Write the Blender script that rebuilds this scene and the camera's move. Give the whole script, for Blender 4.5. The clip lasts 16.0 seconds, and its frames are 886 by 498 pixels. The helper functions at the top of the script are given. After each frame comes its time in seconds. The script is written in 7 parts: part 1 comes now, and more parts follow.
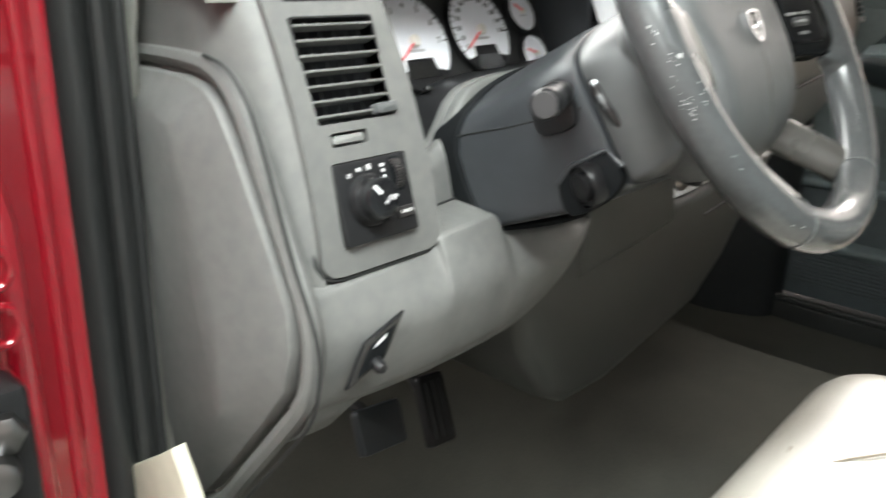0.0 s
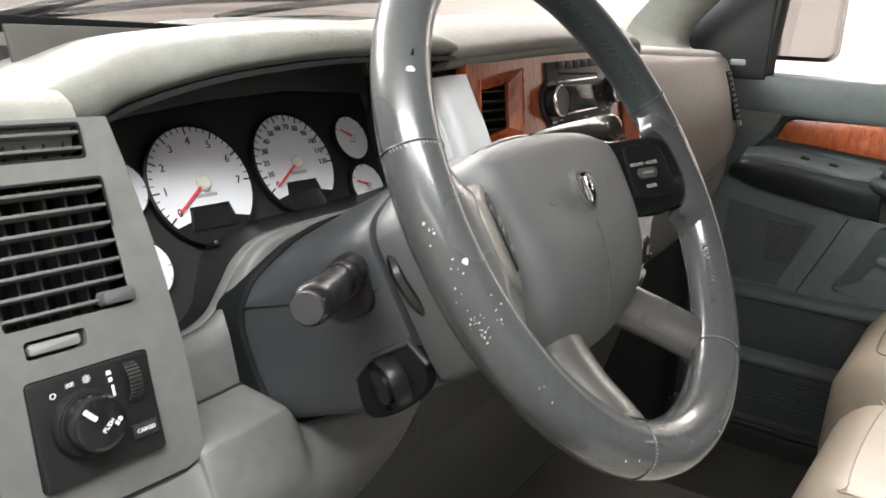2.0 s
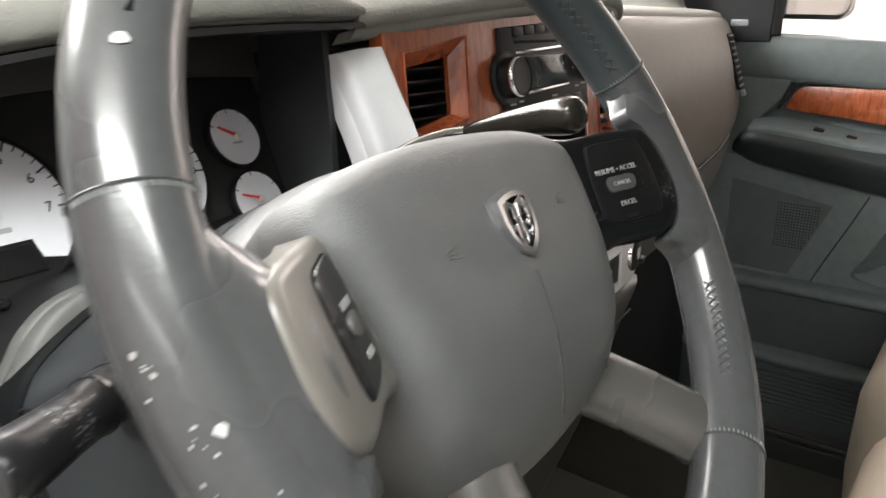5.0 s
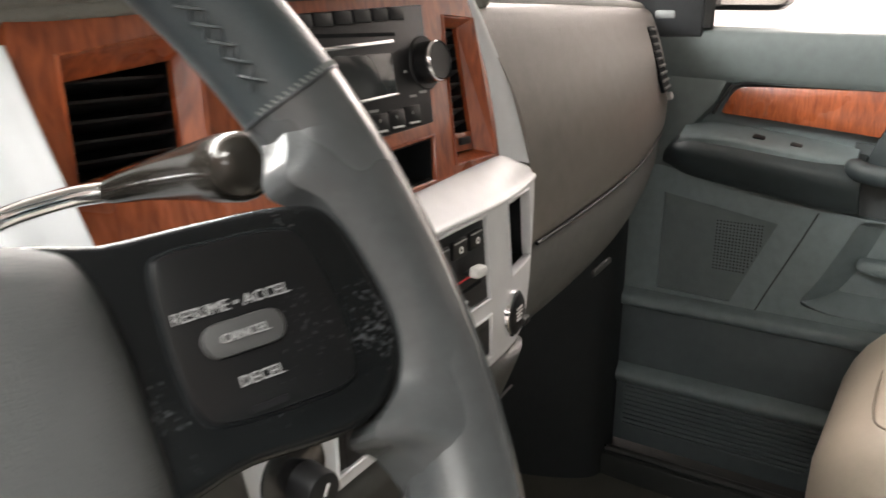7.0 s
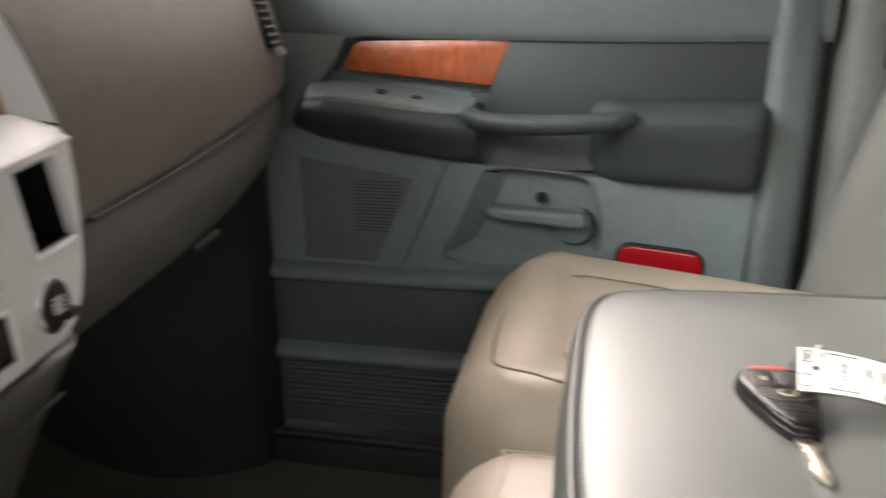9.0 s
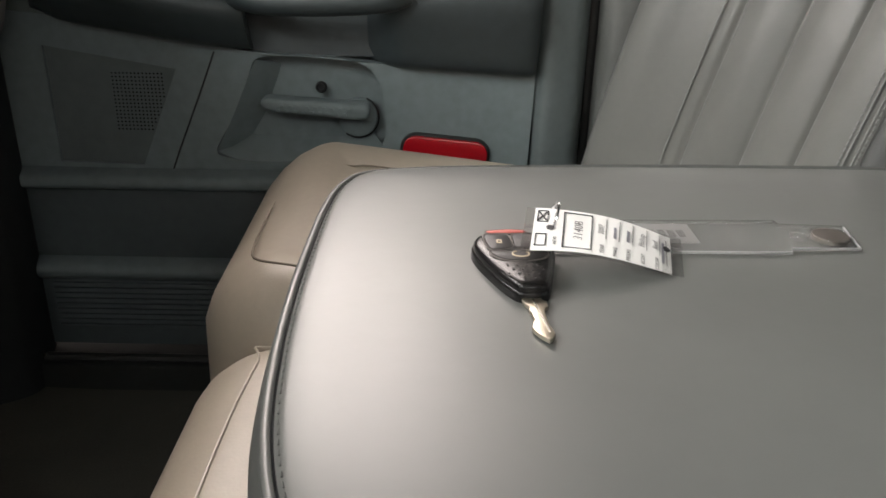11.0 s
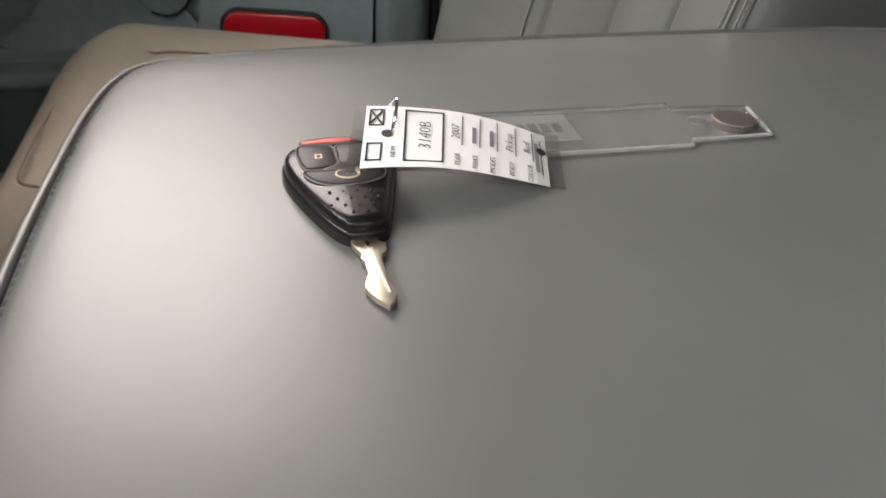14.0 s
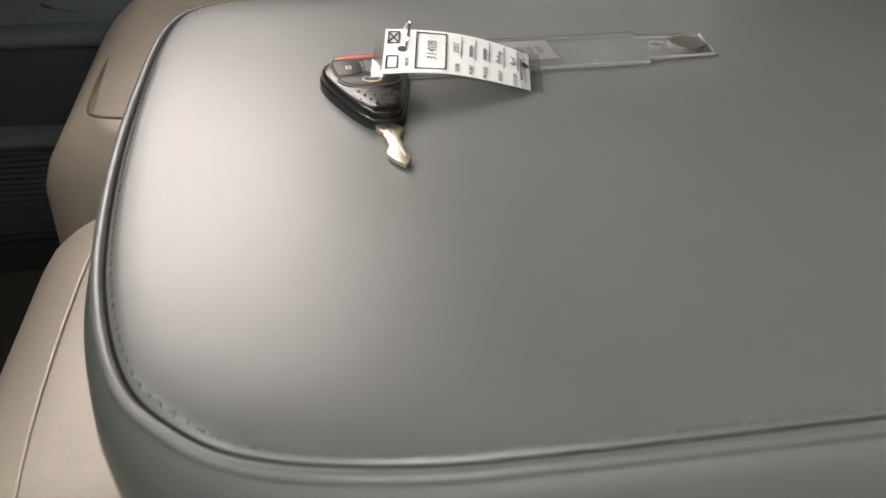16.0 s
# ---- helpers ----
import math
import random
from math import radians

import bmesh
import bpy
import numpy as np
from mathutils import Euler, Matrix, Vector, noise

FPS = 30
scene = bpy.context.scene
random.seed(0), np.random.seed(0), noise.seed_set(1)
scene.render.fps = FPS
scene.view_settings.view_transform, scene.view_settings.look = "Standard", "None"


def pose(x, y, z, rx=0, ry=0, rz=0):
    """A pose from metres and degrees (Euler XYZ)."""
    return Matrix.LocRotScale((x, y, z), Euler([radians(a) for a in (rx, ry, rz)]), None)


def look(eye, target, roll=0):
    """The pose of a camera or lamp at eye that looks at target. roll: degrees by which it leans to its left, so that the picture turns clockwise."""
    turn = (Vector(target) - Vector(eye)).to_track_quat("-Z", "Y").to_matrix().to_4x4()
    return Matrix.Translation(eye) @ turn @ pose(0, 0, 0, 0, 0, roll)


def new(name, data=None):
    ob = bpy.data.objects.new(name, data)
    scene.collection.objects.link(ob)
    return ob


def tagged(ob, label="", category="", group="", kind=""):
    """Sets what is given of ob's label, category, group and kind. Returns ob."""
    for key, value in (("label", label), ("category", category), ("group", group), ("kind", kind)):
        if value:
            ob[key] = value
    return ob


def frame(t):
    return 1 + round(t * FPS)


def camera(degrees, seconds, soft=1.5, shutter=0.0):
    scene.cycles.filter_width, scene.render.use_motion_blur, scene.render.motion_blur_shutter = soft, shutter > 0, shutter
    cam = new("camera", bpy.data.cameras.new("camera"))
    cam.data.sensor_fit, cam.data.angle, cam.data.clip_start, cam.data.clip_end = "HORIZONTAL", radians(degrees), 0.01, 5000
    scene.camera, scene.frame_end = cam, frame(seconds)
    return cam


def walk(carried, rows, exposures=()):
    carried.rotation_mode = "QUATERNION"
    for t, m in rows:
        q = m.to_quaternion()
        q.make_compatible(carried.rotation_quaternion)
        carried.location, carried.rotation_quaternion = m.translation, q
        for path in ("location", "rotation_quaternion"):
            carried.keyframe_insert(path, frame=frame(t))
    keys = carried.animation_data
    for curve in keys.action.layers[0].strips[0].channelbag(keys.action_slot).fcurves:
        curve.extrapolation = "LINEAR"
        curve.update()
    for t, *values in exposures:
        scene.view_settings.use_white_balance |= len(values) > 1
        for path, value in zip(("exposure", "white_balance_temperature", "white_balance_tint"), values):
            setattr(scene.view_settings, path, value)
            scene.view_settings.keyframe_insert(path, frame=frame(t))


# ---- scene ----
cam = camera(57.6, 16.0, shutter=0.5)
PATH = [
    (0, (-1.046, -0.536, 0.753), (0.369, 0.708, 0.083), 1.8),
    (0.5, (-1.047, -0.541, 0.77), (0.528, 0.517, 0.137), 3.4),
    (1, (-1.011, -0.53, 0.778), (0.582, 0.501, 0.146), 4.0),
    (1.5, (-0.927, -0.512, 0.793), (0.661, 0.556, 0.213), 3.9),
    (2, (-0.877, -0.509, 0.803), (0.7, 0.61, 0.294), 3.2),
    (2.5, (-0.854, -0.516, 0.806), (0.701, 0.636, 0.3), 2.2),
    (3, (-0.841, -0.516, 0.807), (0.697, 0.654, 0.29), 1.7),
    (3.5, (-0.794, -0.508, 0.809), (0.727, 0.672, 0.265), 1.5),
    (4, (-0.759, -0.47, 0.802), (0.783, 0.667, 0.227), 1.3),
    (4.2, (-0.754, -0.462, 0.798), (0.834, 0.605, 0.215), 1.9),
    (6.3, (-0.5, -0.426, 0.792), (1.006, 0.777, 0.259), -0.2),
    (6.5, (-0.478, -0.422, 0.788), (1.037, 0.768, 0.251), -0.3),
    (7, (-0.43, -0.417, 0.784), (1.182, 0.625, 0.223), 0.4),
    (7.5, (-0.377, -0.416, 0.778), (1.255, 0.588, 0.206), -0.3),
    (8, (-0.35, -0.423, 0.76), (1.376, 0.413, 0.191), 0.2),
    (8.5, (-0.349, -0.462, 0.761), (1.42, 0.261, 0.172), -0.2),
    (9, (-0.314, -0.494, 0.746), (1.552, -0.104, 0.141), -0.3),
    (9.5, (-0.287, -0.533, 0.725), (1.596, -0.396, 0.066), 0.3),
    (9.7, (-0.279, -0.537, 0.719), (1.592, -0.44, 0.018), 0.9),
    (11.8, (-0.259, -0.572, 0.692), (1.555, -0.698, -0.141), 1.1),
    (12, (-0.266, -0.57, 0.692), (1.543, -0.764, -0.137), 1.8),
    (12.5, (-0.28, -0.574, 0.696), (1.518, -0.861, -0.133), 2.6),
    (13, (-0.281, -0.577, 0.691), (1.523, -0.84, -0.133), 2.3),
    (13.5, (-0.236, -0.596, 0.688), (1.559, -0.874, -0.149), 2.2),
    (14, (-0.131, -0.595, 0.659), (1.535, -0.935, -0.394), 2.2),
    (14.5, (-0.082, -0.589, 0.655), (1.545, -0.951, -0.45), 3.4),
    (15, (-0.092, -0.588, 0.653), (1.542, -0.93, -0.448), 3.2),
    (15.5, (-0.164, -0.582, 0.656), (1.473, -0.9, -0.449), 2.4),
    (16, (-0.246, -0.579, 0.671), (1.396, -0.882, -0.431), 1.2),
]
walk(cam, [(t, look(eye, target, roll)) for t, eye, target, roll in PATH],
     [(0.0, 0.76, 6400, 6), (0.8, 0.64, 6450, 7), (1.6, 0.49, 6550, 10), (2.4, 0.18, 6600, 10), (4.0, 0.25, 6620, 10), (6.5, 0.52, 6700, 11), (7.5, 0.68, 6750, 11), (8.5, 0.52, 6750, 11), (9.0, 0.33, 6750, 11), (9.6, 0.06, 6700, 11), (12.0, -0.42, 6600, 11), (16.0, -0.40, 6600, 11)])

# ---- world, lamps ----
world = bpy.data.worlds.new("world")
scene.world = world
world.use_nodes = True
world.node_tree.nodes["Background"].inputs[0].default_value = (0.9, 0.93, 1.0, 1)
world.node_tree.nodes["Background"].inputs[1].default_value = 0.5


def area_lamp(name, eye, target, w, h, watts, colour=(1.0, 0.96, 0.92)):
    data = bpy.data.lights.new(name, "AREA")
    data.shape, data.size, data.size_y, data.energy, data.color = "RECTANGLE", w, h, watts, colour
    ob = new(name, data)
    ob.matrix_basis = look(eye, target)
    return ob


# area lamps added out of view to light the cab
area_lamp("unseen_light", (-1.52, -1.05, 2.6), (-0.6, -0.2, 0.7), 2.6, 0.6, 182, (0.96, 1.0, 0.98))
# added to brighten the passenger door, where the others are blocked
area_lamp("unseen_light", (-4.3, -1.9, 2.5), (0.4, -0.2, 0.5), 2.6, 0.6, 32, (0.97, 1.0, 0.99))
area_lamp("unseen_light", (-2.0, 1.6, 2.4), (-0.4, 0.0, 0.6), 2.6, 0.5, 90, (0.96, 1.0, 0.98))
# placed and tinted to give the console lid its pink sheen
area_lamp("unseen_light", (2.3, 0.1, 2.45), (0.85, -0.35, 0.6), 1.7, 3.0, 215, (1.0, 0.90, 0.86))
area_lamp("unseen_light", (0.3, 2.4, 2.45), (0.1, 0.2, 0.7), 3.0, 0.6, 130, (1.0, 0.98, 0.96))


# ---- materials ----
def material(name, colour, rough=0.5, metal=0.0, var=0.12, scale=60.0, bump=0.0, bump_scale=900.0, coat=0.0, stain=0.15, spec=0.5, tint=None):
    """A painted, moulded or covered surface: fine grain, broad stains and a fine relief."""
    m = bpy.data.materials.new(name)
    m.use_nodes = True
    nt = m.node_tree
    b = nt.nodes["Principled BSDF"]
    b.inputs["Roughness"].default_value, b.inputs["Metallic"].default_value = rough, metal
    b.inputs["Specular IOR Level"].default_value, b.inputs["Coat Weight"].default_value = spec, coat
    b.inputs["Coat Roughness"].default_value = 0.08
    co = nt.nodes.new("ShaderNodeTexCoord")
    n1, n2 = nt.nodes.new("ShaderNodeTexNoise"), nt.nodes.new("ShaderNodeTexNoise")
    n1.inputs["Scale"].default_value, n1.inputs["Detail"].default_value = scale, 6
    n2.inputs["Scale"].default_value, n2.inputs["Detail"].default_value = 7.0, 4
    for n in (n1, n2):
        nt.links.new(co.outputs["Object"], n.inputs["Vector"])
    add = nt.nodes.new("ShaderNodeMath")
    add.operation = "MULTIPLY_ADD"
    nt.links.new(n2.outputs["Fac"], add.inputs[0])
    add.inputs[1].default_value = stain / max(var, 0.01)
    nt.links.new(n1.outputs["Fac"], add.inputs[2])
    ramp = nt.nodes.new("ShaderNodeMapRange")
    ramp.inputs["From Min"].default_value, ramp.inputs["From Max"].default_value = 0.3, 0.7 + stain / max(var, 0.01)
    nt.links.new(add.outputs[0], ramp.inputs["Value"])
    mix = nt.nodes.new("ShaderNodeMix")
    mix.data_type = "RGBA"
    lo, hi = [c * (1 - var - stain) for c in colour], [min(1, c * (1 + var + stain)) for c in (tint or colour)]
    mix.inputs["A"].default_value, mix.inputs["B"].default_value = (*lo, 1), (*hi, 1)
    nt.links.new(ramp.outputs[0], mix.inputs["Factor"])
    nt.links.new(mix.outputs["Result"], b.inputs["Base Color"])
    rr = nt.nodes.new("ShaderNodeMapRange")
    rr.inputs["To Min"].default_value, rr.inputs["To Max"].default_value = rough * 0.85, min(1, rough * 1.15)
    nt.links.new(n2.outputs["Fac"], rr.inputs["Value"])
    nt.links.new(rr.outputs[0], b.inputs["Roughness"])
    if bump:
        n3, bp = nt.nodes.new("ShaderNodeTexNoise"), nt.nodes.new("ShaderNodeBump")
        n3.inputs["Scale"].default_value, n3.inputs["Detail"].default_value = bump_scale, 3
        bp.inputs["Strength"].default_value, bp.inputs["Distance"].default_value = bump, 0.001
        nt.links.new(co.outputs["Object"], n3.inputs["Vector"])
        nt.links.new(n3.outputs["Fac"], bp.inputs["Height"])
        nt.links.new(bp.outputs[0], b.inputs["Normal"])
    return m


def worn_material(name, colour, wear, rough, amount):
    """Dark plastic whose finish is rubbed through in speckled patches."""
    m = material(name, colour, rough, spec=0.22)
    nt = m.node_tree
    b = nt.nodes["Principled BSDF"]
    co = nt.nodes.new("ShaderNodeTexCoord")
    big, fine, mul, cr, mix = (nt.nodes.new(k) for k in ("ShaderNodeTexNoise", "ShaderNodeTexNoise", "ShaderNodeMath", "ShaderNodeValToRGB", "ShaderNodeMix"))
    big.inputs["Scale"].default_value, big.inputs["Detail"].default_value = 45.0, 3
    fine.inputs["Scale"].default_value, fine.inputs["Detail"].default_value = 800.0, 5
    mul.operation = "MULTIPLY"
    for n, k in ((big, 0), (fine, 1)):
        nt.links.new(co.outputs["Object"], n.inputs["Vector"])
        nt.links.new(n.outputs["Fac"], mul.inputs[k])
    cr.color_ramp.elements[0].position, cr.color_ramp.elements[1].position = 0.36 - amount, 0.42 - amount
    nt.links.new(mul.outputs[0], cr.inputs["Fac"])
    mix.data_type = "RGBA"
    mix.inputs["A"].default_value, mix.inputs["B"].default_value = (*colour, 1), (*wear, 1)
    nt.links.new(cr.outputs["Color"], mix.inputs["Factor"])
    nt.links.new(mix.outputs["Result"], b.inputs["Base Color"])
    return m


def wood_material(name, dark, light):
    """Lacquered burl: streaks stretched along the upright axis, with bright flecks under a clear coat."""
    m = material(name, light, 0.28, coat=0.6)
    nt = m.node_tree
    b = nt.nodes["Principled BSDF"]
    co, mp = nt.nodes.new("ShaderNodeTexCoord"), nt.nodes.new("ShaderNodeMapping")
    mp.inputs["Scale"].default_value = (130, 130, 26)
    n = nt.nodes.new("ShaderNodeTexNoise")
    n.inputs["Scale"].default_value, n.inputs["Detail"].default_value, n.inputs["Distortion"].default_value = 1.0, 8, 1.2
    cr = nt.nodes.new("ShaderNodeValToRGB")
    cr.color_ramp.elements[0].position, cr.color_ramp.elements[0].color = 0.3, (*dark, 1)
    cr.color_ramp.elements[1].position, cr.color_ramp.elements[1].color = 0.72, (*light, 1)
    nt.links.new(co.outputs["Object"], mp.inputs["Vector"])
    nt.links.new(mp.outputs[0], n.inputs["Vector"])
    nt.links.new(n.outputs["Fac"], cr.inputs["Fac"])
    nt.links.new(cr.outputs["Color"], b.inputs["Base Color"])
    return m


def glass_material(name, colour, rough=0.0, alpha=1.0):
    m = bpy.data.materials.new(name)
    m.use_nodes = True
    b = m.node_tree.nodes["Principled BSDF"]
    b.inputs["Base Color"].default_value = (*colour, 1)
    b.inputs["Transmission Weight"].default_value, b.inputs["Roughness"].default_value, b.inputs["IOR"].default_value = 1.0, rough, 1.3
    b.inputs["Alpha"].default_value = alpha
    return m


DASH = material("dash_plastic", (0.122, 0.125, 0.123), 0.52, bump=0.25, bump_scale=1400, scale=90, stain=0.08, tint=(0.132, 0.130, 0.124))
PAD = material("dash_top_pad", (0.235, 0.234, 0.214), 0.62, bump=0.8, bump_scale=550, spec=0.4, stain=0.08)
SHROUD = material("column_plastic", (0.034, 0.037, 0.041), 0.38, bump=0.15, bump_scale=1500, stain=0.08)
COLLAR = material("collar_plastic", (0.072, 0.075, 0.077), 0.42, bump=0.25, bump_scale=1300, stain=0.08)
UNDER = material("under_dash_plastic", (0.020, 0.022, 0.021), 0.48, bump=0.2, bump_scale=1300, stain=0.1)
BLACK = material("black_plastic", (0.011, 0.011, 0.012), 0.42, spec=0.35, bump=0.1, bump_scale=1200)
POD = worn_material("worn_pod", (0.005, 0.0055, 0.006), (0.045, 0.047, 0.050), 0.27, 0.012)
PODKEY = worn_material("worn_key", (0.007, 0.007, 0.0075), (0.045, 0.045, 0.047), 0.30, 0.0)
STALK = worn_material("worn_stalk", (0.010, 0.010, 0.011), (0.16, 0.165, 0.17), 0.30, 0.02)
HOUSING = material("stack_foot_plastic", (0.036, 0.037, 0.034), 0.45, bump=0.25, bump_scale=1200, stain=0.1)
SURROUND = material("dial_surround", (0.022, 0.022, 0.022), 0.45, bump=0.2)
GLOSS = material("gloss_black", (0.01, 0.01, 0.011), 0.16, coat=0.3)
SATIN = material("satin_black", (0.010, 0.010, 0.011), 0.33, spec=0.3, bump=0.08, bump_scale=1200)
DARK = material("dark_recess", (0.008, 0.009, 0.010), 0.7, spec=0.1)
WHEEL = material("wheel_leather", (0.059, 0.062, 0.064), 0.27, coat=0.35, bump=0.10, bump_scale=700, scale=200, stain=0.12)
WHEELGRIP = material("wheel_stitched_leather", (0.040, 0.049, 0.053), 0.36, bump=0.22, bump_scale=700, scale=200)
HUB = material("airbag_vinyl", (0.078, 0.081, 0.082), 0.42, spec=0.8, bump=0.5, bump_scale=1600, stain=0.06)
SPOKE = material("spoke_vinyl", (0.062, 0.059, 0.055), 0.28, spec=0.7, bump=0.2, bump_scale=1200)
SILVER = material("silver_paint", (0.74, 0.75, 0.77), 0.42, metal=0.0, var=0.05, stain=0.04)
CHROME = material("chrome", (0.85, 0.85, 0.87), 0.09, metal=1.0, var=0.03, stain=0.03)
STEELDK = material("dark_steel", (0.22, 0.22, 0.22), 0.30, metal=1.0, var=0.1, stain=0.15)
STEEL = material("steel", (0.58, 0.53, 0.43), 0.40, metal=1.0, var=0.06, stain=0.08, scale=300)
WOOD = wood_material("burl_wood", (0.20, 0.042, 0.015), (0.50, 0.125, 0.042))
GAUGE = material("gauge_face", (0.84, 0.85, 0.90), 0.5, var=0.03, stain=0.03)
NEEDLE = material("needle_red", (0.80, 0.05, 0.06), 0.4, var=0.03, stain=0.02)
PRINT = material("white_print", (0.8, 0.8, 0.8), 0.5, var=0.02, stain=0.02)
# black pod plastic, greyed to stand for the bright wall reflected in it
PODSHEEN = material("pod_sheen", (0.135, 0.125, 0.112), 0.30, var=0.06, scale=300, stain=0.15)
CANCEL = material("cancel_button", (0.055, 0.055, 0.055), 0.4)
KEYPRINT = material("faded_print", (0.30, 0.30, 0.30), 0.55, var=0.2, scale=900, stain=0.1)
INK = material("black_print", (0.02, 0.02, 0.022), 0.6, var=0.02, stain=0.02)
TAN = material("tan_leather", (0.44, 0.385, 0.312), 0.38, bump=0.16, bump_scale=500, scale=120, var=0.05, stain=0.10)
# the tan leather again, in a whiter tone for light on the driver's seat
TANLIT = material("lit_tan_leather", (0.385, 0.367, 0.330), 0.34, bump=0.16, bump_scale=500, scale=120, var=0.05, stain=0.08)
SEATGREY = material("grey_leather", (0.150, 0.153, 0.143), 0.29, bump=0.13, bump_scale=500, scale=120, var=0.05, stain=0.10)
LID = material("console_leather", (0.110, 0.116, 0.110), 0.35, spec=0.8, bump=0.28, bump_scale=26, scale=40, var=0.04, stain=0.12)
DOOR = material("door_plastic", (0.175, 0.214, 0.222), 0.5, bump=0.3, bump_scale=1300, stain=0.06)
DOORUP = material("door_upper_plastic", (0.120, 0.144, 0.144), 0.5, bump=0.3, bump_scale=1300, stain=0.06)
DOORDK = material("door_vinyl", (0.038, 0.049, 0.052), 0.48, bump=0.4, bump_scale=900, stain=0.08)
REFLECT = material("red_reflector", (0.42, 0.004, 0.012), 0.2, coat=0.5, var=0.08, scale=900)
PAINT = material("red_car_paint", (0.24, 0.003, 0.011), 0.22, coat=1.0, var=0.03, stain=0.05)
FOOT = material("footwell_trim", (0.025, 0.028, 0.030), 0.7, bump=0.4, bump_scale=900, stain=0.2, spec=0.25)
RUBBER = material("rubber", (0.014, 0.015, 0.015), 0.6, bump=0.2)
CARPET = material("carpet", (0.060, 0.061, 0.056), 0.95, bump=1.0, bump_scale=700, scale=300, stain=0.25, spec=0.1, tint=(0.074, 0.072, 0.061))
GARAGE = material("painted_wall", (0.80, 0.74, 0.71), 0.8, var=0.03, stain=0.05)
CONCRETE = material("concrete", (0.20, 0.195, 0.185), 0.6, var=0.15, scale=20, stain=0.2)
HEAD = material("headliner_cloth", (0.45, 0.44, 0.41), 0.9, bump=0.5, bump_scale=800)
PAPER = material("paper_tag", (0.82, 0.82, 0.80), 0.6, var=0.02, stain=0.03)
ACRYLIC = glass_material("clear_acrylic", (0.97, 0.98, 0.98), 0.02, 0.32)
GLASS = glass_material("window_glass", (0.96, 0.98, 0.98), 0.0, 0.25)
SCREEN = material("screen", (0.03, 0.032, 0.034), 0.12, coat=0.4)
FOBRED = material("panic_button", (0.50, 0.10, 0.08), 0.4)
FOBGREY = material("fob_button", (0.024, 0.022, 0.022), 0.45, spec=0.35)
BLUE = material("blue_print", (0.05, 0.16, 0.30), 0.5, var=0.02, stain=0.02)
THREAD = material("thread", (0.20, 0.21, 0.20), 0.7)


# ---- mesh helpers ----
def thing(name, at, label, category, group="", kind=""):
    ob = new(name)
    ob.empty_display_size = 0.05
    ob.matrix_basis = Matrix.Translation(at)
    return tagged(ob, label, category, group, kind)


def part(name, bm, mat, parent=None, label="", sharp=38):
    """Links a bmesh, given in world places, as one mesh object under a thing or a part."""
    bmesh.ops.recalc_face_normals(bm, faces=bm.faces)
    for e in bm.edges:
        e.smooth = len(e.link_faces) == 2 and e.calc_face_angle(3.2) < radians(sharp)
    for f in bm.faces:
        f.smooth = True
    me = bpy.data.meshes.new(name)
    bm.to_mesh(me)
    bm.free()
    me.materials.append(mat)
    ob = new(name, me)
    if parent is not None:
        ob.parent = parent
        if parent.type == "EMPTY":
            ob.matrix_parent_inverse = parent.matrix_basis.inverted()
    if label:
        tagged(ob, label)
    return ob


def spline(pts, n, closed=False):
    """A smooth run of n points through pts."""
    p = [Vector(q) for q in pts]
    k = len(p)
    out, spans = [], (k if closed else k - 1)
    for i in range(n):
        s = spans * i / (n if closed else n - 1)
        j = min(int(s), spans - 1)
        t = s - j
        g = (lambda a: p[a % k]) if closed else (lambda a: p[max(0, min(k - 1, a))])
        a, b, c, d = g(j - 1), g(j), g(j + 1), g(j + 2)
        out.append(0.5 * ((2 * b) + (c - a) * t + (2 * a - 5 * b + 4 * c - d) * t * t + (3 * b - a - 3 * c + d) * t ** 3))
    return out


def loft(profiles, back, nu=24, nv=24, bm=None):
    """A solid skin over profiles (lists of as many points), as thick as the vector back."""
    bm = bm or bmesh.new()
    rows = [spline(p, nv) for p in profiles]
    cols = [spline([r[j] for r in rows], nu) for j in range(nv)]
    back = Vector(back)
    f = [[bm.verts.new(cols[j][i]) for j in range(nv)] for i in range(nu)]
    g = [[bm.verts.new(cols[j][i] + back) for j in range(nv)] for i in range(nu)]
    for i in range(nu - 1):
        for j in range(nv - 1):
            bm.faces.new((f[i][j], f[i + 1][j], f[i + 1][j + 1], f[i][j + 1]))
            bm.faces.new((g[i][j], g[i][j + 1], g[i + 1][j + 1], g[i + 1][j]))
    for i in range(nu - 1):
        for j in (0, nv - 1):
            bm.faces.new((f[i][j], g[i][j], g[i + 1][j], f[i + 1][j]))
    for j in range(nv - 1):
        for i in (0, nu - 1):
            bm.faces.new((f[i][j], f[i][j + 1], g[i][j + 1], g[i][j]))
    return bm


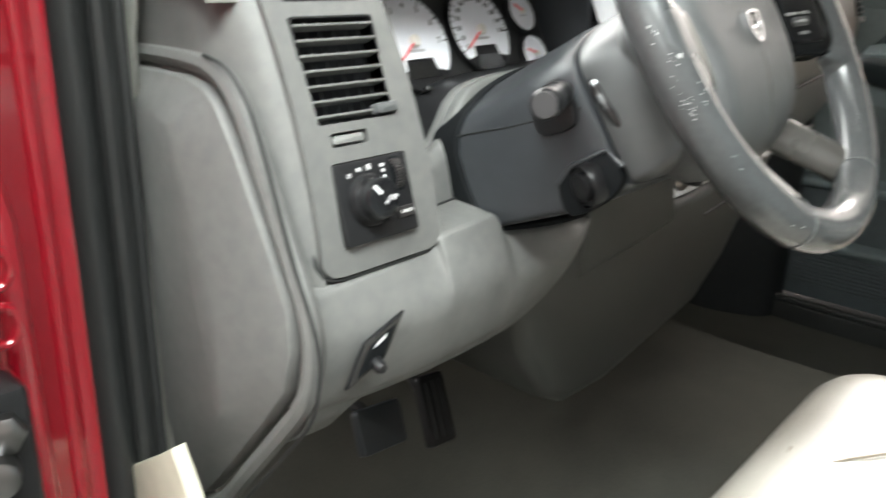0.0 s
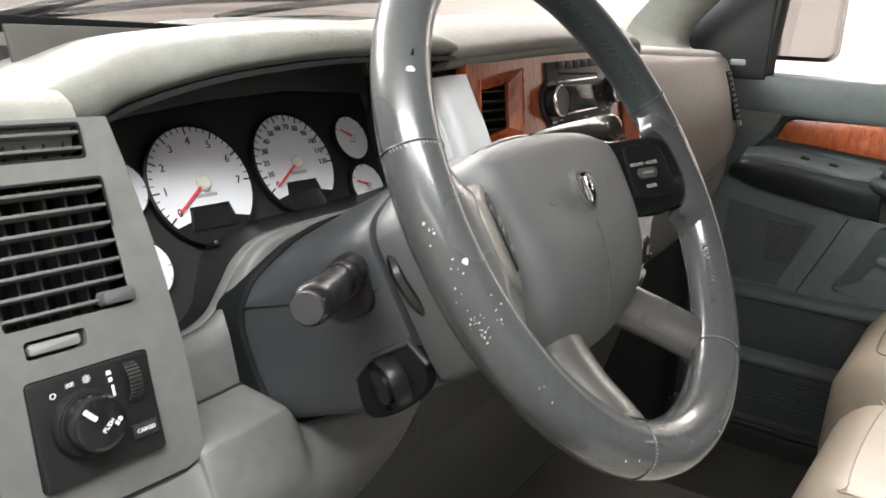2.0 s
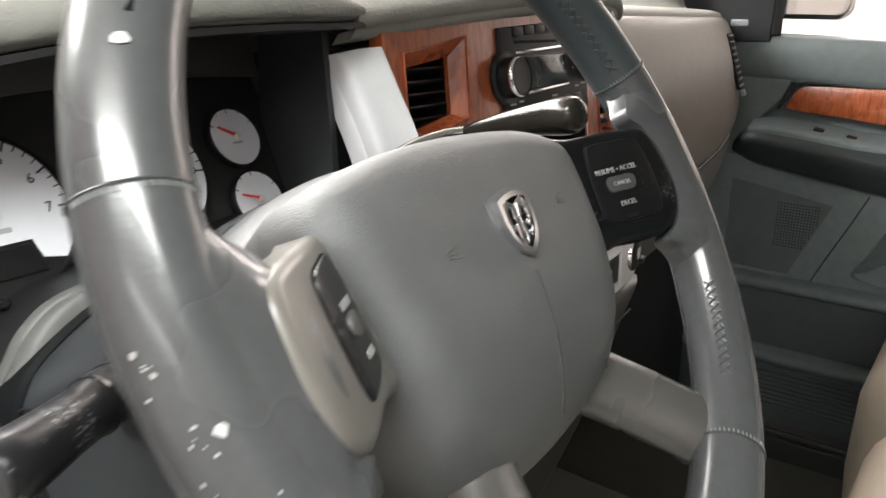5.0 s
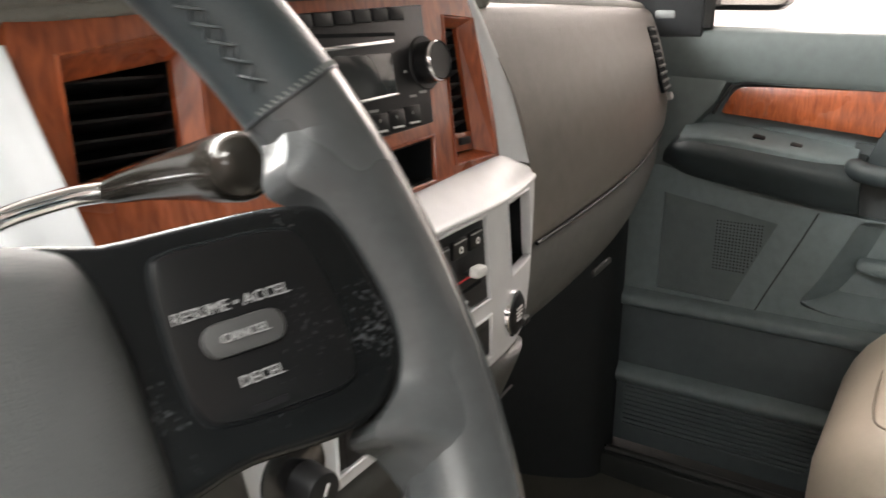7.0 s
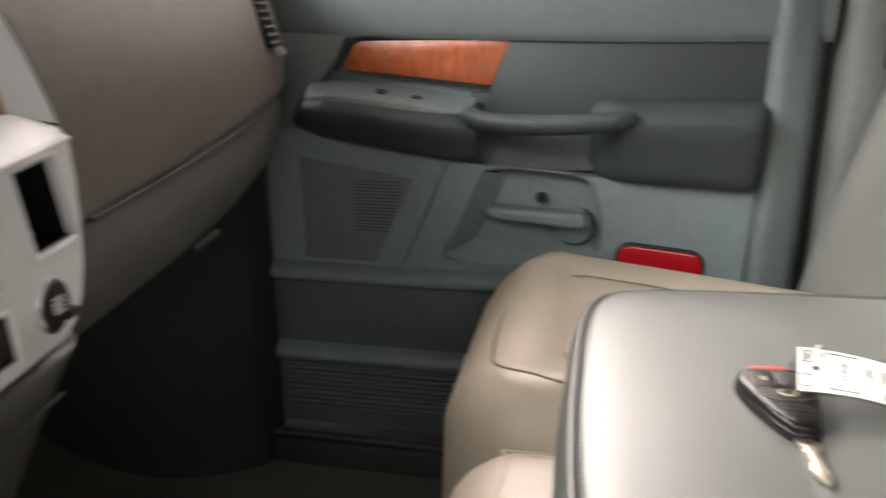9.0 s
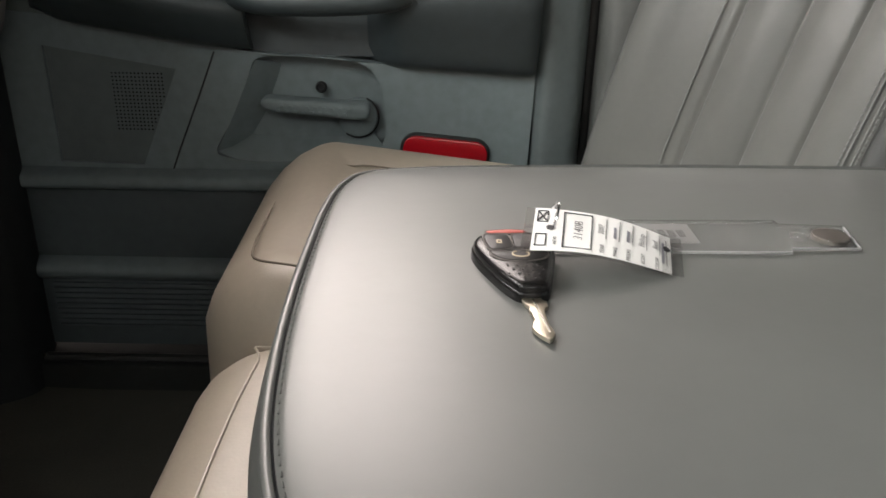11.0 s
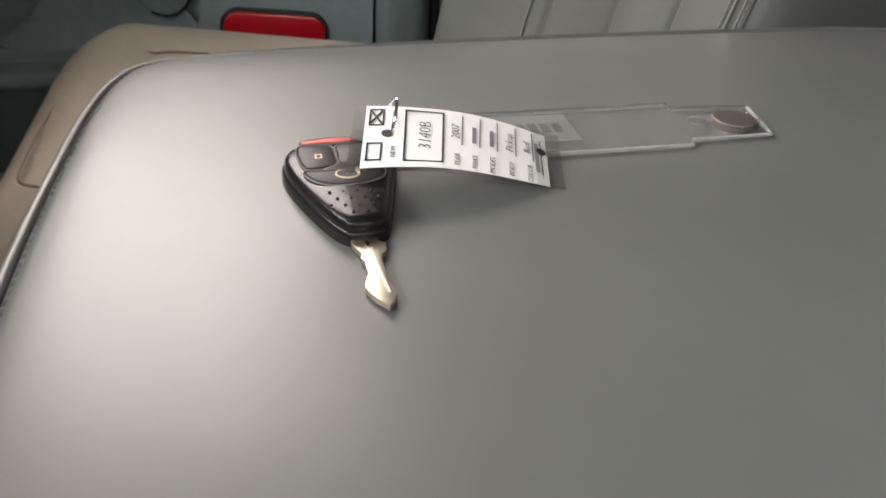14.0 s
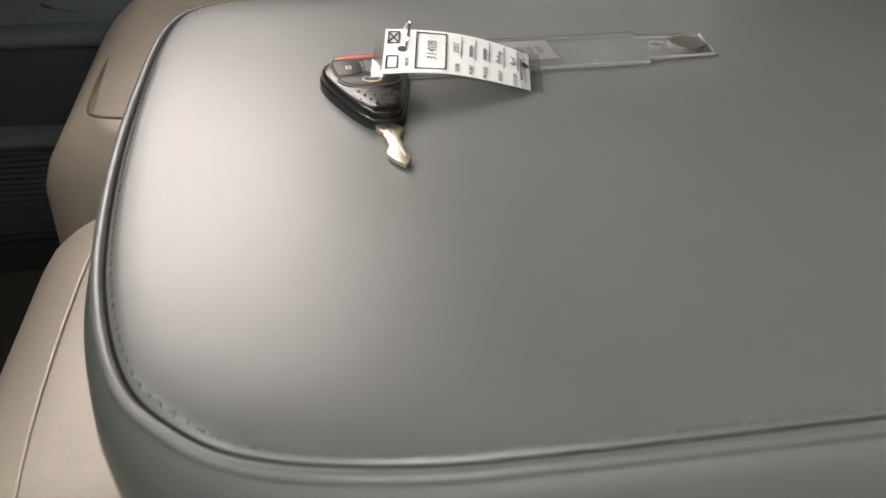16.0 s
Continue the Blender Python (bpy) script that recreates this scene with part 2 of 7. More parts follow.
def tube(pts, radius, seg=10, closed=False, bm=None, flat=1.0):
    """A round bar along pts; radius is a number or one for each point."""
    bm = bm or bmesh.new()
    pts = [Vector(p) for p in pts]
    n = len(pts)
    rad = radius if isinstance(radius, (list, tuple)) else [radius] * n
    rings, up = [], None
    for i, p in enumerate(pts):
        a, b = (pts[(i - 1) % n], pts[(i + 1) % n]) if closed else (pts[max(0, i - 1)], pts[min(n - 1, i + 1)])
        d = (b - a).normalized()
        if up is None:
            up = d.orthogonal().normalized()
        up = (up - d * up.dot(d)).normalized()
        side = d.cross(up)
        rings.append([bm.verts.new(p + rad[i] * (math.cos(w) * up + math.sin(w) * side * flat)) for w in [2 * math.pi * k / seg for k in range(seg)]])
    for i in range(n if closed else n - 1):
        r, s = rings[i], rings[(i + 1) % n]
        shift = 0
        if closed and i == n - 1:
            shift = min(range(seg), key=lambda h: (r[0].co - s[h].co).length)
        for k in range(seg):
            bm.faces.new((r[k], r[(k + 1) % seg], s[(k + 1 + shift) % seg], s[(k + shift) % seg]))
    if not closed:
        bm.faces.new(rings[0][::-1])
        bm.faces.new(rings[-1])
    return bm


def rrect(w, h, r, seg=5, cx=0.0, cy=0.0):
    """A rectangle with rounded corners, as points in the plane; r may be four radii (from lower left, counter-clockwise)."""
    rs = r if isinstance(r, (list, tuple)) else [r] * 4
    out = []
    for (sx, sy, a0), q in zip(((-1, -1, 180), (1, -1, 270), (1, 1, 0), (-1, 1, 90)), rs):
        for k in range(seg + 1):
            a = radians(a0 + 90 * k / seg)
            out.append((cx + sx * (w / 2 - q) + q * math.cos(a), cy + sy * (h / 2 - q) + q * math.sin(a)))
    return out


def ring(r, seg=32, cx=0.0, cy=0.0, ry=None, a0=0, a1=360):
    full = a1 - a0 == 360
    return [(cx + r * math.cos(radians(a0 + (a1 - a0) * k / (seg if full else seg - 1))), cy + (ry or r) * math.sin(radians(a0 + (a1 - a0) * k / (seg if full else seg - 1)))) for k in range(seg)]


def offset(poly, d):
    """The outline moved inwards by d (counter-clockwise outline)."""
    n, out = len(poly), []
    for i in range(n):
        (ax, ay), (bx, by), (cx, cy) = poly[i - 1], poly[i], poly[(i + 1) % n]
        e1, e2 = Vector((bx - ax, by - ay)), Vector((cx - bx, cy - by))
        if e1.length < 1e-9 or e2.length < 1e-9:
            e1 = e2 = e1 if e1.length > e2.length else e2
        e1.normalize(), e2.normalize()
        m = Vector((-e1.y - e2.y, e1.x + e2.x))
        m = m.normalized() if m.length > 1e-6 else Vector((-e1.y, e1.x))
        k = d / max(0.35, m.dot(Vector((-e1.y, e1.x))))
        out.append((bx + m.x * k, by + m.y * k))
    return out


def ccw(poly):
    s = sum(poly[i - 1][0] * poly[i][1] - poly[i][0] * poly[i - 1][1] for i in range(len(poly)))
    return poly if s > 0 else poly[::-1]


def plate(poly, m, thick, bev=0.0, bm=None, steps=2, crown=0.0):
    """A plate with a rounded rim: its outline in the plane of m, standing out along m's z by thick. crown: how much its middle swells."""
    bm = bm or bmesh.new()
    poly = ccw(list(poly))
    levels = [(0.0, 0.0)]
    if bev > 0:
        for k in range(steps + 1):
            a = radians(90 * k / steps)
            levels.append((bev * (1 - math.cos(a)), thick - bev + bev * math.sin(a)))
    else:
        levels.append((0.0, thick))
    loops = [[bm.verts.new(m @ Vector((x, y, z))) for x, y in (offset(poly, d) if d else poly)] for d, z in levels]
    n = len(poly)
    for a, b in zip(loops, loops[1:]):
        for i in range(n):
            bm.faces.new((a[i], a[(i + 1) % n], b[(i + 1) % n], b[i]))
    bm.faces.new(loops[0][::-1])
    top = loops[-1]
    if crown:
        cx, cy = sum(p[0] for p in poly) / n, sum(p[1] for p in poly) / n
        last = offset(poly, levels[-1][0])
        prev = top
        for s in (0.75, 0.45, 0.2):
            cur = [bm.verts.new(m @ Vector((cx + (x - cx) * s, cy + (y - cy) * s, thick + crown * (1 - s * s)))) for x, y in last]
            for i in range(n):
                bm.faces.new((prev[i], prev[(i + 1) % n], cur[(i + 1) % n], cur[i]))
            prev = cur
        bm.faces.new(prev)
    else:
        bm.faces.new(top)
    return bm


def pierced(outer, holes, m, thick, bm=None, warp=None):
    """A plate with holes right through it. warp moves a point of the plane's frame."""
    from mathutils.geometry import tessellate_polygon
    bm = bm or bmesh.new()
    loops = [ccw(list(outer))] + [ccw(list(h)) for h in holes]
    flat = [p for l in loops for p in l]
    w = warp or (lambda x, y, z: (x, y, z))
    f = [bm.verts.new(m @ Vector(w(x, y, thick))) for x, y in flat]
    b = [bm.verts.new(m @ Vector(w(x, y, 0.0))) for x, y in flat]
    for tri in tessellate_polygon([[Vector((x, y, 0)) for x, y in l] for l in loops]):
        if len(set(tri)) == 3:
            bm.faces.new([f[i] for i in tri])
            bm.faces.new([b[i] for i in tri][::-1])
    k = 0
    for l in loops:
        n = len(l)
        for i in range(n):
            a, c = k + i, k + (i + 1) % n
            bm.faces.new((f[a], f[c], b[c], b[a]))
        k += n
    return bm


def box(x0, x1, y0, y1, z0, z1, bev=0.0, bm=None):
    bm = bm or bmesh.new()
    return plate(rrect(x1 - x0, y1 - y0, max(bev, 1e-4), 3 if bev else 1, (x0 + x1) / 2, (y0 + y1) / 2), Matrix.Translation((0, 0, z0)), z1 - z0, bev, bm)


def basis(at, u, v):
    """A frame at a place, with its x along u, its y near v and its z out of the plane."""
    u = Vector(u).normalized()
    w = u.cross(Vector(v)).normalized()
    v = w.cross(u)
    return Matrix(((u.x, v.x, w.x, at[0]), (u.y, v.y, w.y, at[1]), (u.z, v.z, w.z, at[2]), (0, 0, 0, 1)))


def lathe(profile, m, seg=32, bm=None):
    """A turned body about m's z: profile of (radius, height)."""
    bm = bm or bmesh.new()
    loops = [[bm.verts.new(m @ Vector((r * math.cos(2 * math.pi * k / seg), r * math.sin(2 * math.pi * k / seg), z))) for k in range(seg)] for r, z in profile]
    for a, b in zip(loops, loops[1:]):
        for i in range(seg):
            bm.faces.new((a[i], a[(i + 1) % seg], b[(i + 1) % seg], b[i]))
    bm.faces.new(loops[0][::-1])
    bm.faces.new(loops[-1])
    return bm


def lettering(text, m, size, mat, parent, name="lettering", depth=0.0003, thin=0.0):
    """Printed words, cut from the built-in letters as a thin mesh."""
    cu = bpy.data.curves.new(name, "FONT")
    cu.body, cu.size, cu.align_x, cu.align_y, cu.extrude, cu.resolution_u, cu.offset = text, size, "CENTER", "CENTER", depth, 2, -thin
    tmp = new("tmp", cu)
    me = bpy.data.meshes.new_from_object(tmp)
    bpy.data.objects.remove(tmp)
    me.transform(m)
    me.name = name
    me.materials.clear()
    me.materials.append(mat)
    ob = new(name, me)
    ob.parent = parent
    if parent.type == "EMPTY":
        ob.matrix_parent_inverse = parent.matrix_basis.inverted()
    return ob


# ---- the garage and the cab's shell ----
tagged(part("wall_north", box(-5, 5, 5.0, 5.15, -0.9, 2.7), GARAGE), "white painted garage wall ahead of the truck", "wall", kind="structure")
tagged(part("wall_south", box(-5, 5, -6.15, -6.0, -0.9, 2.7), GARAGE), "white painted garage wall behind the truck", "wall", kind="structure")
tagged(part("wall_east", box(3.2, 3.35, -6, 5, -0.9, 2.7), GARAGE), "pinkish white garage wall beyond the passenger window", "wall", kind="structure")
tagged(part("wall_west", box(-5.15, -5, -6, 5, -0.9, 2.7), GARAGE), "white painted garage wall on the driver's side", "wall", kind="structure")
tagged(part("ceiling", box(-5.15, 3.35, -6.15, 5.15, 2.7, 2.8), GARAGE), "white garage ceiling over the truck", "ceiling", kind="structure")
tagged(part("ground", box(-5.15, 3.35, -6.15, 5.15, -1.0, -0.9), CONCRETE), "grey concrete garage floor under the truck", "floor", kind="structure")

floor = tagged(part("floor", loft([[(x, -1.6, h - 0.03), (x, -0.5, h - 0.03), (x, 0.05, h - 0.03), (x, 0.28, 0.02 + h), (x, 0.42, 0.2 + h * 0.5), (x, 0.46, 0.5)] for x, h in ((-0.80, 0.0), (-0.4, 0.0), (-0.25, 0.008), (-0.15, 0.05), (-0.05, 0.105), (0.05, 0.13), (0.15, 0.135), (0.25, 0.135), (0.335, 0.132), (0.362, 0.118), (0.380, 0.07), (0.40, 0.015), (0.43, 0.0), (0.60, 0.0), (0.86, 0.0))], (0, 0.01, -0.03), 90, 40), CARPET),
               "dark worn carpet over the cab floor", "floor", kind="structure")
tagged(part("headliner", box(-0.67, 0.84, -1.7, -0.05, 1.22, 1.26, 0.01), HEAD), "light cloth headliner inside the cab roof", "ceiling", kind="structure")
tagged(part("underbody", box(-0.80, 0.96, -1.74, 0.46, -0.9, -0.075, 0.02), FOOT), "dark underside of the truck below the cab floor", "car body", kind="structure")
tagged(part("wall_cab_rear", box(-0.86, 0.9, -1.76, -1.71, -0.03, 1.26), DOOR), "grey rear panel of the cab", "wall", kind="structure")

# ---- dashboard ----
dash = thing("dashboard", (0, 0.05, 0.3), "grey moulded dashboard with wood and silver trim across the cab", "dashboard")


BEZ = basis((-0.6555, -0.131, 0.54), (1, 0, 0), (0, 0.335, 0.942))
bulge = lambda x, y, z: (x, y, z + 0.012 * (1 - (2 * y / 0.2176 - 1) ** 2))
vent_hole = rrect(0.0735, 0.074, 0.002, 2, -0.002, 0.143)
top_hole = rrect(0.068, 0.018, 0.002, 2, -0.003, 0.2035)
slot_hole = rrect(0.034, 0.010, 0.002, 2, -0.014, 0.0945)
panel_hole = rrect(0.072, 0.060, 0.003, 3, 0.0, 0.0487)
bezel_outline = [(-0.0525, 0.0045), (-0.046, 0.001), (-0.038, 0.0), (0.050, 0.0), (0.058, 0.002), (0.0625, 0.006), (0.064, 0.012)] + [(0.064 - 0.011 * k / 8, 0.012 + 0.2056 * k / 8) for k in range(1, 9)] + [(-0.056, 0.2176)] + [(-0.056, 0.2176 - 0.2 * k / 6) for k in range(1, 6)] + [(-0.0562, 0.011)]
part("driver_bezel", pierced(bezel_outline, [vent_hole, top_hole, slot_hole, panel_hole], BEZ @ pose(0, 0, -0.008), 0.012, warp=bulge), DASH, dash, "grey bezel round vents and light switch")

# corner of the dashboard beside the bezel
rows = []
for z in (0.535, 0.56, 0.60, 0.65, 0.70, 0.735, 0.755):
    yb = BEZ @ Vector(bulge(0, (z - 0.54) / 0.942, 0.002))
    rows.append([(-0.709, yb.y + 0.001, z), (-0.722, yb.y + 0.012, z), (-0.733, yb.y + 0.040, z), (-0.737, yb.y + 0.08, z), (-0.737, 0.16, z)])
part("corner_panel", loft(rows, (0.012, 0.01, 0), 24, 20), DASH, dash)
cap_outline = [(0.13, 0.676), (0.03, 0.680), (-0.028, 0.679), (-0.05, 0.674), (-0.067, 0.662), (-0.085, 0.635), (-0.118, 0.575), (-0.139, 0.53), (-0.142, 0.50), (-0.132, 0.462), (-0.10, 0.42), (-0.055, 0.365), (-0.015, 0.318), (0.02, 0.308), (0.058, 0.312), (0.13, 0.33)]
RIDGE = [Vector((0.027, 0.641)), Vector((0.066, 0.506)), Vector((0.069, 0.433))]


def hip(poly, m, thick, bev, rise, ridge):
    """A plate whose face rises in flat slopes to a bent ridge, like a hipped roof."""
    bm = bmesh.new()

    def nearest(p):
        best = None
        for a, b in zip(ridge, ridge[1:]):
            f = max(0.0, min(1.0, (p - a).dot(b - a) / (b - a).length_squared))
            q = a + (b - a) * f
            if best is None or (q - p).length < (best - p).length:
                best = q
        return best
    levels = [(0.0, 0.0), (0.0, thick - bev), (bev * 0.3, thick - bev * 0.3), (bev, thick)]
    loops = [[bm.verts.new(m @ Vector((x, y, z))) for x, y in (offset(poly, d) if d else poly)] for d, z in levels]
    face = [Vector(p) for p in offset(poly, bev)]
    for s in (0.9, 0.7, 0.5, 0.3, 0.12, 0.04):
        loops.append([bm.verts.new(m @ Vector((*(nearest(p).lerp(p, s)), thick + rise * (1 - s)))) for p in face])
    n = len(poly)
    for a, b in zip(loops, loops[1:]):
        for i in range(n):
            bm.faces.new((a[i], a[(i + 1) % n], b[(i + 1) % n], b[i]))
    bm.faces.new(loops[0][::-1]), bm.faces.new(loops[-1])
    return bm


CAP = basis((-0.728, 0, 0), (0, -1, 0), (0, 0, 1))
cap2 = [(-y, z) for y, z in cap_outline]
cap = part("end_cap", hip(offset(ccw(cap2), 0.005), CAP, 0.018, 0.006, 0.016, RIDGE), DASH, dash, "smooth grey end cap")
part("cap_rim", tube(spline([(-0.735, y - 0.006 if y < 0.1 else y, z + (0.004 if z > 0.6 else -0.003)) for y, z in cap_outline], 70), 0.0075, 8), DASH, dash)

for k, dx in ((-0.0135, 0.0), (0.0025, -0.001)):
    part("cap_groove", tube(spline([(-0.7405 - dx, y - 0.006 + (k if y < 0.0 else k * 0.4), z + (0.004 + k * -0.5 if z > 0.6 else -0.003 + k * 0.6)) for y, z in cap_outline[2:-2]], 70), 0.0014, 6), RUBBER, dash)
part("bezel_seam", tube([BEZ @ Vector((x, y, 0.0005)) for x, y in [(-0.0575, 0.10), (-0.0575, 0.05), (-0.0575, 0.012), (-0.0535, 0.0035), (-0.0465, -0.0005), (-0.038, -0.0018), (0.0, -0.0018), (0.050, -0.0018), (0.060, 0.001), (0.065, 0.008), (0.0655, 0.03)]], 0.0016, 6), RUBBER, dash)



def knee_row(x, back, shelf, front, lip, low, depth):
    """One upright cut through the knee panel: shelf, rounded lip, bellied face turning under, and underside."""
    h = shelf - low
    return [(x, back, shelf), (x, lip + 0.012, shelf - 0.003), (x, lip + 0.003, shelf - 0.0045), (x, lip - 0.002, shelf - 0.010), (x, front, shelf - 0.36 * h), (x, front + 0.003, shelf - 0.62 * h), (x, front + 0.012, low + 0.13 * h), (x, front + 0.020, low + 0.003), (x, front + 0.030, low - 0.002), (x, depth, low + 0.004)]


knee = [knee_row(-0.722, -0.118, 0.541, -0.146, -0.137, 0.436, -0.06), knee_row(-0.66, -0.112, 0.541, -0.150, -0.136, 0.433, -0.06), knee_row(-0.602, -0.090, 0.543, -0.152, -0.134, 0.431, -0.055),
        knee_row(-0.592, -0.085, 0.553, -0.152, -0.137, 0.431, -0.055), knee_row(-0.555, -0.085, 0.555, -0.152, -0.137, 0.431, -0.055), knee_row(-0.527, -0.085, 0.557, -0.152, -0.136, 0.432, -0.05), knee_row(-0.519, -0.085, 0.550, -0.152, -0.137, 0.432, -0.05),
        knee_row(-0.511, -0.085, 0.538, -0.152, -0.138, 0.433, -0.05), knee_row(-0.49, -0.08, 0.533, -0.152, -0.138, 0.434, -0.05), knee_row(-0.45, -0.07, 0.527, -0.149, -0.136, 0.440, -0.05), knee_row(-0.40, -0.06, 0.522, -0.142, -0.130, 0.456, -0.05), knee_row(-0.362, -0.05, 0.521, -0.130, -0.120, 0.478, -0.05), knee_row(-0.335, -0.045, 0.532, -0.116, -0.106, 0.500, -0.045), knee_row(-0.312, -0.045, 0.545, -0.104, -0.096, 0.520, -0.045)]
part("knee_panel", loft(knee, (0, 0.03, 0.0), 110, 40), DASH, dash, "grey knee panel under the steering column")
part("shelf_seam", tube([(-0.600, -0.0912, 0.5465), (-0.592, -0.0912, 0.5537), (-0.555, -0.0912, 0.5557), (-0.527, -0.0912, 0.5577), (-0.519, -0.0912, 0.5507)], 0.0011, 6), RUBBER, dash)
# black sheet laid on the shelf as the shroud's shade
part("column_shade", loft([[(x, -0.131, z - 0.0015), (x, -0.120, z + 0.0012), (x, -0.04, z + 0.004)] for x, z in ((-0.508, 0.536), (-0.49, 0.5335), (-0.45, 0.5275), (-0.40, 0.5225), (-0.366, 0.5215))], (0, 0, -0.003), 20, 8), DARK, dash, "black sheet for the shade under the column")
# lower return of the knee panel, hanging beside the end cap
facet = [[(-0.722, -0.132, 0.452), (-0.722, -0.120, 0.424), (-0.722, -0.098, 0.402)], [(-0.700, -0.134, 0.454), (-0.700, -0.121, 0.424), (-0.696, -0.098, 0.399)], [(-0.672, -0.135, 0.454), (-0.676, -0.124, 0.430), (-0.676, -0.100, 0.402)], [(-0.640, -0.134, 0.448), (-0.650, -0.122, 0.434), (-0.655, -0.092, 0.414)], [(-0.622, -0.130, 0.441), (-0.632, -0.112, 0.434), (-0.640, -0.080, 0.428)]]
part("knee_return", loft(facet, (0, 0.012, 0.004), 30, 16), DASH, dash, "lower turned-in edge of the knee panel")

part("column_cover", plate([(-0.36, 0.44), (-0.150, 0.46), (-0.156, 0.50), (-0.170, 0.56), (-0.195, 0.625), (-0.25, 0.64), (-0.32, 0.64), (-0.36, 0.53)], basis((0, 0.03, 0), (1, 0, 0), (0, 0, 1)), 0.157, 0.012, steps=3), HOUSING, dash, "dark grey panel between column and centre stack")
lower = [(-0.47, 0.46), (-0.445, 0.38), (-0.40, 0.315), (-0.36, 0.292), (-0.275, 0.288), (-0.05, 0.322), (0.03, 0.37), (0.130, 0.468), (0.176, 0.506), (0.100, 0.504), (0.0, 0.494), (-0.165, 0.488), (-0.20, 0.496), (-0.30, 0.50)]
part("lower_housing", plate(lower, basis((0, 0.14, 0), (1, 0, 0), (0, 0, 1)), 0.262, 0.016, steps=4), HOUSING, dash, "dark grey housing at the foot of the centre stack")

part("groove", tube([(-0.06, -0.1225, 0.452), (0.027, -0.1225, 0.460), (0.085, -0.1225, 0.469), (0.137, -0.1222, 0.4755)], 0.0013, 6), RUBBER, dash)

# instrument recess, ledge round the column, brow and top pad
part("recess_back", plate([(-0.62, 0.55), (-0.25, 0.55), (-0.25, 0.80), (-0.62, 0.80)], basis((0, 0.085, 0.0), (1, 0, 0), (0, 0.0, 1)), 0.004), DARK, dash)
edge_line = [(-0.602, 0.590), (-0.575, 0.592), (-0.545, 0.595), (-0.526, 0.604), (-0.513, 0.622), (-0.500, 0.640), (-0.478, 0.652), (-0.43, 0.657), (-0.36, 0.660), (-0.30, 0.664), (-0.262, 0.668)]
part("ledge", loft([[(x, y, z - 0.001 - 0.12 * (y + 0.07)) for x, z in edge_line] for y in (-0.070, -0.04, 0.0, 0.02)], (0, 0, -0.004), 10, 60), BLACK, dash, "black floor of the instrument recess")
skirt = [[(x, -0.062, z - 0.002), (x, -0.070, z + 0.001), (x, -0.076, z - 0.004), (x, -0.082, z * 0.5 + 0.283), (x, -0.090, 0.545)] for x, z in edge_line]
part("ledge_front", loft(skirt, (0, 0.012, -0.002), 70, 18), DASH, dash)
part("recess_side", loft([[(-0.601, -0.075, 0.585), (-0.606, -0.045, 0.67), (-0.608, -0.02, 0.745)], [(-0.60, 0.03, 0.585), (-0.60, 0.03, 0.67), (-0.60, 0.03, 0.76)]], (-0.006, 0, 0), 8, 10), BLACK, dash)
arch = [(-0.640, -0.035, 0.742), (-0.600, -0.040, 0.741), (-0.562, -0.035, 0.755), (-0.50, -0.045, 0.772), (-0.42, -0.058, 0.784), (-0.34, -0.068, 0.789), (-0.28, -0.072, 0.790), (-0.255, -0.070, 0.791)]
top = [(-0.640, -0.030, 0.757), (-0.600, -0.030, 0.772), (-0.555, -0.02, 0.787), (-0.49, -0.028, 0.798), (-0.42, -0.040, 0.805), (-0.34, -0.050, 0.808), (-0.28, -0.055, 0.806), (-0.262, -0.054, 0.80)]
brow = [[Vector(a) + Vector((0, 0.08, 0.0)) for a in arch], [Vector(a) + Vector((0, 0.02, -0.001)) for a in arch], arch,
        [(Vector(a) + Vector(b)) / 2 + Vector((0, -0.008, 0.003)) for a, b in zip(arch, top)], top, [Vector(b) + Vector((0, 0.05, 0.001)) for b in top], [Vector((b[0], 0.25, 0.772)) for b in top]]
part("brow", loft(brow, (0, 0.004, -0.003), 40, 60), PAD, dash, "light grey padded brow over the instruments")
part("brow_lining", loft([[Vector(a) + Vector((0, -0.001 + 0.125 * k / 3, -0.004 - 0.010 * k / 3)) for a in arch[1:]] for k in range(4)], (0, 0, -0.004), 10, 50), SURROUND, dash)
tp = [[(x, y, z) for x in (-0.745, -0.70, -0.655, -0.62)] for y, z in ((-0.062, 0.744), (-0.052, 0.756), (-0.02, 0.762), (0.1, 0.765), (0.26, 0.77))]
part("top_pad", loft(tp, (0, 0, -0.02), 24, 10), PAD, dash, "light grey dashboard top")
tp = [[(x, 0.06, 0.79), (x, 0.15, 0.785), (x, 0.32, 0.775)] for x in (-0.66, -0.3, 0.2, 0.80)]
part("top_pad", loft(tp, (0, 0, -0.03), 16, 8), PAD, dash)
# padded hump over the centre stack
hump = [[(x, -0.052 + dy, z0), (x, -0.070 + dy, z0 + 0.006), (x, -0.066 + dy, z0 + 0.018), (x, -0.03 + dy, z0 + 0.030), (x, 0.06, z0 + 0.034), (x, 0.20, z0 + 0.02)] for x, z0, dy in
        ((-0.262, 0.778, 0.0), (-0.20, 0.784, -0.006), (-0.10, 0.793, -0.010), (0.0, 0.799, -0.010), (0.10, 0.800, -0.004), (0.165, 0.797, 0.002), (0.19, 0.785, 0.01))]
part("centre_pad", loft(hump, (0, 0.006, -0.008), 36, 30), PAD, dash, "light grey pad over the centre stack")
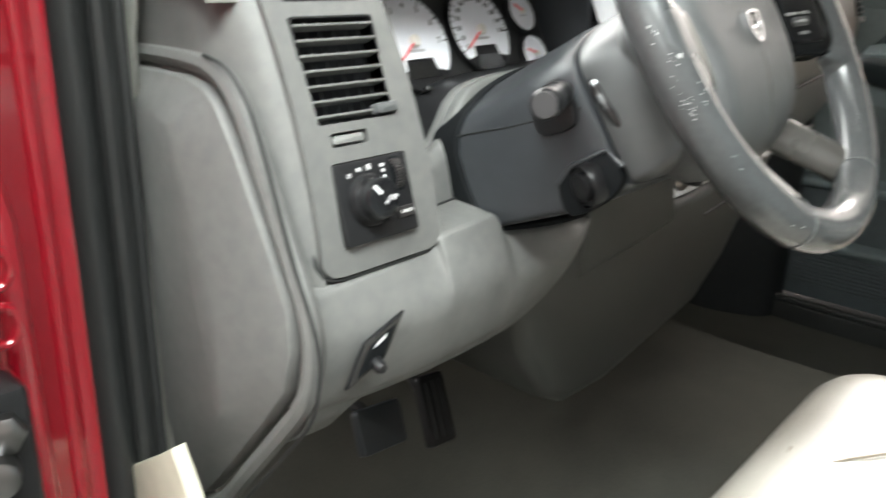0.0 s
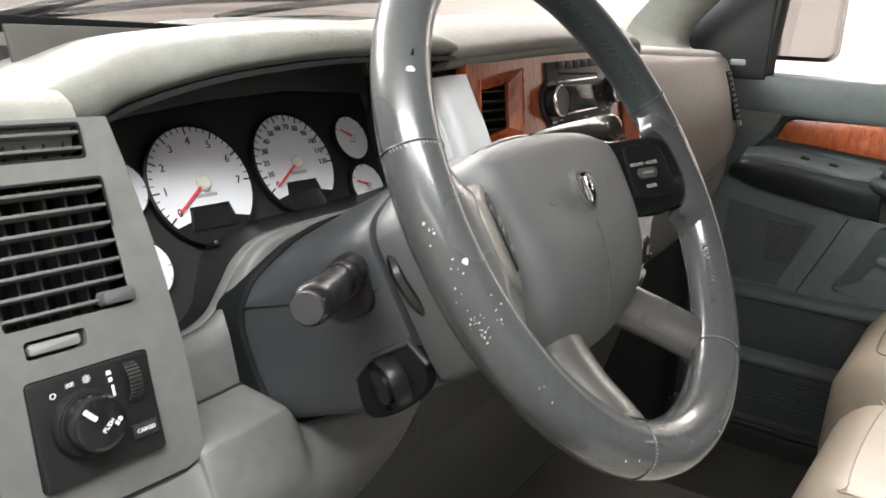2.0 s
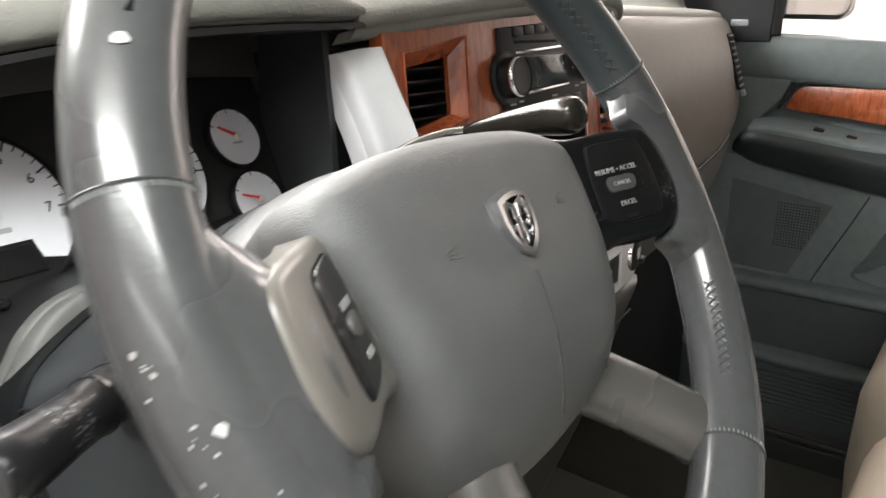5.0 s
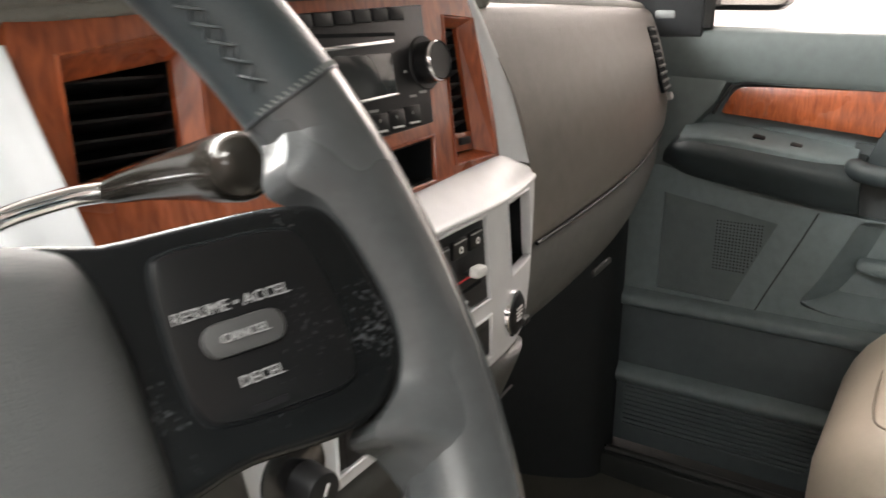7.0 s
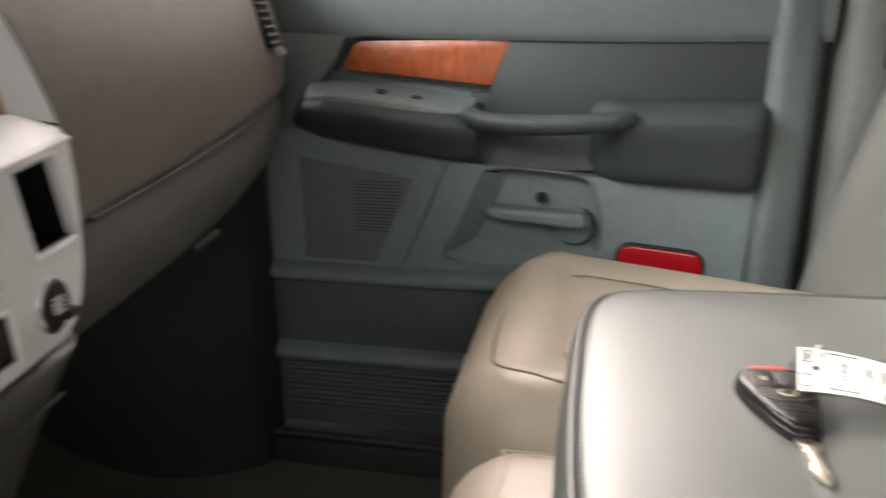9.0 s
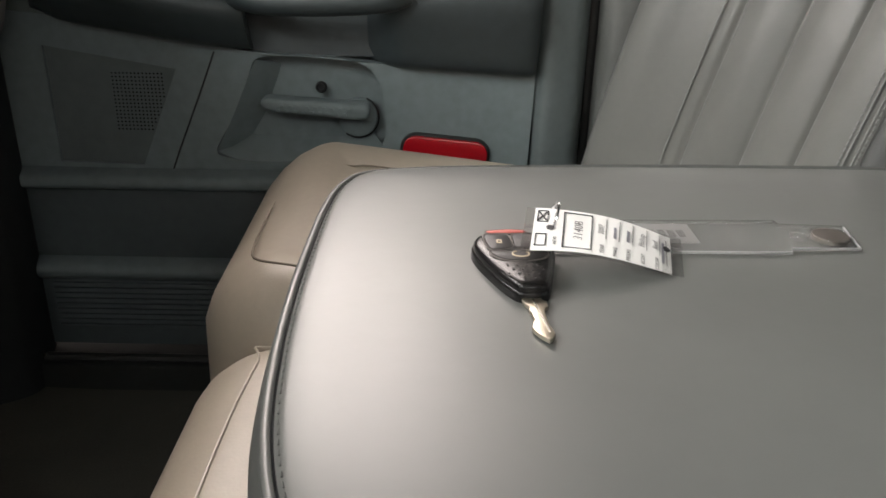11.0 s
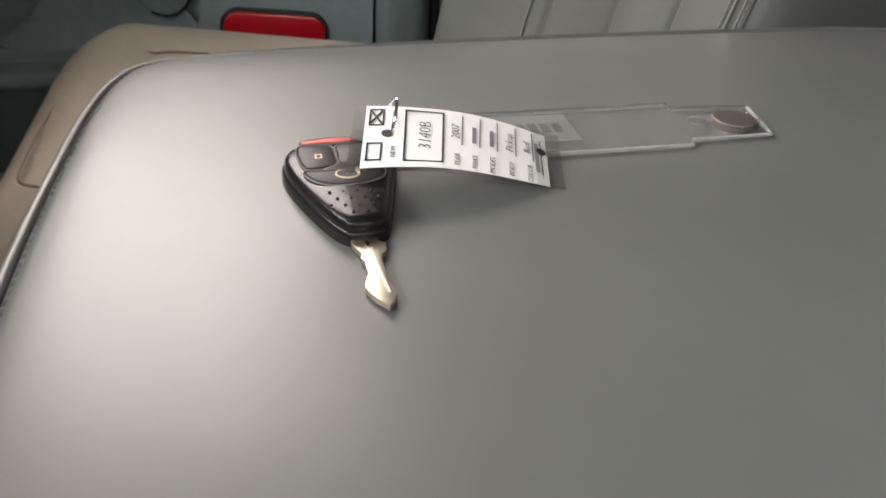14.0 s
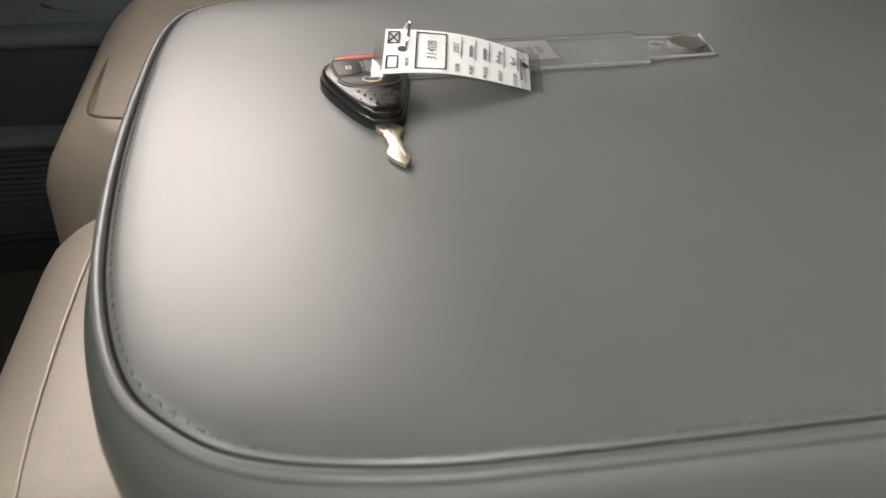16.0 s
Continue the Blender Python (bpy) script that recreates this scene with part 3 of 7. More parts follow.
# passenger side: pad, glove box, lower panel
GLOVE = ((0.185, -0.060, 0.575), (0.30, -0.061, 0.583), (0.42, -0.056, 0.591), (0.54, -0.044, 0.598), (0.64, -0.027, 0.603), (0.72, -0.010, 0.608), (0.785, 0.004, 0.613), (0.83, 0.020, 0.618), (0.862, 0.058, 0.623))
glove = [[(x, yt + 0.02, 0.795), (x, yt, 0.785), (x, yt - 0.022, 0.73), (x, yt - 0.034, 0.67), (x, yt - 0.034, zb + 0.01), (x, yt - 0.026, zb)] for x, yt, zb in GLOVE]
glove[0] = [(gx, gy, gz) for gx, (_, gy, gz) in zip((0.155, 0.157, 0.190, 0.208, 0.219, 0.219), glove[0])]
part("glove_panel", loft(glove, (0, 0.02, 0), 40, 30), material("passenger_panel", (0.175, 0.158, 0.142), 0.42, bump=0.35, bump_scale=1100, stain=0.06), dash, "smooth taupe passenger airbag panel")
gl2 = [[(x, yt - 0.018, zb - 0.004), (x, yt - 0.030, zb - 0.012), (x, yt - 0.026, zb - 0.06), (x, yt + 0.0, zb - 0.11), (x, yt + 0.08, zb - 0.15)] for x, yt, zb in ((x - 0.008, yt + 0.002, zb) for x, yt, zb in GLOVE)]
part("lower_panel", loft(gl2, (0, 0.02, 0.01), 40, 24), DASH, dash, "grey lower passenger panel")
ptop = [[(x, yt + 0.010, 0.790), (x, yt + 0.020, 0.802), (x, yt + 0.07, 0.806), (x, 0.26, 0.80)] for x, yt, zb in GLOVE]
part("top_pad", loft(ptop, (0, 0, -0.014), 24, 14), PAD, dash)


# ---- steering wheel ----
WC = Vector((-0.4171, -0.2869, 0.7205))
WM = basis(WC, (0.99837, 0.0309, 0.0480), (-0.0570, 0.5108, 0.8578))
nrm = WM.to_3x3() @ Vector((0, 0, 1))
wheel = thing("steering_wheel", WC, "worn grey leather steering wheel with chrome shield and cruise buttons", "steering wheel")


def rim_dip(a):
    """How near an angle lies to the foot of the wheel, 0 to 1."""
    a = (a + 90 + 180) % 360 - 180
    return math.exp(-(a / 58) ** 2)


def rim_radius(a):
    return 0.1572 + 0.0125 * rim_dip(a)


def rim_tube(a):
    return 0.0150 + 0.0020 * rim_dip(a) + 0.0006 * math.exp(-(((a - 180 + 180) % 360 - 180) / 40) ** 2)


def on_rim(a):
    r = rim_radius(a)
    return WM @ Vector((r * math.cos(radians(a)), r * math.sin(radians(a)), 0.0))


def around(a, w, k=1.0):
    """A place on the rim's skin: a along the rim, w about it, from outwards towards the driver."""
    rad = (WM.to_3x3() @ Vector((math.cos(radians(a)), math.sin(radians(a)), 0)))
    return on_rim(a) + (math.cos(radians(w)) * rad + math.sin(radians(w)) * nrm) * rim_tube(a) * k


def rim_part(a0, a1, n):
    bm = bmesh.new()
    rings = [[bm.verts.new(around(a0 + (a1 - a0) * k / n, w)) for w in range(0, 360, 15)] for k in range(n + 1)]
    for p, q in zip(rings, rings[1:]):
        for i in range(24):
            bm.faces.new((p[i], p[(i + 1) % 24], q[(i + 1) % 24], q[i]))
    bm.faces.new(rings[0][::-1]), bm.faces.new(rings[-1])
    return bm


def seam_stitches(a):
    """Short stitches across a seam of the rim."""
    bm = bmesh.new()
    for w in range(0, 180, 7):
        tube([around(a + 0.1, w, 1.006), around(a + 0.7, w + 2, 1.006)], 0.0003, 5, bm=bm)
    return bm


part("grip", rim_part(14.5, 84, 40), WHEELGRIP, wheel, "dark stitched leather upper rim")
part("grip", rim_part(84, 165, 40), WHEEL, wheel, "smooth shiny grey leather rim")
part("grip", rim_part(165, 374.5, 100), WHEEL, wheel, "scuffed shiny grey leather lower rim")
for a in (14.5, 165, -62, -118):
    part("seam", tube([around(a, w, 1.004) for w in range(0, 360, 15)], 0.0006, 6, True), SHROUD, wheel)
    tagged(part("seam_stitching", seam_stitches(a), THREAD, wheel), kind="stuff")


def stitches(a0, a1, n, w):
    """A row of cross stitches along the inner side of the rim."""
    bm = bmesh.new()
    step = (a1 - a0) / n
    for k in range(n):
        a = a0 + step * k
        for s in (-1, 1):
            tube([around(a, w - 9 * s, 1.0), around(a + step * 0.45, w, 1.035), around(a + step * 0.9, w + 9 * s, 1.0)], 0.00055, 5, bm=bm)
    return bm


tagged(part("stitching", stitches(17, 83, 30, 158), WHEELGRIP, wheel), "coarse cross stitching", kind="stuff")
tagged(part("stitching", stitches(-50, -31, 12, 150), WHEEL, wheel), kind="stuff")
tagged(part("stitching", stitches(211, 230, 12, 150), WHEEL, wheel), kind="stuff")

# airbag cover
hub = [(-0.074, 0.0360), (-0.040, 0.0405), (0.006, 0.0400), (0.050, 0.0345), (0.078, 0.0255), (0.0865, 0.0170), (0.0868, 0.0), (0.0835, -0.022), (0.0800, -0.045), (0.0775, -0.066), (0.068, -0.086), (0.048, -0.0985), (0.020, -0.1045), (-0.012, -0.1050), (-0.040, -0.1005), (-0.062, -0.089), (-0.0735, -0.070), (-0.0780, -0.045), (-0.0835, -0.013), (-0.0895, 0.008), (-0.0915, 0.0200), (-0.086, 0.0310)]
hub2 = ccw([(p.x, p.y) for p in spline([(x, y, 0) for x, y in hub], 88, True)])
nh = len(hub2)


def hub_z(x, y):
    """The height of the cover's face: it falls away towards the driver's lap and, less, to the top."""
    return -0.0032 - 4.6 * max(0.0, -y - 0.022) ** 2 - 1.5 * max(0.0, y - 0.012) ** 2 - 0.5 * max(0.0, abs(x) - 0.05) ** 2


bm = bmesh.new()
levels = [(0.014, -0.072), (0.005, -0.055), (0.0005, -0.036), (0.0, -0.024), (0.0012, -0.0150), (0.0038, -0.0085), (0.0080, -0.0045), (0.0135, -0.0020), (0.020, -0.0006)]
loops = [[bm.verts.new(WM @ Vector((x, y, z + hub_z(x, y)))) for x, y in [(px * (1 - d / 0.090), -0.030 + (py + 0.030) * (1 - d / 0.085)) for px, py in hub2]] for d, z in levels]
inner = [(x * 0.80, -0.030 + (y + 0.030) * 0.80) for x, y in hub2]
for s in (0.88, 0.74, 0.58, 0.42, 0.26, 0.12):
    loops.append([bm.verts.new(WM @ Vector((x * s, -0.024 + (y + 0.024) * s, hub_z(x * s, -0.024 + (y + 0.024) * s)))) for x, y in inner])
for a, b in zip(loops, loops[1:]):
    for i in range(nh):
        bm.faces.new((a[i], a[(i + 1) % nh], b[(i + 1) % nh], b[i]))
bm.faces.new(loops[0][::-1]), bm.faces.new(loops[-1])
airbag = part("airbag_cover", bm, HUB, wheel, "pebbled grey vinyl airbag cover", sharp=60)
part("crease", tube([WM @ Vector((0.003 + 0.04 * max(0, 0.01 - y) * 0.1, y, hub_z(0, y) + 0.00005)) for y in [0.030 - 0.004 * k for k in range(30)] if -0.088 < y < -0.024], 0.0006, 6), SPOKE, airbag)
for hx, hy in ((-0.0409, -0.0062), (0.0446, -0.0049), (0.0480, -0.0784)):
    for k in (-1, 0, 1):
        part("horn_mark", tube([WM @ Vector((hx - 0.0032, hy + 0.0012 * k, hub_z(hx, hy) + 0.0002)), WM @ Vector((hx + 0.0026, hy + 0.0022 * k, hub_z(hx, hy) + 0.0002))], 0.00028, 5), SPOKE, airbag)
part("hub_back", lathe([(0.050, -0.100), (0.066, -0.090), (0.074, -0.070), (0.070, -0.045)], WM @ pose(0, -0.030, 0), 48), DASH, wheel, "grey back shell of the hub")
# chrome shield
shield = [(x * 0.90, y * 0.98) for x, y in [(-0.0120, 0.0105), (-0.006, 0.0120), (0.0, 0.0125), (0.006, 0.0120), (0.0120, 0.0105), (0.0126, 0.002), (0.0110, -0.005), (0.0070, -0.0105), (0.0, -0.0150), (-0.0070, -0.0105), (-0.0110, -0.005), (-0.0126, 0.002)]]
EM = WM @ pose(0.003, -0.0055, -0.0036, 3, 0, 0)
part("emblem_seat", plate([(x * 1.22, y * 1.2) for x, y in shield], EM @ pose(0, 0, -0.0010), 0.0014, 0.0006), HUB, airbag)
emblem = part("emblem", pierced(shield, [[(x * 0.80, y * 0.82) for x, y in shield]], EM, 0.0042), CHROME, wheel, "chrome shield-shaped emblem")
part("emblem_ground", plate([(x * 0.82, y * 0.83) for x, y in shield], EM, 0.0012), GLOSS, emblem)
for s in (-1, 1):
    part("emblem_curl", tube([EM @ Vector((s * x, y, 0.0030)) for x, y in ((0.0012, 0.0015), (0.0022, 0.0062), (0.0052, 0.0080), (0.0078, 0.0050), (0.0076, 0.0), (0.0056, -0.0030), (0.0044, -0.0008))], [0.0015, 0.0020, 0.0019, 0.0017, 0.0014, 0.0011, 0.0007], 8), CHROME, emblem)
    part("emblem_curl", tube([EM @ Vector((s * x, y, 0.0028)) for x, y in ((0.0016, -0.0010), (0.0022, -0.0060), (0.0008, -0.0098))], [0.0012, 0.0011, 0.0007], 8), CHROME, emblem)
part("emblem_core", plate([(-0.0022, 0.002), (0.0022, 0.002), (0.0016, -0.006), (0.0, -0.0108), (-0.0016, -0.006)], EM @ pose(0, 0, 0.0010), 0.0026, 0.0010), CHROME, emblem)

WEB = [((0.1440, 0.0365, 0.003), 14), ((0.1385, 0.0265, 0.004), 11), ((0.1335, 0.0175, 0.004), 8), ((0.1385, 0.0085, 0.007), 4), ((0.1412, -0.008, 0.0085), -3), ((0.1408, -0.028, 0.008), -11), ((0.1340, -0.0410, 0.005), -17), ((0.1220, -0.0475, 0.002), -21), ((0.1285, -0.0560, 0.001), -25), ((0.1315, -0.067, 0.001), -29), ((0.1310, -0.083, 0.001), -34)]
def bump_between(a, lo, hi):
    return 1 / (1 + math.exp(-(a - lo) / 2)) - 1 / (1 + math.exp(-(a - hi) / 2))


for s in (1, -1):
    # leather web between the button pod and the rim
    rows = []
    for (x, y, z), a in WEB:
        q = Vector((rim_radius(a) * math.cos(radians(a)), rim_radius(a) * math.sin(radians(a)), 0.0152))
        p = Vector((x - (0.018 * bump_between(a, -17, 6) if s < 0 else 0.0), y, z))
        rows.append([WM @ Vector((s * v.x, v.y, v.z)) for v in (p, p.lerp(q, 0.35) + Vector((0, 0, 0.0022)), p.lerp(q, 0.7) + Vector((0, 0, 0.0018)), q)])
    part("spoke_web", loft(rows, -0.010 * nrm, 60, 16), WHEEL, wheel, "worn shiny leather round the button pod")
    # button pod and the switch on it
    PD = WM @ pose(s * 0.104, 0, -0.0046, 0, -21 if s > 0 else 30, 0)
    flat = lambda pts, n=40: [(s * (p.x - 0.104) / (0.934 if s > 0 else 0.866), p.y) for p in spline([(x, y, 0) for x, y in pts], n, True)]
    pod2 = flat([(0.066, 0.0235), (0.090, 0.0195), (0.112, 0.0158), (0.1285, 0.0120), (0.1370, 0.0065), (0.1400, -0.008), (0.1395, -0.026), (0.1335, -0.0385), (0.1200, -0.0445), (0.095, -0.0390), (0.066, -0.0330)], 60)
    # the left pod's grazing reflection is put into its base colour
    p = part("button_pod", plate(pod2, PD @ pose(0, 0, -0.016), 0.017, 0.0045, steps=3), POD if s > 0 else PODSHEEN, wheel, "worn black plastic button pod" if s > 0 else "left button pod, coloured grey for the wall's reflection")
    key_line = flat([(0.0935, 0.0085), (0.0975, 0.0118), (0.1080, 0.0102), (0.1205, 0.0075), (0.1262, 0.0035), (0.1275, -0.010), (0.1255, -0.0265), (0.1215, -0.0330), (0.1100, -0.0318), (0.0955, -0.0283), (0.0895, -0.0235), (0.0898, -0.010)], 64)
    if s < 0:
        key_line = [(x * 0.62 + 0.0065, y) for x, y in key_line]
    part("switch_gap", tube([PD @ Vector((x, y, 0.0008)) for x, y in key_line], 0.0009, 6, True), DARK, p)
    sw = part("cruise_switch", plate(key_line, PD @ pose(0, 0, 0.0006), 0.0019, 0.0009), PODKEY, p)
    KT = PD @ pose(0.0 if s > 0 else 0.0065, -0.0114, 0.0024, 0, 0, -9 * s)
    part("button", plate(rrect(0.0195 if s > 0 else 0.0120, 0.0080, 0.0039, 6), KT @ pose(s * 0.001, 0, 0), 0.0012, 0.0006), CANCEL, sw)
    if s > 0:
        lettering("RESUME \u2022 ACCEL", KT @ pose(0.0005, 0.0072, 0.0004), 0.0037, KEYPRINT, p)
        lettering("CANCEL", KT @ pose(0.001, 0, 0.0014), 0.0030, KEYPRINT, p)
        lettering("DECEL", KT @ pose(0.002, -0.0102, 0.0004), 0.0036, KEYPRINT, p)
        part("bar_mark", plate(rrect(0.0090, 0.0016, 0.0004, 2, 0.0015, -0.0168), KT @ pose(0, 0, 0.0002), 0.0004), SATIN, sw)
    else:
        for k, w in ((7.0, 0.011), (-10.0, 0.008)):
            part("caption", plate(rrect(w, 0.0026, 0.0003, 1), KT @ pose(0, 0.001 * k, 0.0003), 0.0003), KEYPRINT, sw)
    # lower spoke
    dx, dz = (0.012, 0.006) if s < 0 else (0.0, 0.0)
    line = [WM @ Vector((s * x + dx, y, z + dz)) for x, y, z in ((0.046, -0.072, -0.050), (0.058, -0.088, -0.042), (0.070, -0.107, -0.030), (0.079, -0.1270, -0.016), (0.086, -0.1400, -0.008), (0.091, -0.1480, -0.004))]
    sl = spline(line, 26)
    side = (WM.to_3x3() @ Vector((0.86, s * 0.50, 0))).normalized()

    def bar_ring(k, grow=1.0):
        w = (0.0195 - 0.0018 * math.sin(math.pi * k / 25) + 0.010 * max(0.0, (k - 19) / 6) ** 2) * grow
        return [sl[k] + side * w * math.copysign(abs(math.cos(a)) ** 0.8, math.cos(a)) + nrm * (0.0150 * grow) * math.sin(a) for a in [2 * math.pi * q / 24 for q in range(24)]]

    def bar_mesh(k0, k1, grow=1.0):
        bm = bmesh.new()
        rings = [[bm.verts.new(v) for v in bar_ring(k, grow)] for k in range(k0, k1 + 1)]
        for p0, p1 in zip(rings, rings[1:]):
            for q in range(24):
                bm.faces.new((p0[q], p0[(q + 1) % 24], p1[(q + 1) % 24], p1[q]))
        bm.faces.new(rings[0][::-1]), bm.faces.new(rings[-1])
        return bm
    part("spoke", bar_mesh(0, 18), SPOKE, wheel, "smooth brownish grey lower spoke")
    part("spoke_seam", tube(bar_ring(18, 1.01), 0.0010, 6, True), RUBBER, wheel)
    part("spoke_end", bar_mesh(18, 25, 1.02), WHEEL, wheel, "shiny leather at the spoke's end")

# chips and scuffs on the leather
rnd = random.Random(4)
SCUFF = material("scuff", (0.40, 0.40, 0.395), 0.6)
spots = [(152, 62, 0.0022), (186, 58, 0.0018), (178, 20, 0.0009), (180, 30, 0.0007)]
for c, w, n in ((179, 22, 5), (196, 28, 22), (196, 62, 8), (186, 40, 4), (190, 20, 4), (210, 40, 3), (236, 50, 2), (268, 80, 2), (300, 80, 2), (345, 60, 4), (325, 75, 3)):
    spots += [(c + rnd.gauss(0, 1.6), w + rnd.gauss(0, 7), rnd.uniform(0.0002, 0.0006)) for _ in range(n)]
for a, w, r in spots:
    p0, out = around(a, w, 1.003), (around(a, w) - on_rim(a)).normalized()
    tang = (on_rim(a + 1) - on_rim(a)).normalized()
    poly = [(r * rnd.uniform(0.6, 1.3) * math.cos(2 * math.pi * k / 7), r * rnd.uniform(0.6, 1.3) * math.sin(2 * math.pi * k / 7)) for k in range(7)]
    part("scuff", plate(poly, basis(p0, tang, out.cross(tang)), 0.0003), SCUFF, wheel)
part("nick", plate([(0.0, 0.0), (0.0055, 0.0018), (0.0050, -0.0012)], basis(around(147, 70, 1.003), (on_rim(148) - on_rim(147)).normalized(), WM.to_3x3() @ Vector((-1, 0.5, 0))), 0.0003), DARK, wheel)

# ---- steering column ----
col = thing("steering_column", (-0.43, -0.1, 0.55), "dark grey plastic steering column shroud with stalk and lock barrel", "steering column")
COL = Vector((-0.404, -0.285, 0.712))
across = Vector((1, 0.05, 0)).normalized()
axis = Vector((0.05, -math.cos(radians(32)), math.sin(radians(32)))).normalized()
CN, upv = -axis, axis.cross(across)


def col_at(x, y, d):
    return COL + CN * d + across * x + upv * y


section = [(-0.104, -0.066), (-0.106, -0.030), (-0.1075, 0.010), (-0.104, 0.027), (-0.090, 0.040), (-0.050, 0.056), (0.0, 0.062), (0.050, 0.056), (0.090, 0.040), (0.104, 0.027), (0.1075, 0.010), (0.106, -0.030), (0.104, -0.066), (0.094, -0.078), (0.045, -0.081), (0.0, -0.082), (-0.045, -0.081), (-0.094, -0.078)]


def sleeve(levels, k=96, lean=0.0):
    """A tapering sleeve along the column: levels are (depth, scale across, scale up, scale of the lower half)."""
    levels = [(*row, row[2])[:4] for row in levels]
    bm = bmesh.new()
    loops = [[bm.verts.new(p) for p in spline([col_at(x * a, y * (b if y > 0 else c), d - lean * max(0.0, y)) for x, y in section], k, True)] for d, a, b, c in levels]
    for a, b in zip(loops, loops[1:]):
        for i in range(k):
            bm.faces.new((a[i], a[(i + 1) % k], b[(i + 1) % k], b[i]))
    bm.faces.new(loops[0]), bm.faces.new(loops[-1][::-1])
    return bm


shroud = part("shroud", sleeve(((0.096, 0.93, 0.92), (0.098, 0.975, 0.97), (0.102, 0.992, 0.99), (0.11, 1.0, 1.0), (0.16, 1.0, 1.0, 0.98), (0.195, 1.0, 1.0, 0.90), (0.23, 1.0, 1.0, 0.82), (0.31, 0.995, 0.99, 0.75))), SHROUD, col, "two-piece dark grey shroud")
# solid dark sleeve in place of the shadow between dash and shroud
part("gap_shade", sleeve(((0.235, 1.006, 1.02, 0.80), (0.237, 1.03, 1.07, 0.80), (0.30, 1.03, 1.07, 0.78)), lean=0.62), DARK, col, "dark sleeve for the shaded gap round the column")
part("tilt_collar", sleeve(((0.040, 0.62, 0.62), (0.045, 0.74, 0.76), (0.058, 0.86, 0.88), (0.075, 0.945, 0.955), (0.088, 0.968, 0.97), (0.0935, 0.96, 0.965), (0.096, 0.92, 0.92))), COLLAR, col, "grey collar behind the wheel")
part("shroud_joint", tube([col_at(-0.1075, y, d) for d, y in ((0.104, -0.006), (0.13, -0.002), (0.17, 0.007), (0.22, 0.0215), (0.26, 0.024))], 0.0008, 6), RUBBER, shroud)
# stalk
WALL = basis(col_at(-0.1065, 0, 0), CN, upv)
WALL = WALL if (WALL.to_3x3() @ Vector((0, 0, 1))).x < 0 else basis(col_at(-0.1065, 0, 0), CN, -upv)
SG = 1 if (WALL.to_3x3() @ Vector((0, 1, 0))).z > 0 else -1
part("stalk_boot", plate([(p.x, p.y * SG) for p in spline([(0.1375, 0.018, 0), (0.113, 0.0225, 0), (0.1065, 0.002, 0), (0.114, -0.0165, 0), (0.142, -0.0125, 0), (0.1455, 0.002, 0)], 40, True)], WALL @ pose(0, 0, -0.002), 0.007, 0.003), BLACK, col, "black stalk boot")
r0, r1 = Vector((-0.505, -0.183, 0.661)), Vector((-0.598, -0.2285, 0.6655))
st = [r0.lerp(r1, f) for f in (0.0, 0.22, 0.34, 0.36, 0.50, 0.52, 0.60, 0.72, 0.90, 0.98, 1.0)]
stalk = part("stalk", tube(st, [0.0085, 0.0088, 0.0094, 0.0106, 0.0108, 0.0100, 0.0100, 0.0104, 0.0114, 0.0110, 0.0092], 24), STALK, col, "black turn-signal stalk with worn shiny tip")
for f in (0.37, 0.49):
    c0, c1 = r0.lerp(r1, f), r0.lerp(r1, f + 0.014)
    part("stalk_ring", tube([c0, c1], 0.0110, 24), GLOSS, stalk)
for f, w in ((0.40, 0.0030), (0.44, 0.0024)):
    part("stalk_mark", tube([r0.lerp(r1, f) + Vector((0.001, -0.0098, z)) for z in (w, 0.0, -w)], 0.0006, 5), PRINT, stalk)
part("stalk_tip", lathe([(0.0088, -0.002), (0.0092, 0.001), (0.0086, 0.0035), (0.0070, 0.0052), (0.0035, 0.0060)], basis(st[-1], (0, 0, 1), (st[-1] - st[-2]).normalized().cross(Vector((0, 0, 1))) * -1), 20), material("stalk_tip", (0.040, 0.040, 0.042), 0.34), stalk)
# tilt lever slot on the hub shell, lock barrel
part("tilt_lever", tube(spline([tuple(col_at(-0.0985, 0.0132, 0.0887)), tuple(col_at(-0.1015, 0.0, 0.0885)), tuple(col_at(-0.1015, -0.012, 0.0875)), tuple(col_at(-0.099, -0.032, 0.084))], 12), [0.003, 0.0045] + [0.0050] * 8 + [0.004, 0.003], 8), GLOSS, col, "black slotted lever behind the wheel")
part("lock_recess", plate([(p.x, p.y * SG) for p in spline([(0.150, -0.054, 0), (0.132, -0.0455, 0), (0.100, -0.0455, 0), (0.094, -0.060, 0), (0.100, -0.074, 0), (0.125, -0.0815, 0), (0.152, -0.078, 0)], 40, True)], WALL @ pose(0, 0, -0.008), 0.0092, 0.002), DARK, col)
LB = WALL @ pose(0.1235, -0.0625 * SG, 0.0, 0, 28, 0)
part("lock_barrel", lathe([(0.0180, -0.004), (0.0180, 0.005), (0.0166, 0.0075), (0.0156, 0.005), (0.0120, 0.0045), (0.0115, 0.009), (0.0085, 0.0105)], LB, 28), SATIN, col, "satin black lock barrel")
part("lock_lip", tube([WALL @ Vector((d, y * SG, 0.0005)) for d, y in ((0.150, -0.052), (0.132, -0.0435), (0.098, -0.0435), (0.091, -0.060))], 0.0022, 8), SHROUD, col)
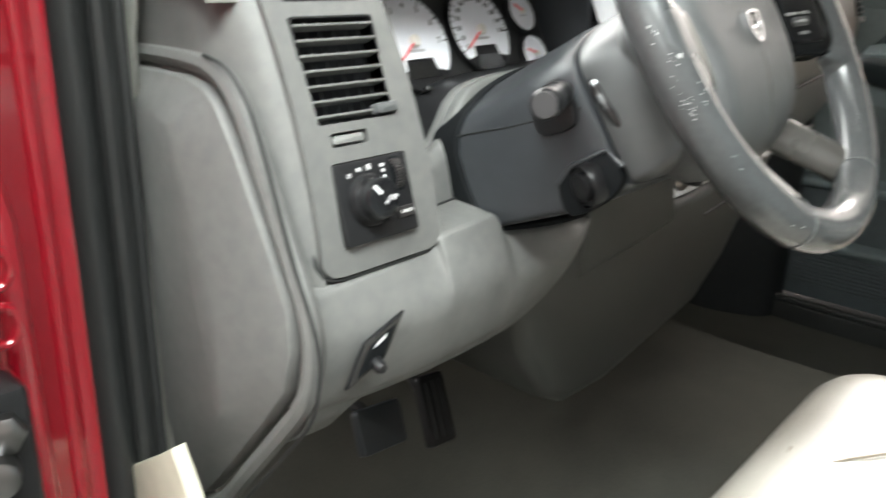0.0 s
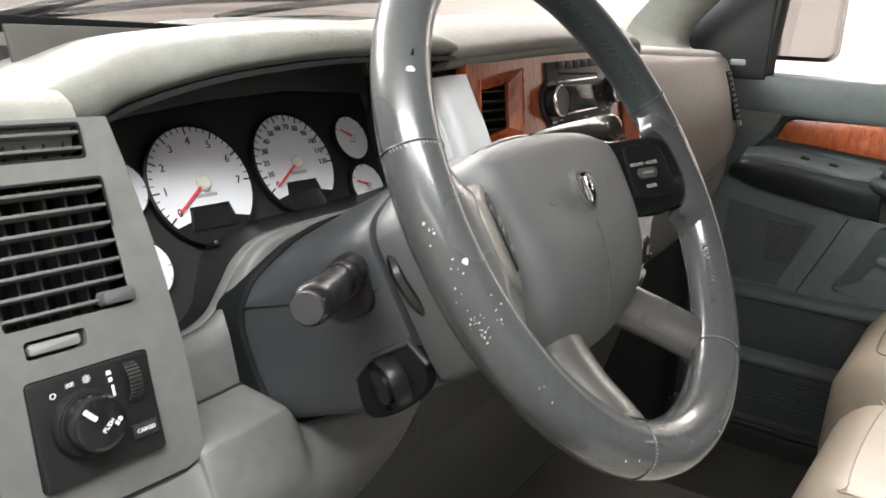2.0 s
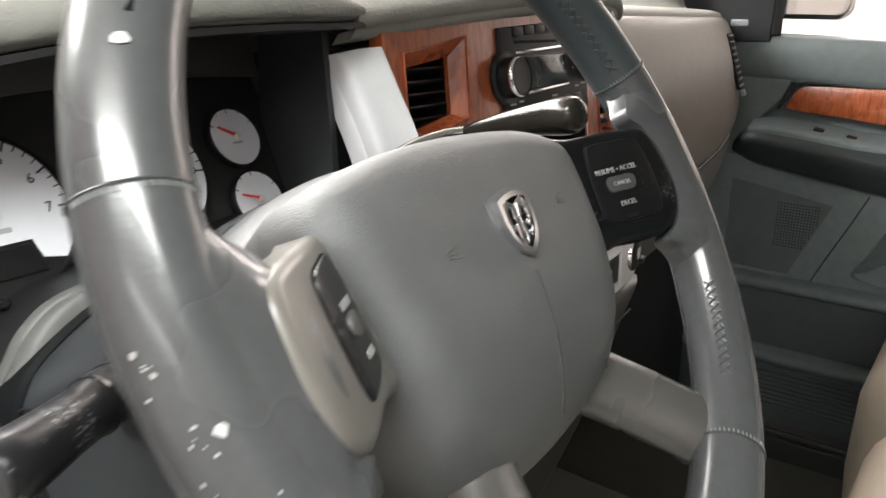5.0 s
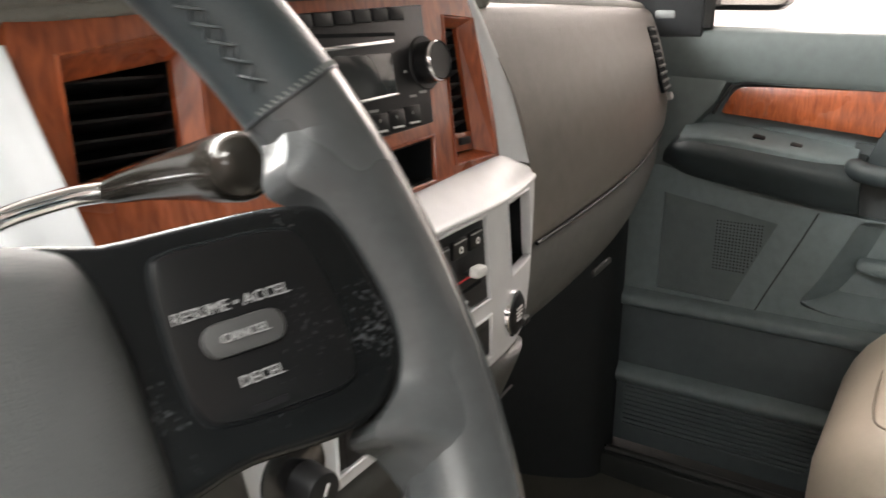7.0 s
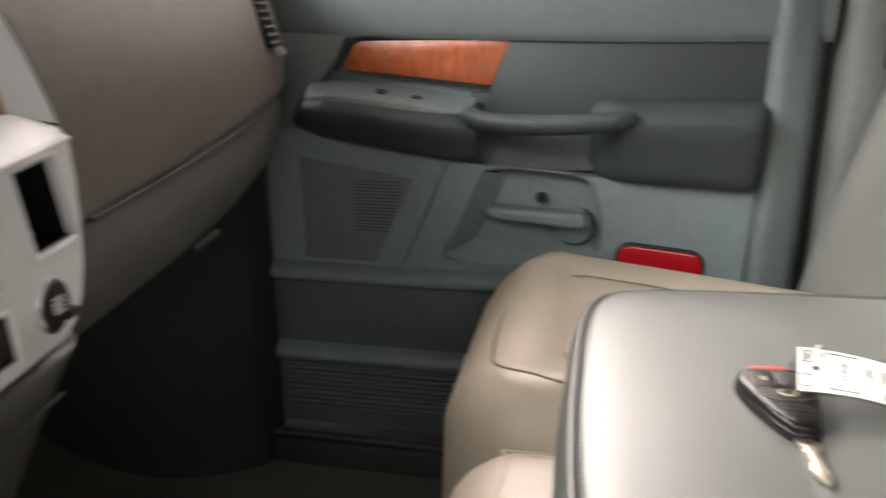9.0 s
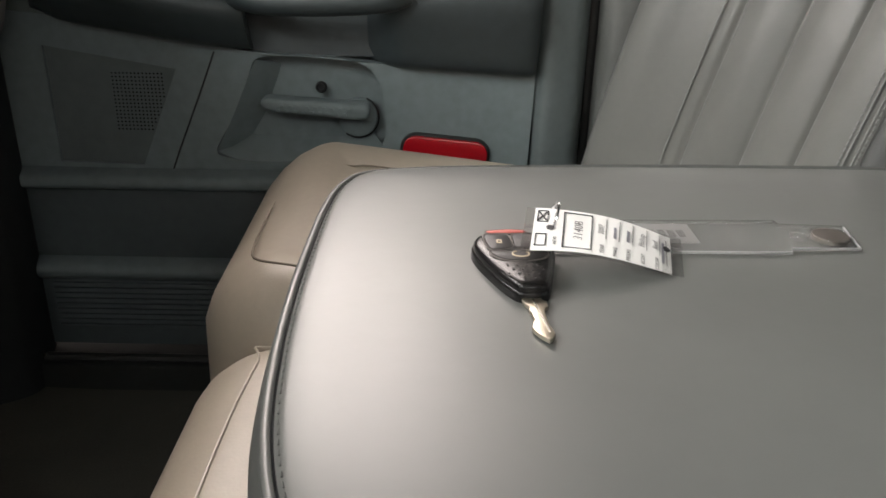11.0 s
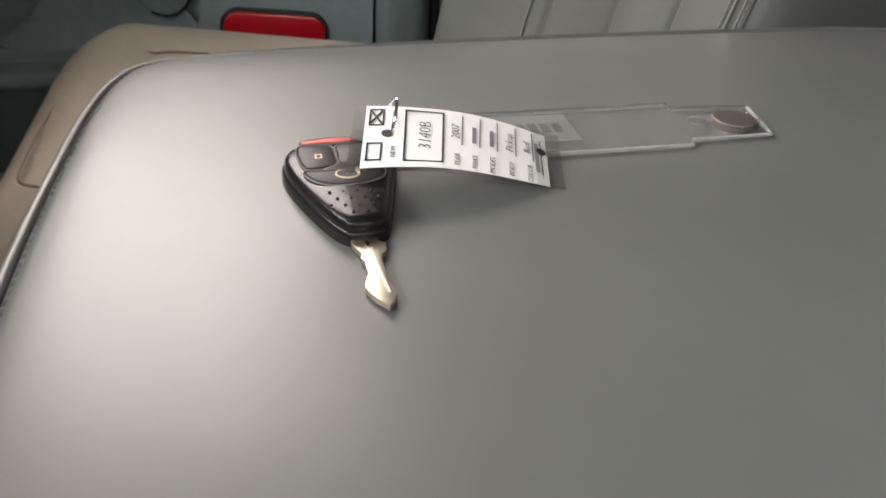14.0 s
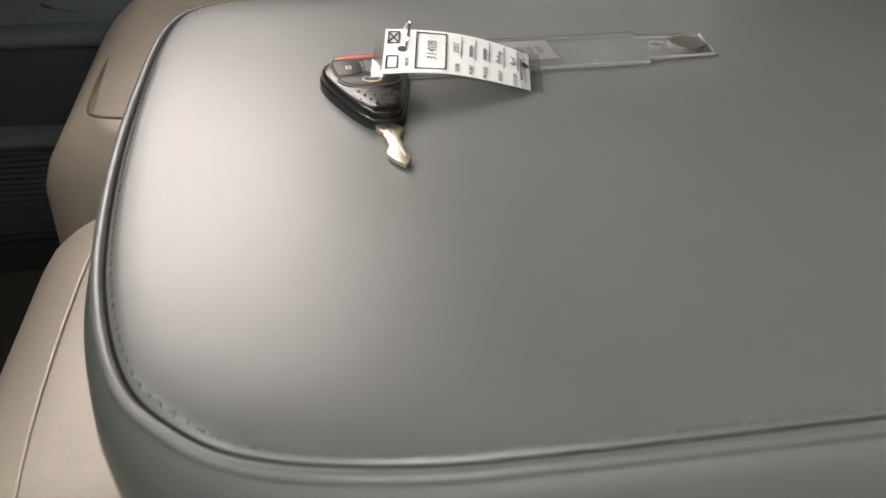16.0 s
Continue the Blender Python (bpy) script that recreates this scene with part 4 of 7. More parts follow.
# gear lever behind the wheel
lever = thing("gear_lever", (-0.33, -0.125, 0.700), "bronze-black column gear lever behind the steering wheel", "gear lever")
gl = spline([(-0.320, -0.115, 0.684), (-0.300, -0.125, 0.7020), (-0.284, -0.136, 0.7130), (-0.262, -0.144, 0.7180), (-0.250, -0.1530, 0.7195)], 20)
part("arm", tube(gl, 0.0042, 12), CHROME, lever)
gk = spline([(-0.2515, -0.1515, 0.7190), (-0.2490, -0.170, 0.7245), (-0.2490, -0.188, 0.7290), (-0.2520, -0.208, 0.7335), (-0.2565, -0.2270, 0.7375), (-0.2590, -0.2380, 0.7395)], 26)
part("knob", tube(gk, [0.0040 + 0.0072 * min(1.0, k / 18) ** 0.8 for k in range(22)] + [0.0108, 0.0098, 0.0078, 0.0040], 18), material("lever_bronze", (0.030, 0.026, 0.022), 0.16, metal=0.3), lever)

# ---- instrument cluster ----
cluster = thing("instrument_cluster", (-0.43, 0.0, 0.6), "instrument cluster with white dials and red needles in black surround", "instrument cluster")
GL = basis((-0.4835, 0.0036, 0.682), (1, 0.02, 0.01), (0, 0.46, 0.888))
part("surround", plate([(-0.122, -0.10), (0.228, -0.10), (0.228, 0.125), (-0.122, 0.125)], GL @ pose(0, 0, -0.010), 0.004), SURROUND, cluster, "matt black dial surround")
# paler plate over the surround: its lit upper part, put into the colour
part("lit_back_wall", plate([(-0.120, 0.040), (-0.060, 0.056), (0.02, 0.066), (0.12, 0.072), (0.226, 0.066), (0.226, 0.124), (-0.120, 0.124)], GL @ pose(0, 0, -0.006, 8, 0, 0), 0.003, 0.001), material("lit_back_wall", (0.062, 0.059, 0.055), 0.5, bump=0.2), cluster, "back wall above the dials, painted lighter where light falls")


def dial(cx, cy, r, notch, marks, needle, numbers, name, pivot=0.0):
    m = GL @ pose(cx, cy, 0)
    g = part(name, lathe([(r * 1.045, -0.004), (r * 1.045, 0.001), (r * 1.0, 0.0018), (r * 0.985, 0.0)], m, 48), BLACK, cluster)
    face = [(r * 0.985 * math.cos(radians(a)), r * 0.985 * math.sin(radians(a))) for a in range(-42, 223, 6)] if notch else ring(r * 0.985, 40)
    if notch:
        face += [(-r * 0.46, -r * 0.60), (-r * 0.40, -r * 0.36), (r * 0.40, -r * 0.36), (r * 0.46, -r * 0.60)]
    part("face", plate(face, m, 0.0008), GAUGE, g, "white dial face")
    bm = bmesh.new()
    for a, major in marks:
        c, s = math.cos(radians(a)), math.sin(radians(a))
        mm = m @ pose(c * r * (0.92 if major else 0.945), s * r * (0.92 if major else 0.945), 0.0008, 0, 0, a)
        plate(rrect(r * (0.13 if major else 0.07), r * (0.026 if major else 0.016), 0.0001, 1), mm, 0.0004, bm=bm)
    tagged(part("scale", bm, INK, g), kind="stuff")
    for a, txt in numbers:
        lettering(txt, m @ pose(r * 0.74 * math.cos(radians(a)), r * 0.74 * math.sin(radians(a)), 0.001), r * 0.185 if len(txt) < 2 else r * 0.155, INK, g, "numeral")
    at = m @ pose(pivot * r * 0.62, pivot * r * 0.45, 0)
    part("needle", plate([(-0.0014, -0.0012), (-0.0014, 0.0012), (r * (0.78 + 0.4 * pivot), 0.0007), (r * (0.78 + 0.4 * pivot), -0.0007)], at @ pose(0, 0, 0.003, 0, 0, needle), 0.0008, 0.0002), NEEDLE, g, "red needle")
    part("needle_cap", lathe([(r * 0.13, 0.001), (r * 0.13, 0.0035), (r * 0.10, 0.0048)], at, 24), material("needle_cap", (0.75, 0.72, 0.66), 0.5) if "needle_cap" not in bpy.data.materials else bpy.data.materials["needle_cap"], g)
    part("legend", plate(rrect(r * 0.42, r * 0.06, 0.0002, 1, 0, -r * 0.2), m @ pose(0, 0, 0.0008), 0.0004), material("legend", (0.45, 0.45, 0.47), 0.5) if "legend" not in bpy.data.materials else bpy.data.materials["legend"], g)
    return g


tm = [(215 - 31.0 * k / 4, k % 4 == 0) for k in range(29)]
dial(0.0, 0.0, 0.0475, True, tm, 214, [(215 - 31.0 * k, str(k)) for k in range(8)], "tachometer")
smk = [(211 - 17.9 * k / 2, k % 2 == 0) for k in range(25)]
dial(0.1035, 0.0060, 0.0450, True, smk, 212, [(211 - 17.9 * k, str(10 * k)) for k in range(13)], "speedometer")
for cx, cy, nd, left in ((0.186, 0.0225, 150, 0), (0.186, -0.0260, 160, 0), (-0.0705, 0.0040, 200, 1), (-0.0715, -0.0560, 200, 1)):
    g = dial(cx, cy, 0.0215, False, [(150 - 30 * k, k % 2 == 0) for k in range(5)] if not left else [(60 - 30 * k, k % 2 == 0) for k in range(5)], nd, [], "small_dial", -1.0 * left)
lettering("H", GL @ pose(-0.0620, 0.0030, 0.001), 0.0072, INK, cluster, "numeral")
lettering("F", GL @ pose(-0.0630, -0.0540, 0.001), 0.0072, INK, cluster, "numeral")
for cx in (0.0, 0.104):
    part("display", plate([(-0.022, -0.034), (0.022, -0.034), (0.017, -0.018), (-0.017, -0.018)], GL @ pose(cx, -0.002, -0.003), 0.004), GLOSS, cluster, "dark display window")
part("reset_peg", lathe([(0.003, 0), (0.003, 0.012), (0.002, 0.013)], GL @ pose(-0.012, -0.049, -0.002), 12), GLOSS, cluster)

# ---- driver's bezel: vents, light switch ----
def vent(name, cx, cy, w, h, slats, vanes, parent, m, lean=8, depth=0.03, slat_mat=None):
    v = part(name, pierced(rrect(w + 0.003, h + 0.003, 0.002, 2, cx, cy), [rrect(w, h, 0.002, 2, cx, cy)], m @ pose(0, 0, -depth), depth), BLACK, parent)
    part("backing", plate(rrect(w + 0.003, h + 0.003, 0.001, 1, cx, cy), m @ pose(0, 0, -depth - 0.003), 0.002), DARK, v)
    for k in range(slats):
        y = cy - h / 2 + h * (k + 0.5) / slats
        part("slat", plate(rrect(w, 0.011, 0.001, 2), m @ pose(cx, y, -0.005, 90 - lean, 0, 0) @ pose(0, 0, -0.0008), 0.0018, 0.0006), slat_mat or DASH, v)
    for k in range(vanes):
        x = cx - w / 2 + w * (k + 0.5) / vanes
        part("vane", plate(rrect(0.012, h, 0.0008, 1), m @ pose(x, cy, -0.0155, 0, 90, 0) @ pose(0, 0, -0.0006), 0.0014), SHROUD, v)
    return v


BV = BEZ @ pose(0, 0, 0.013)
vent("air_vent", -0.002, 0.143, 0.0735, 0.074, 7, 6, dash, BV)
vent("defroster_vent", -0.003, 0.2035, 0.068, 0.018, 2, 6, dash, BEZ @ pose(0, 0, 0.009), 2, 0.02)
part("vent_tab", plate(rrect(0.020, 0.008, 0.002, 3, 0.026, 0.112), BV @ pose(0, 0, -0.002), 0.009, 0.002), material("vent_tab", (0.08, 0.083, 0.085), 0.45), dash)
part("thumb_slide", plate(rrect(0.029, 0.0065, 0.002, 3, -0.014, 0.0945), BEZ @ pose(0, 0, 0.006), 0.009, 0.002), material("slide_grey", (0.20, 0.20, 0.195), 0.4), dash)
part("slide_pocket", plate(rrect(0.036, 0.012, 0.001, 1, -0.014, 0.0945), BEZ @ pose(0, 0, 0.001), 0.004), DARK, dash)

lights = thing("headlight_switch", BEZ @ Vector((0, 0.05, 0.006)), "black headlight switch panel with round knob and dimmer wheel", "switch")
HM = BEZ @ pose(0, 0.0487, 0.0135, 2, 0, 0) @ pose(0, -0.0487, 0)
part("faceplate", plate(rrect(0.0712, 0.0592, 0.003, 4, 0, 0.0487), HM @ pose(0, 0, -0.004), 0.005, 0.0015), BLACK, lights, "black plastic faceplate")
KC = HM @ pose(-0.0085, 0.0490, 0.001)
part("knob_collar", lathe([(0.0190, 0.0), (0.0190, 0.003), (0.0176, 0.006), (0.0162, 0.006)], KC, 36), BLACK, lights)
kn = part("knob", lathe([(0.0158, 0.0), (0.0152, 0.011), (0.0142, 0.0136), (0.0118, 0.0146)], KC @ pose(0, 0, 0.003), 36), GLOSS, lights, "glossy black rotary knob")
part("knob_ring", lathe([(0.0166, 0.0), (0.0170, 0.0012), (0.0164, 0.0022)], KC @ pose(0, 0, 0.0055), 36), SATIN, kn)
part("pointer", plate(rrect(0.0026, 0.0085, 0.0005, 2, 0.000, 0.0085), KC @ pose(0, 0, 0.0174, 0, 0, 42), 0.0006), PRINT, kn)
lettering("PUSH", KC @ pose(0.0030, -0.0020, 0.0177, 0, 0, 38), 0.0036, PRINT, kn)
bm = bmesh.new()
for k in range(3):
    plate(rrect(0.0020, 0.0005, 0.0001, 1, 0.0050, -0.0055 - 0.0009 * k), KC @ pose(0, 0, 0.0177, 0, 0, 38), 0.0004, bm=bm)
plate(rrect(0.0020, 0.0026, 0.0009, 3, 0.0076, -0.0064), KC @ pose(0, 0, 0.0177, 0, 0, 38), 0.0004, bm=bm)
part("symbol", bm, PRINT, kn)
for k, (x, y) in enumerate(((-0.0225, 0.0685), (-0.0125, 0.0715), (-0.0030, 0.0720))):
    bm = bmesh.new()
    tube([HM @ pose(x, y, 0.0012) @ Vector(((0.0014 if k == 0 else 0.0009) * math.cos(w), (0.0014 if k == 0 else 0.0009) * math.sin(w), 0)) for w in [2 * math.pi * q / 16 for q in range(16)]], 0.00025, 5, True, bm)
    for a in ((), (-30, 0, 30, 150, 180, 210), range(0, 360, 45))[k]:
        plate(rrect(0.0011, 0.0004, 0.0001, 1, 0.0019, 0), HM @ pose(x, y, 0.001, 0, 0, a), 0.0004, bm=bm)
    part("symbol", bm, PRINT, lights)
part("dimmer_well", plate(rrect(0.0105, 0.026, 0.002, 3, 0.0225, 0.0632), HM @ pose(0, 0, -0.003), 0.0045), DARK, lights)
bm = bmesh.new()
for k in range(13):
    a = radians(-62 + 124 * k / 12)
    plate(rrect(0.008, 0.0017, 0.0003, 1), HM @ pose(0.0225, 0.0632 + 0.0118 * math.sin(a), -0.004 + 0.0095 * math.cos(a), -math.degrees(a), 0, 0), 0.0012, 0.0003, bm=bm)
tagged(part("dimmer_wheel", bm, FOBGREY, lights), "ribbed black dimmer wheel", kind="stuff")
bm = bmesh.new()
for x, y, w in ((0.0100, 0.0715, 0.0026), (0.0103, 0.0675, 0.0022), (0.0108, 0.0612, 0.0014)):
    plate(rrect(w, 0.0024 if w > 0.002 else 0.0062, 0.0002, 1, x, y), HM @ pose(0, 0, 0.001), 0.0004, bm=bm)
part("symbol", bm, PRINT, lights)
cg = part("cargo_button", plate(rrect(0.0160, 0.0080, 0.001, 3, 0.0235, 0.0345), HM @ pose(0, 0, 0.0005), 0.003, 0.0008), FOBGREY, lights)
lettering("CARGO", HM @ pose(0.0235, 0.0345, 0.0036), 0.0033, PRINT, cg)
# hood or brake release on the knee panel
rel = thing("release_lever", (-0.655, -0.15, 0.48), "black release lever in a slanted recess of the knee panel", "lever")
RM = basis((-0.682, -0.1525, 0.487), (1, -0.03, 0.10), (0.0, -0.08, 1))
part("surround", plate([(-0.029, -0.021), (0.0075, -0.0105), (0.028, 0.0215), (-0.0107, 0.0105)], RM, 0.0030, 0.0012), GLOSS, rel)
part("pocket", plate([(-0.020, -0.0150), (0.005, -0.0075), (0.019, 0.0145), (-0.007, 0.0070)], RM @ pose(0, 0, 0.0026), 0.0008), DARK, rel)
part("paddle", tube([RM @ Vector((-0.002, -0.009, 0.002)), RM @ Vector((-0.003, -0.010, 0.010)), RM @ Vector((-0.003, -0.010, 0.013))], [0.0052, 0.0052, 0.0036], 16), SATIN, rel, "round black release knob")
part("mark", plate([(-0.003, 0.004), (0.002, 0.008), (0.009, 0.011), (0.008, 0.0085), (0.003, 0.006)], RM @ pose(0, 0, 0.0036), 0.0005), PRINT, rel)

# ---- centre stack ----
STK = basis((0, -0.118, 0.49), (1, 0, 0), (0, 0.172, 0.985))
stack = thing("centre_stack", (0, -0.05, 0.49), "centre stack of burl wood and silver panels", "centre console")


def stk(x, v, w=0.0):
    return STK @ Vector((x, v, w))


wood_out = [(-0.228, 0.150), (-0.10, 0.158), (0.168, 0.178), (0.168, 0.215), (0.164, 0.25), (0.146, 0.318), (-0.234, 0.308), (-0.2350, 0.285), (-0.2330, 0.222)]
radio_hole = [(-0.0855, 0.2095), (0.0720, 0.2188), (0.0775, 0.3045), (-0.0855, 0.2960)]
cubby = [(-0.084, 0.1680), (0.0665, 0.1770), (0.072, 0.2080), (-0.083, 0.1985)]
lv = [(-0.2125, 0.2195), (-0.1455, 0.2300), (-0.1420, 0.2755), (-0.2085, 0.2675)]
rv = [(0.1040, 0.1850), (0.1520, 0.1880), (0.1500, 0.2890), (0.1130, 0.2920)]
lv_out = [(-0.2165, 0.2145), (-0.1385, 0.2260), (-0.1325, 0.2885), (-0.2125, 0.2775)]
rv_out = [(0.1005, 0.1840), (0.1610, 0.1840), (0.1500, 0.2940), (0.1085, 0.2960)]
rv = [(0.1065, 0.1890), (0.1480, 0.1900), (0.1450, 0.2890), (0.1130, 0.2910)]
part("wood_panel", pierced(wood_out, [radio_hole, cubby, lv_out, rv_out], STK @ pose(0, 0, -0.012), 0.012), WOOD, stack, "glossy reddish burl wood fascia")
for poly, dep, nm in ((cubby, 0.09, "cubby"), (lv, 0.04, "vent_well"), (rv, 0.04, "vent_well")):
    outer = offset(ccw(poly), -0.002)
    w = part(nm, pierced(outer, [poly], STK @ pose(0, 0, -0.0165 - dep), dep), DARK, stack) if nm != "cubby" else part(nm, pierced(offset(ccw(poly), 0.0001), [offset(ccw(poly), 0.0014)], STK @ pose(0, 0, -0.012 - dep), dep + 0.0110), DARK, stack)
    part("backing", plate(outer, STK @ pose(0, 0, (-0.014 if nm == "cubby" else -0.0185) - dep), 0.002), DARK, w)
# wood bevel round the vents
for inner, outer in ((lv, lv_out), (rv, rv_out)):
    bm = bmesh.new()
    front = [bm.verts.new(stk(x, v, 0.0)) for x, v in outer]
    mid = [bm.verts.new(stk(x, v, -0.012)) for x, v in inner]
    back = [bm.verts.new(stk(x, v, -0.016)) for x, v in inner]
    rim = [bm.verts.new(stk(x, v, -0.014)) for x, v in outer]
    for p, q in ((front, mid), (mid, back), (back, rim), (rim, front)):
        for i in range(4):
            bm.faces.new((p[i], p[(i + 1) % 4], q[(i + 1) % 4], q[i]))
    part("vent_bevel", bm, WOOD, stack, sharp=20)
for poly in (lv_out, rv_out, cubby):
    o = [stk(x, v, 0.0005) for x, v in offset(ccw(poly), -0.0012)]
    part("opening_rim", tube(o, 0.0013, 6, True), WOOD, stack)


def louvre(x0, x1, v0, v1, n, mat):
    for k in range(n):
        v = v0 + (v1 - v0) * (k + 0.5) / n
        part("slat", plate(rrect(x1 - x0, 0.012, 0.001, 2), STK @ pose((x0 + x1) / 2, v, -0.022, 68, 0, 0), 0.0016, 0.0005), mat, stack)


louvre(-0.2115, -0.1440, 0.2235, 0.2715, 5, BLACK)
louvre(0.1085, 0.1470, 0.2080, 0.290, 8, material("vent_slat", (0.05, 0.055, 0.055), 0.3))
part("vent_slide", plate(rrect(0.036, 0.015, 0.001, 2, 0.126, 0.1985), STK @ pose(0, 0, -0.016), 0.006, 0.001), WOOD, stack)
part("vent_slide_grip", plate(rrect(0.015, 0.006, 0.001, 2, 0.130, 0.1990), STK @ pose(0, 0, -0.010), 0.003, 0.001), BLACK, stack)

# silver frame: an upright panel that bends back towards its ends
def low_w(x, v):
    return 0.0015 + 0.185 * min(v, 0.165) - 1.5 * max(0.0, abs(x) - 0.09) ** 2


def low(x, v, h=0.0):
    """A frame on the silver panel's face, h above it."""
    slope = -3.0 * max(0.0, abs(x) - 0.09) * (1 if x > 0 else -1)
    r = STK.to_3x3()
    return basis(stk(x, v, low_w(x, v)), r @ Vector((1, 0, slope)), r @ Vector((0, 1, 0.185))) @ pose(0, 0, h)


def bent_panel(outer, holes, thick):
    """A pierced panel cut into upright strips and bent over the panel's face."""
    bm = pierced(outer, holes, Matrix.Identity(4), thick)
    for cut in (-0.17, -0.15, -0.13, -0.11, -0.09, 0.09, 0.105, 0.12, 0.135, 0.15, 0.165, 0.18, 0.195, 0.21):
        bmesh.ops.bisect_plane(bm, geom=bm.verts[:] + bm.edges[:] + bm.faces[:], plane_co=(cut, 0, 0), plane_no=(1, 0, 0))
    for v in bm.verts:
        v.co = stk(v.co.x, v.co.y, low_w(v.co.x, v.co.y) + v.co.z - thick)
    return bm


silver_out = [(-0.200, 0.145), (-0.188, 0.09), (-0.172, 0.02), (-0.155, -0.002), (-0.06, 0.0045), (0.02, 0.0090), (0.10, 0.0150), (0.130, 0.0170), (0.160, 0.0180), (0.182, 0.0240), (0.199, 0.038), (0.211, 0.062), (0.218, 0.095), (0.219, 0.125), (0.2145, 0.1560), (0.10, 0.1500), (0.0, 0.1465), (-0.10, 0.1405)]
hvac_hole = [(-0.090, 0.0625), (0.0975, 0.0757), (0.0860, 0.1435), (-0.092, 0.1325)]
pocket_hole = [(0.1410, 0.0830), (0.2020, 0.0860), (0.1800, 0.1480), (0.1255, 0.1470)]
switch_hole = [(-0.088, 0.0125), (0.1040, 0.0250), (0.1010, 0.0590), (-0.090, 0.0455)]
silver = part("silver_panel", bent_panel(silver_out, [hvac_hole, pocket_hole, switch_hole], 0.016), SILVER, stack, "satin silver lower fascia")
ledge_prof = []
for x, v0, v1 in ((-0.236, 0.156, 0.1400), (-0.17, 0.158, 0.1400), (-0.12, 0.160, 0.1402), (-0.06, 0.1640, 0.1435), (0.0, 0.1685, 0.1462), (0.066, 0.1735, 0.1485), (0.10, 0.1765, 0.1500), (0.14, 0.1795, 0.1525), (0.168, 0.1810, 0.1545), (0.190, 0.1745, 0.1560), (0.2140, 0.1665, 0.1570)):
    w1 = low_w(x, v1)
    ledge_prof.append([stk(x, v0 + 0.002, -0.014), stk(x, v0, -0.001), stk(x, v0 - 0.0015, 0.003), stk(x, v0 * 0.4 + v1 * 0.6 + 0.002, w1 * 0.62), stk(x, v1 + 0.0025, w1 - 0.0025), stk(x, v1, w1 + 0.0012), stk(x, v1 - 0.0030, w1 + 0.0008), stk(x, v1 - 0.0035, w1 - 0.004)])
part("ledge", loft(ledge_prof, STK.to_3x3() @ Vector((0, -0.005, -0.004)), 44, 26), SILVER, stack, "curved silver ledge under the wood")
part("side_strip", loft([[stk(0.166, 0.181, -0.003), stk(0.182, 0.1760, -0.002), stk(0.200, 0.1710, 0.003), stk(0.2125, 0.1670, 0.0055)], [stk(0.167, 0.215, -0.003), stk(0.180, 0.214, -0.002), stk(0.194, 0.212, 0.003), stk(0.2045, 0.210, 0.005)],
                         [stk(0.164, 0.25, -0.003), stk(0.172, 0.25, -0.001), stk(0.182, 0.249, 0.003), stk(0.1895, 0.248, 0.004)], [stk(0.145, 0.32, -0.004), stk(0.148, 0.32, -0.002), stk(0.152, 0.319, 0.0), stk(0.157, 0.317, -0.001)]], (0.004, 0.03, 0), 24, 16), SILVER, stack, "curved silver side strip")
part("side_strip", loft([[stk(-0.2652, 0.283, -0.034), stk(-0.2660, 0.282, -0.014), stk(-0.2565, 0.2835, -0.007), stk(-0.2440, 0.284, -0.0015), stk(-0.2365, 0.284, 0.0005), stk(-0.234, 0.284, -0.006)],
                         [stk(-0.2645, 0.25, -0.02), stk(-0.2650, 0.250, -0.002), stk(-0.2525, 0.251, 0.0045), stk(-0.2420, 0.252, 0.010), stk(-0.2360, 0.252, 0.0115), stk(-0.231, 0.252, -0.003)],
                         [stk(-0.2635, 0.22, -0.01), stk(-0.2640, 0.220, 0.008), stk(-0.2487, 0.221, 0.0135), stk(-0.2400, 0.222, 0.0190), stk(-0.2345, 0.222, 0.0205), stk(-0.228, 0.222, -0.002)],
                         [stk(-0.2555, 0.15, 0.002), stk(-0.2560, 0.150, 0.020), stk(-0.2380, 0.150, 0.026), stk(-0.2300, 0.150, 0.030), stk(-0.2240, 0.150, 0.031), stk(-0.218, 0.150, -0.002)]], STK.to_3x3() @ Vector((0, 0, -0.012)), 24, 26), SILVER, stack, "leaning silver strip beside the instruments")
part("strip_lining", loft([[(-0.268, -0.052, 0.66), (-0.270, -0.050, 0.72), (-0.272, -0.045, 0.785)], [(-0.262, 0.03, 0.66), (-0.262, 0.03, 0.72), (-0.262, 0.03, 0.79)]], (0.006, 0, 0), 8, 10), SHROUD, stack)
for poly in (hvac_hole, switch_hole, pocket_hole):
    line = offset(ccw(poly), -0.0014)
    dense = [(p[0] + (q[0] - p[0]) * k / 8, p[1] + (q[1] - p[1]) * k / 8) for p, q in zip(line, line[1:] + line[:1]) for k in range(8)]
    part("hole_rim", tube([low(x, v, 0.0002).translation for x, v in dense], 0.0013, 6, True), SILVER, stack)
PK = low(0.163, 0.116)
inv = PK.inverted()
pk_line = [tuple((inv @ low(x, v).translation).xy) for x, v in pocket_hole]
pk = part("pocket", pierced(offset(ccw(pk_line), -0.003), [offset(ccw(pk_line), -0.001)], PK @ pose(0, 0, -0.046), 0.038), DARK, stack)
part("backing", plate(offset(ccw(pk_line), -0.003), PK @ pose(0, 0, -0.048), 0.002), DARK, pk)

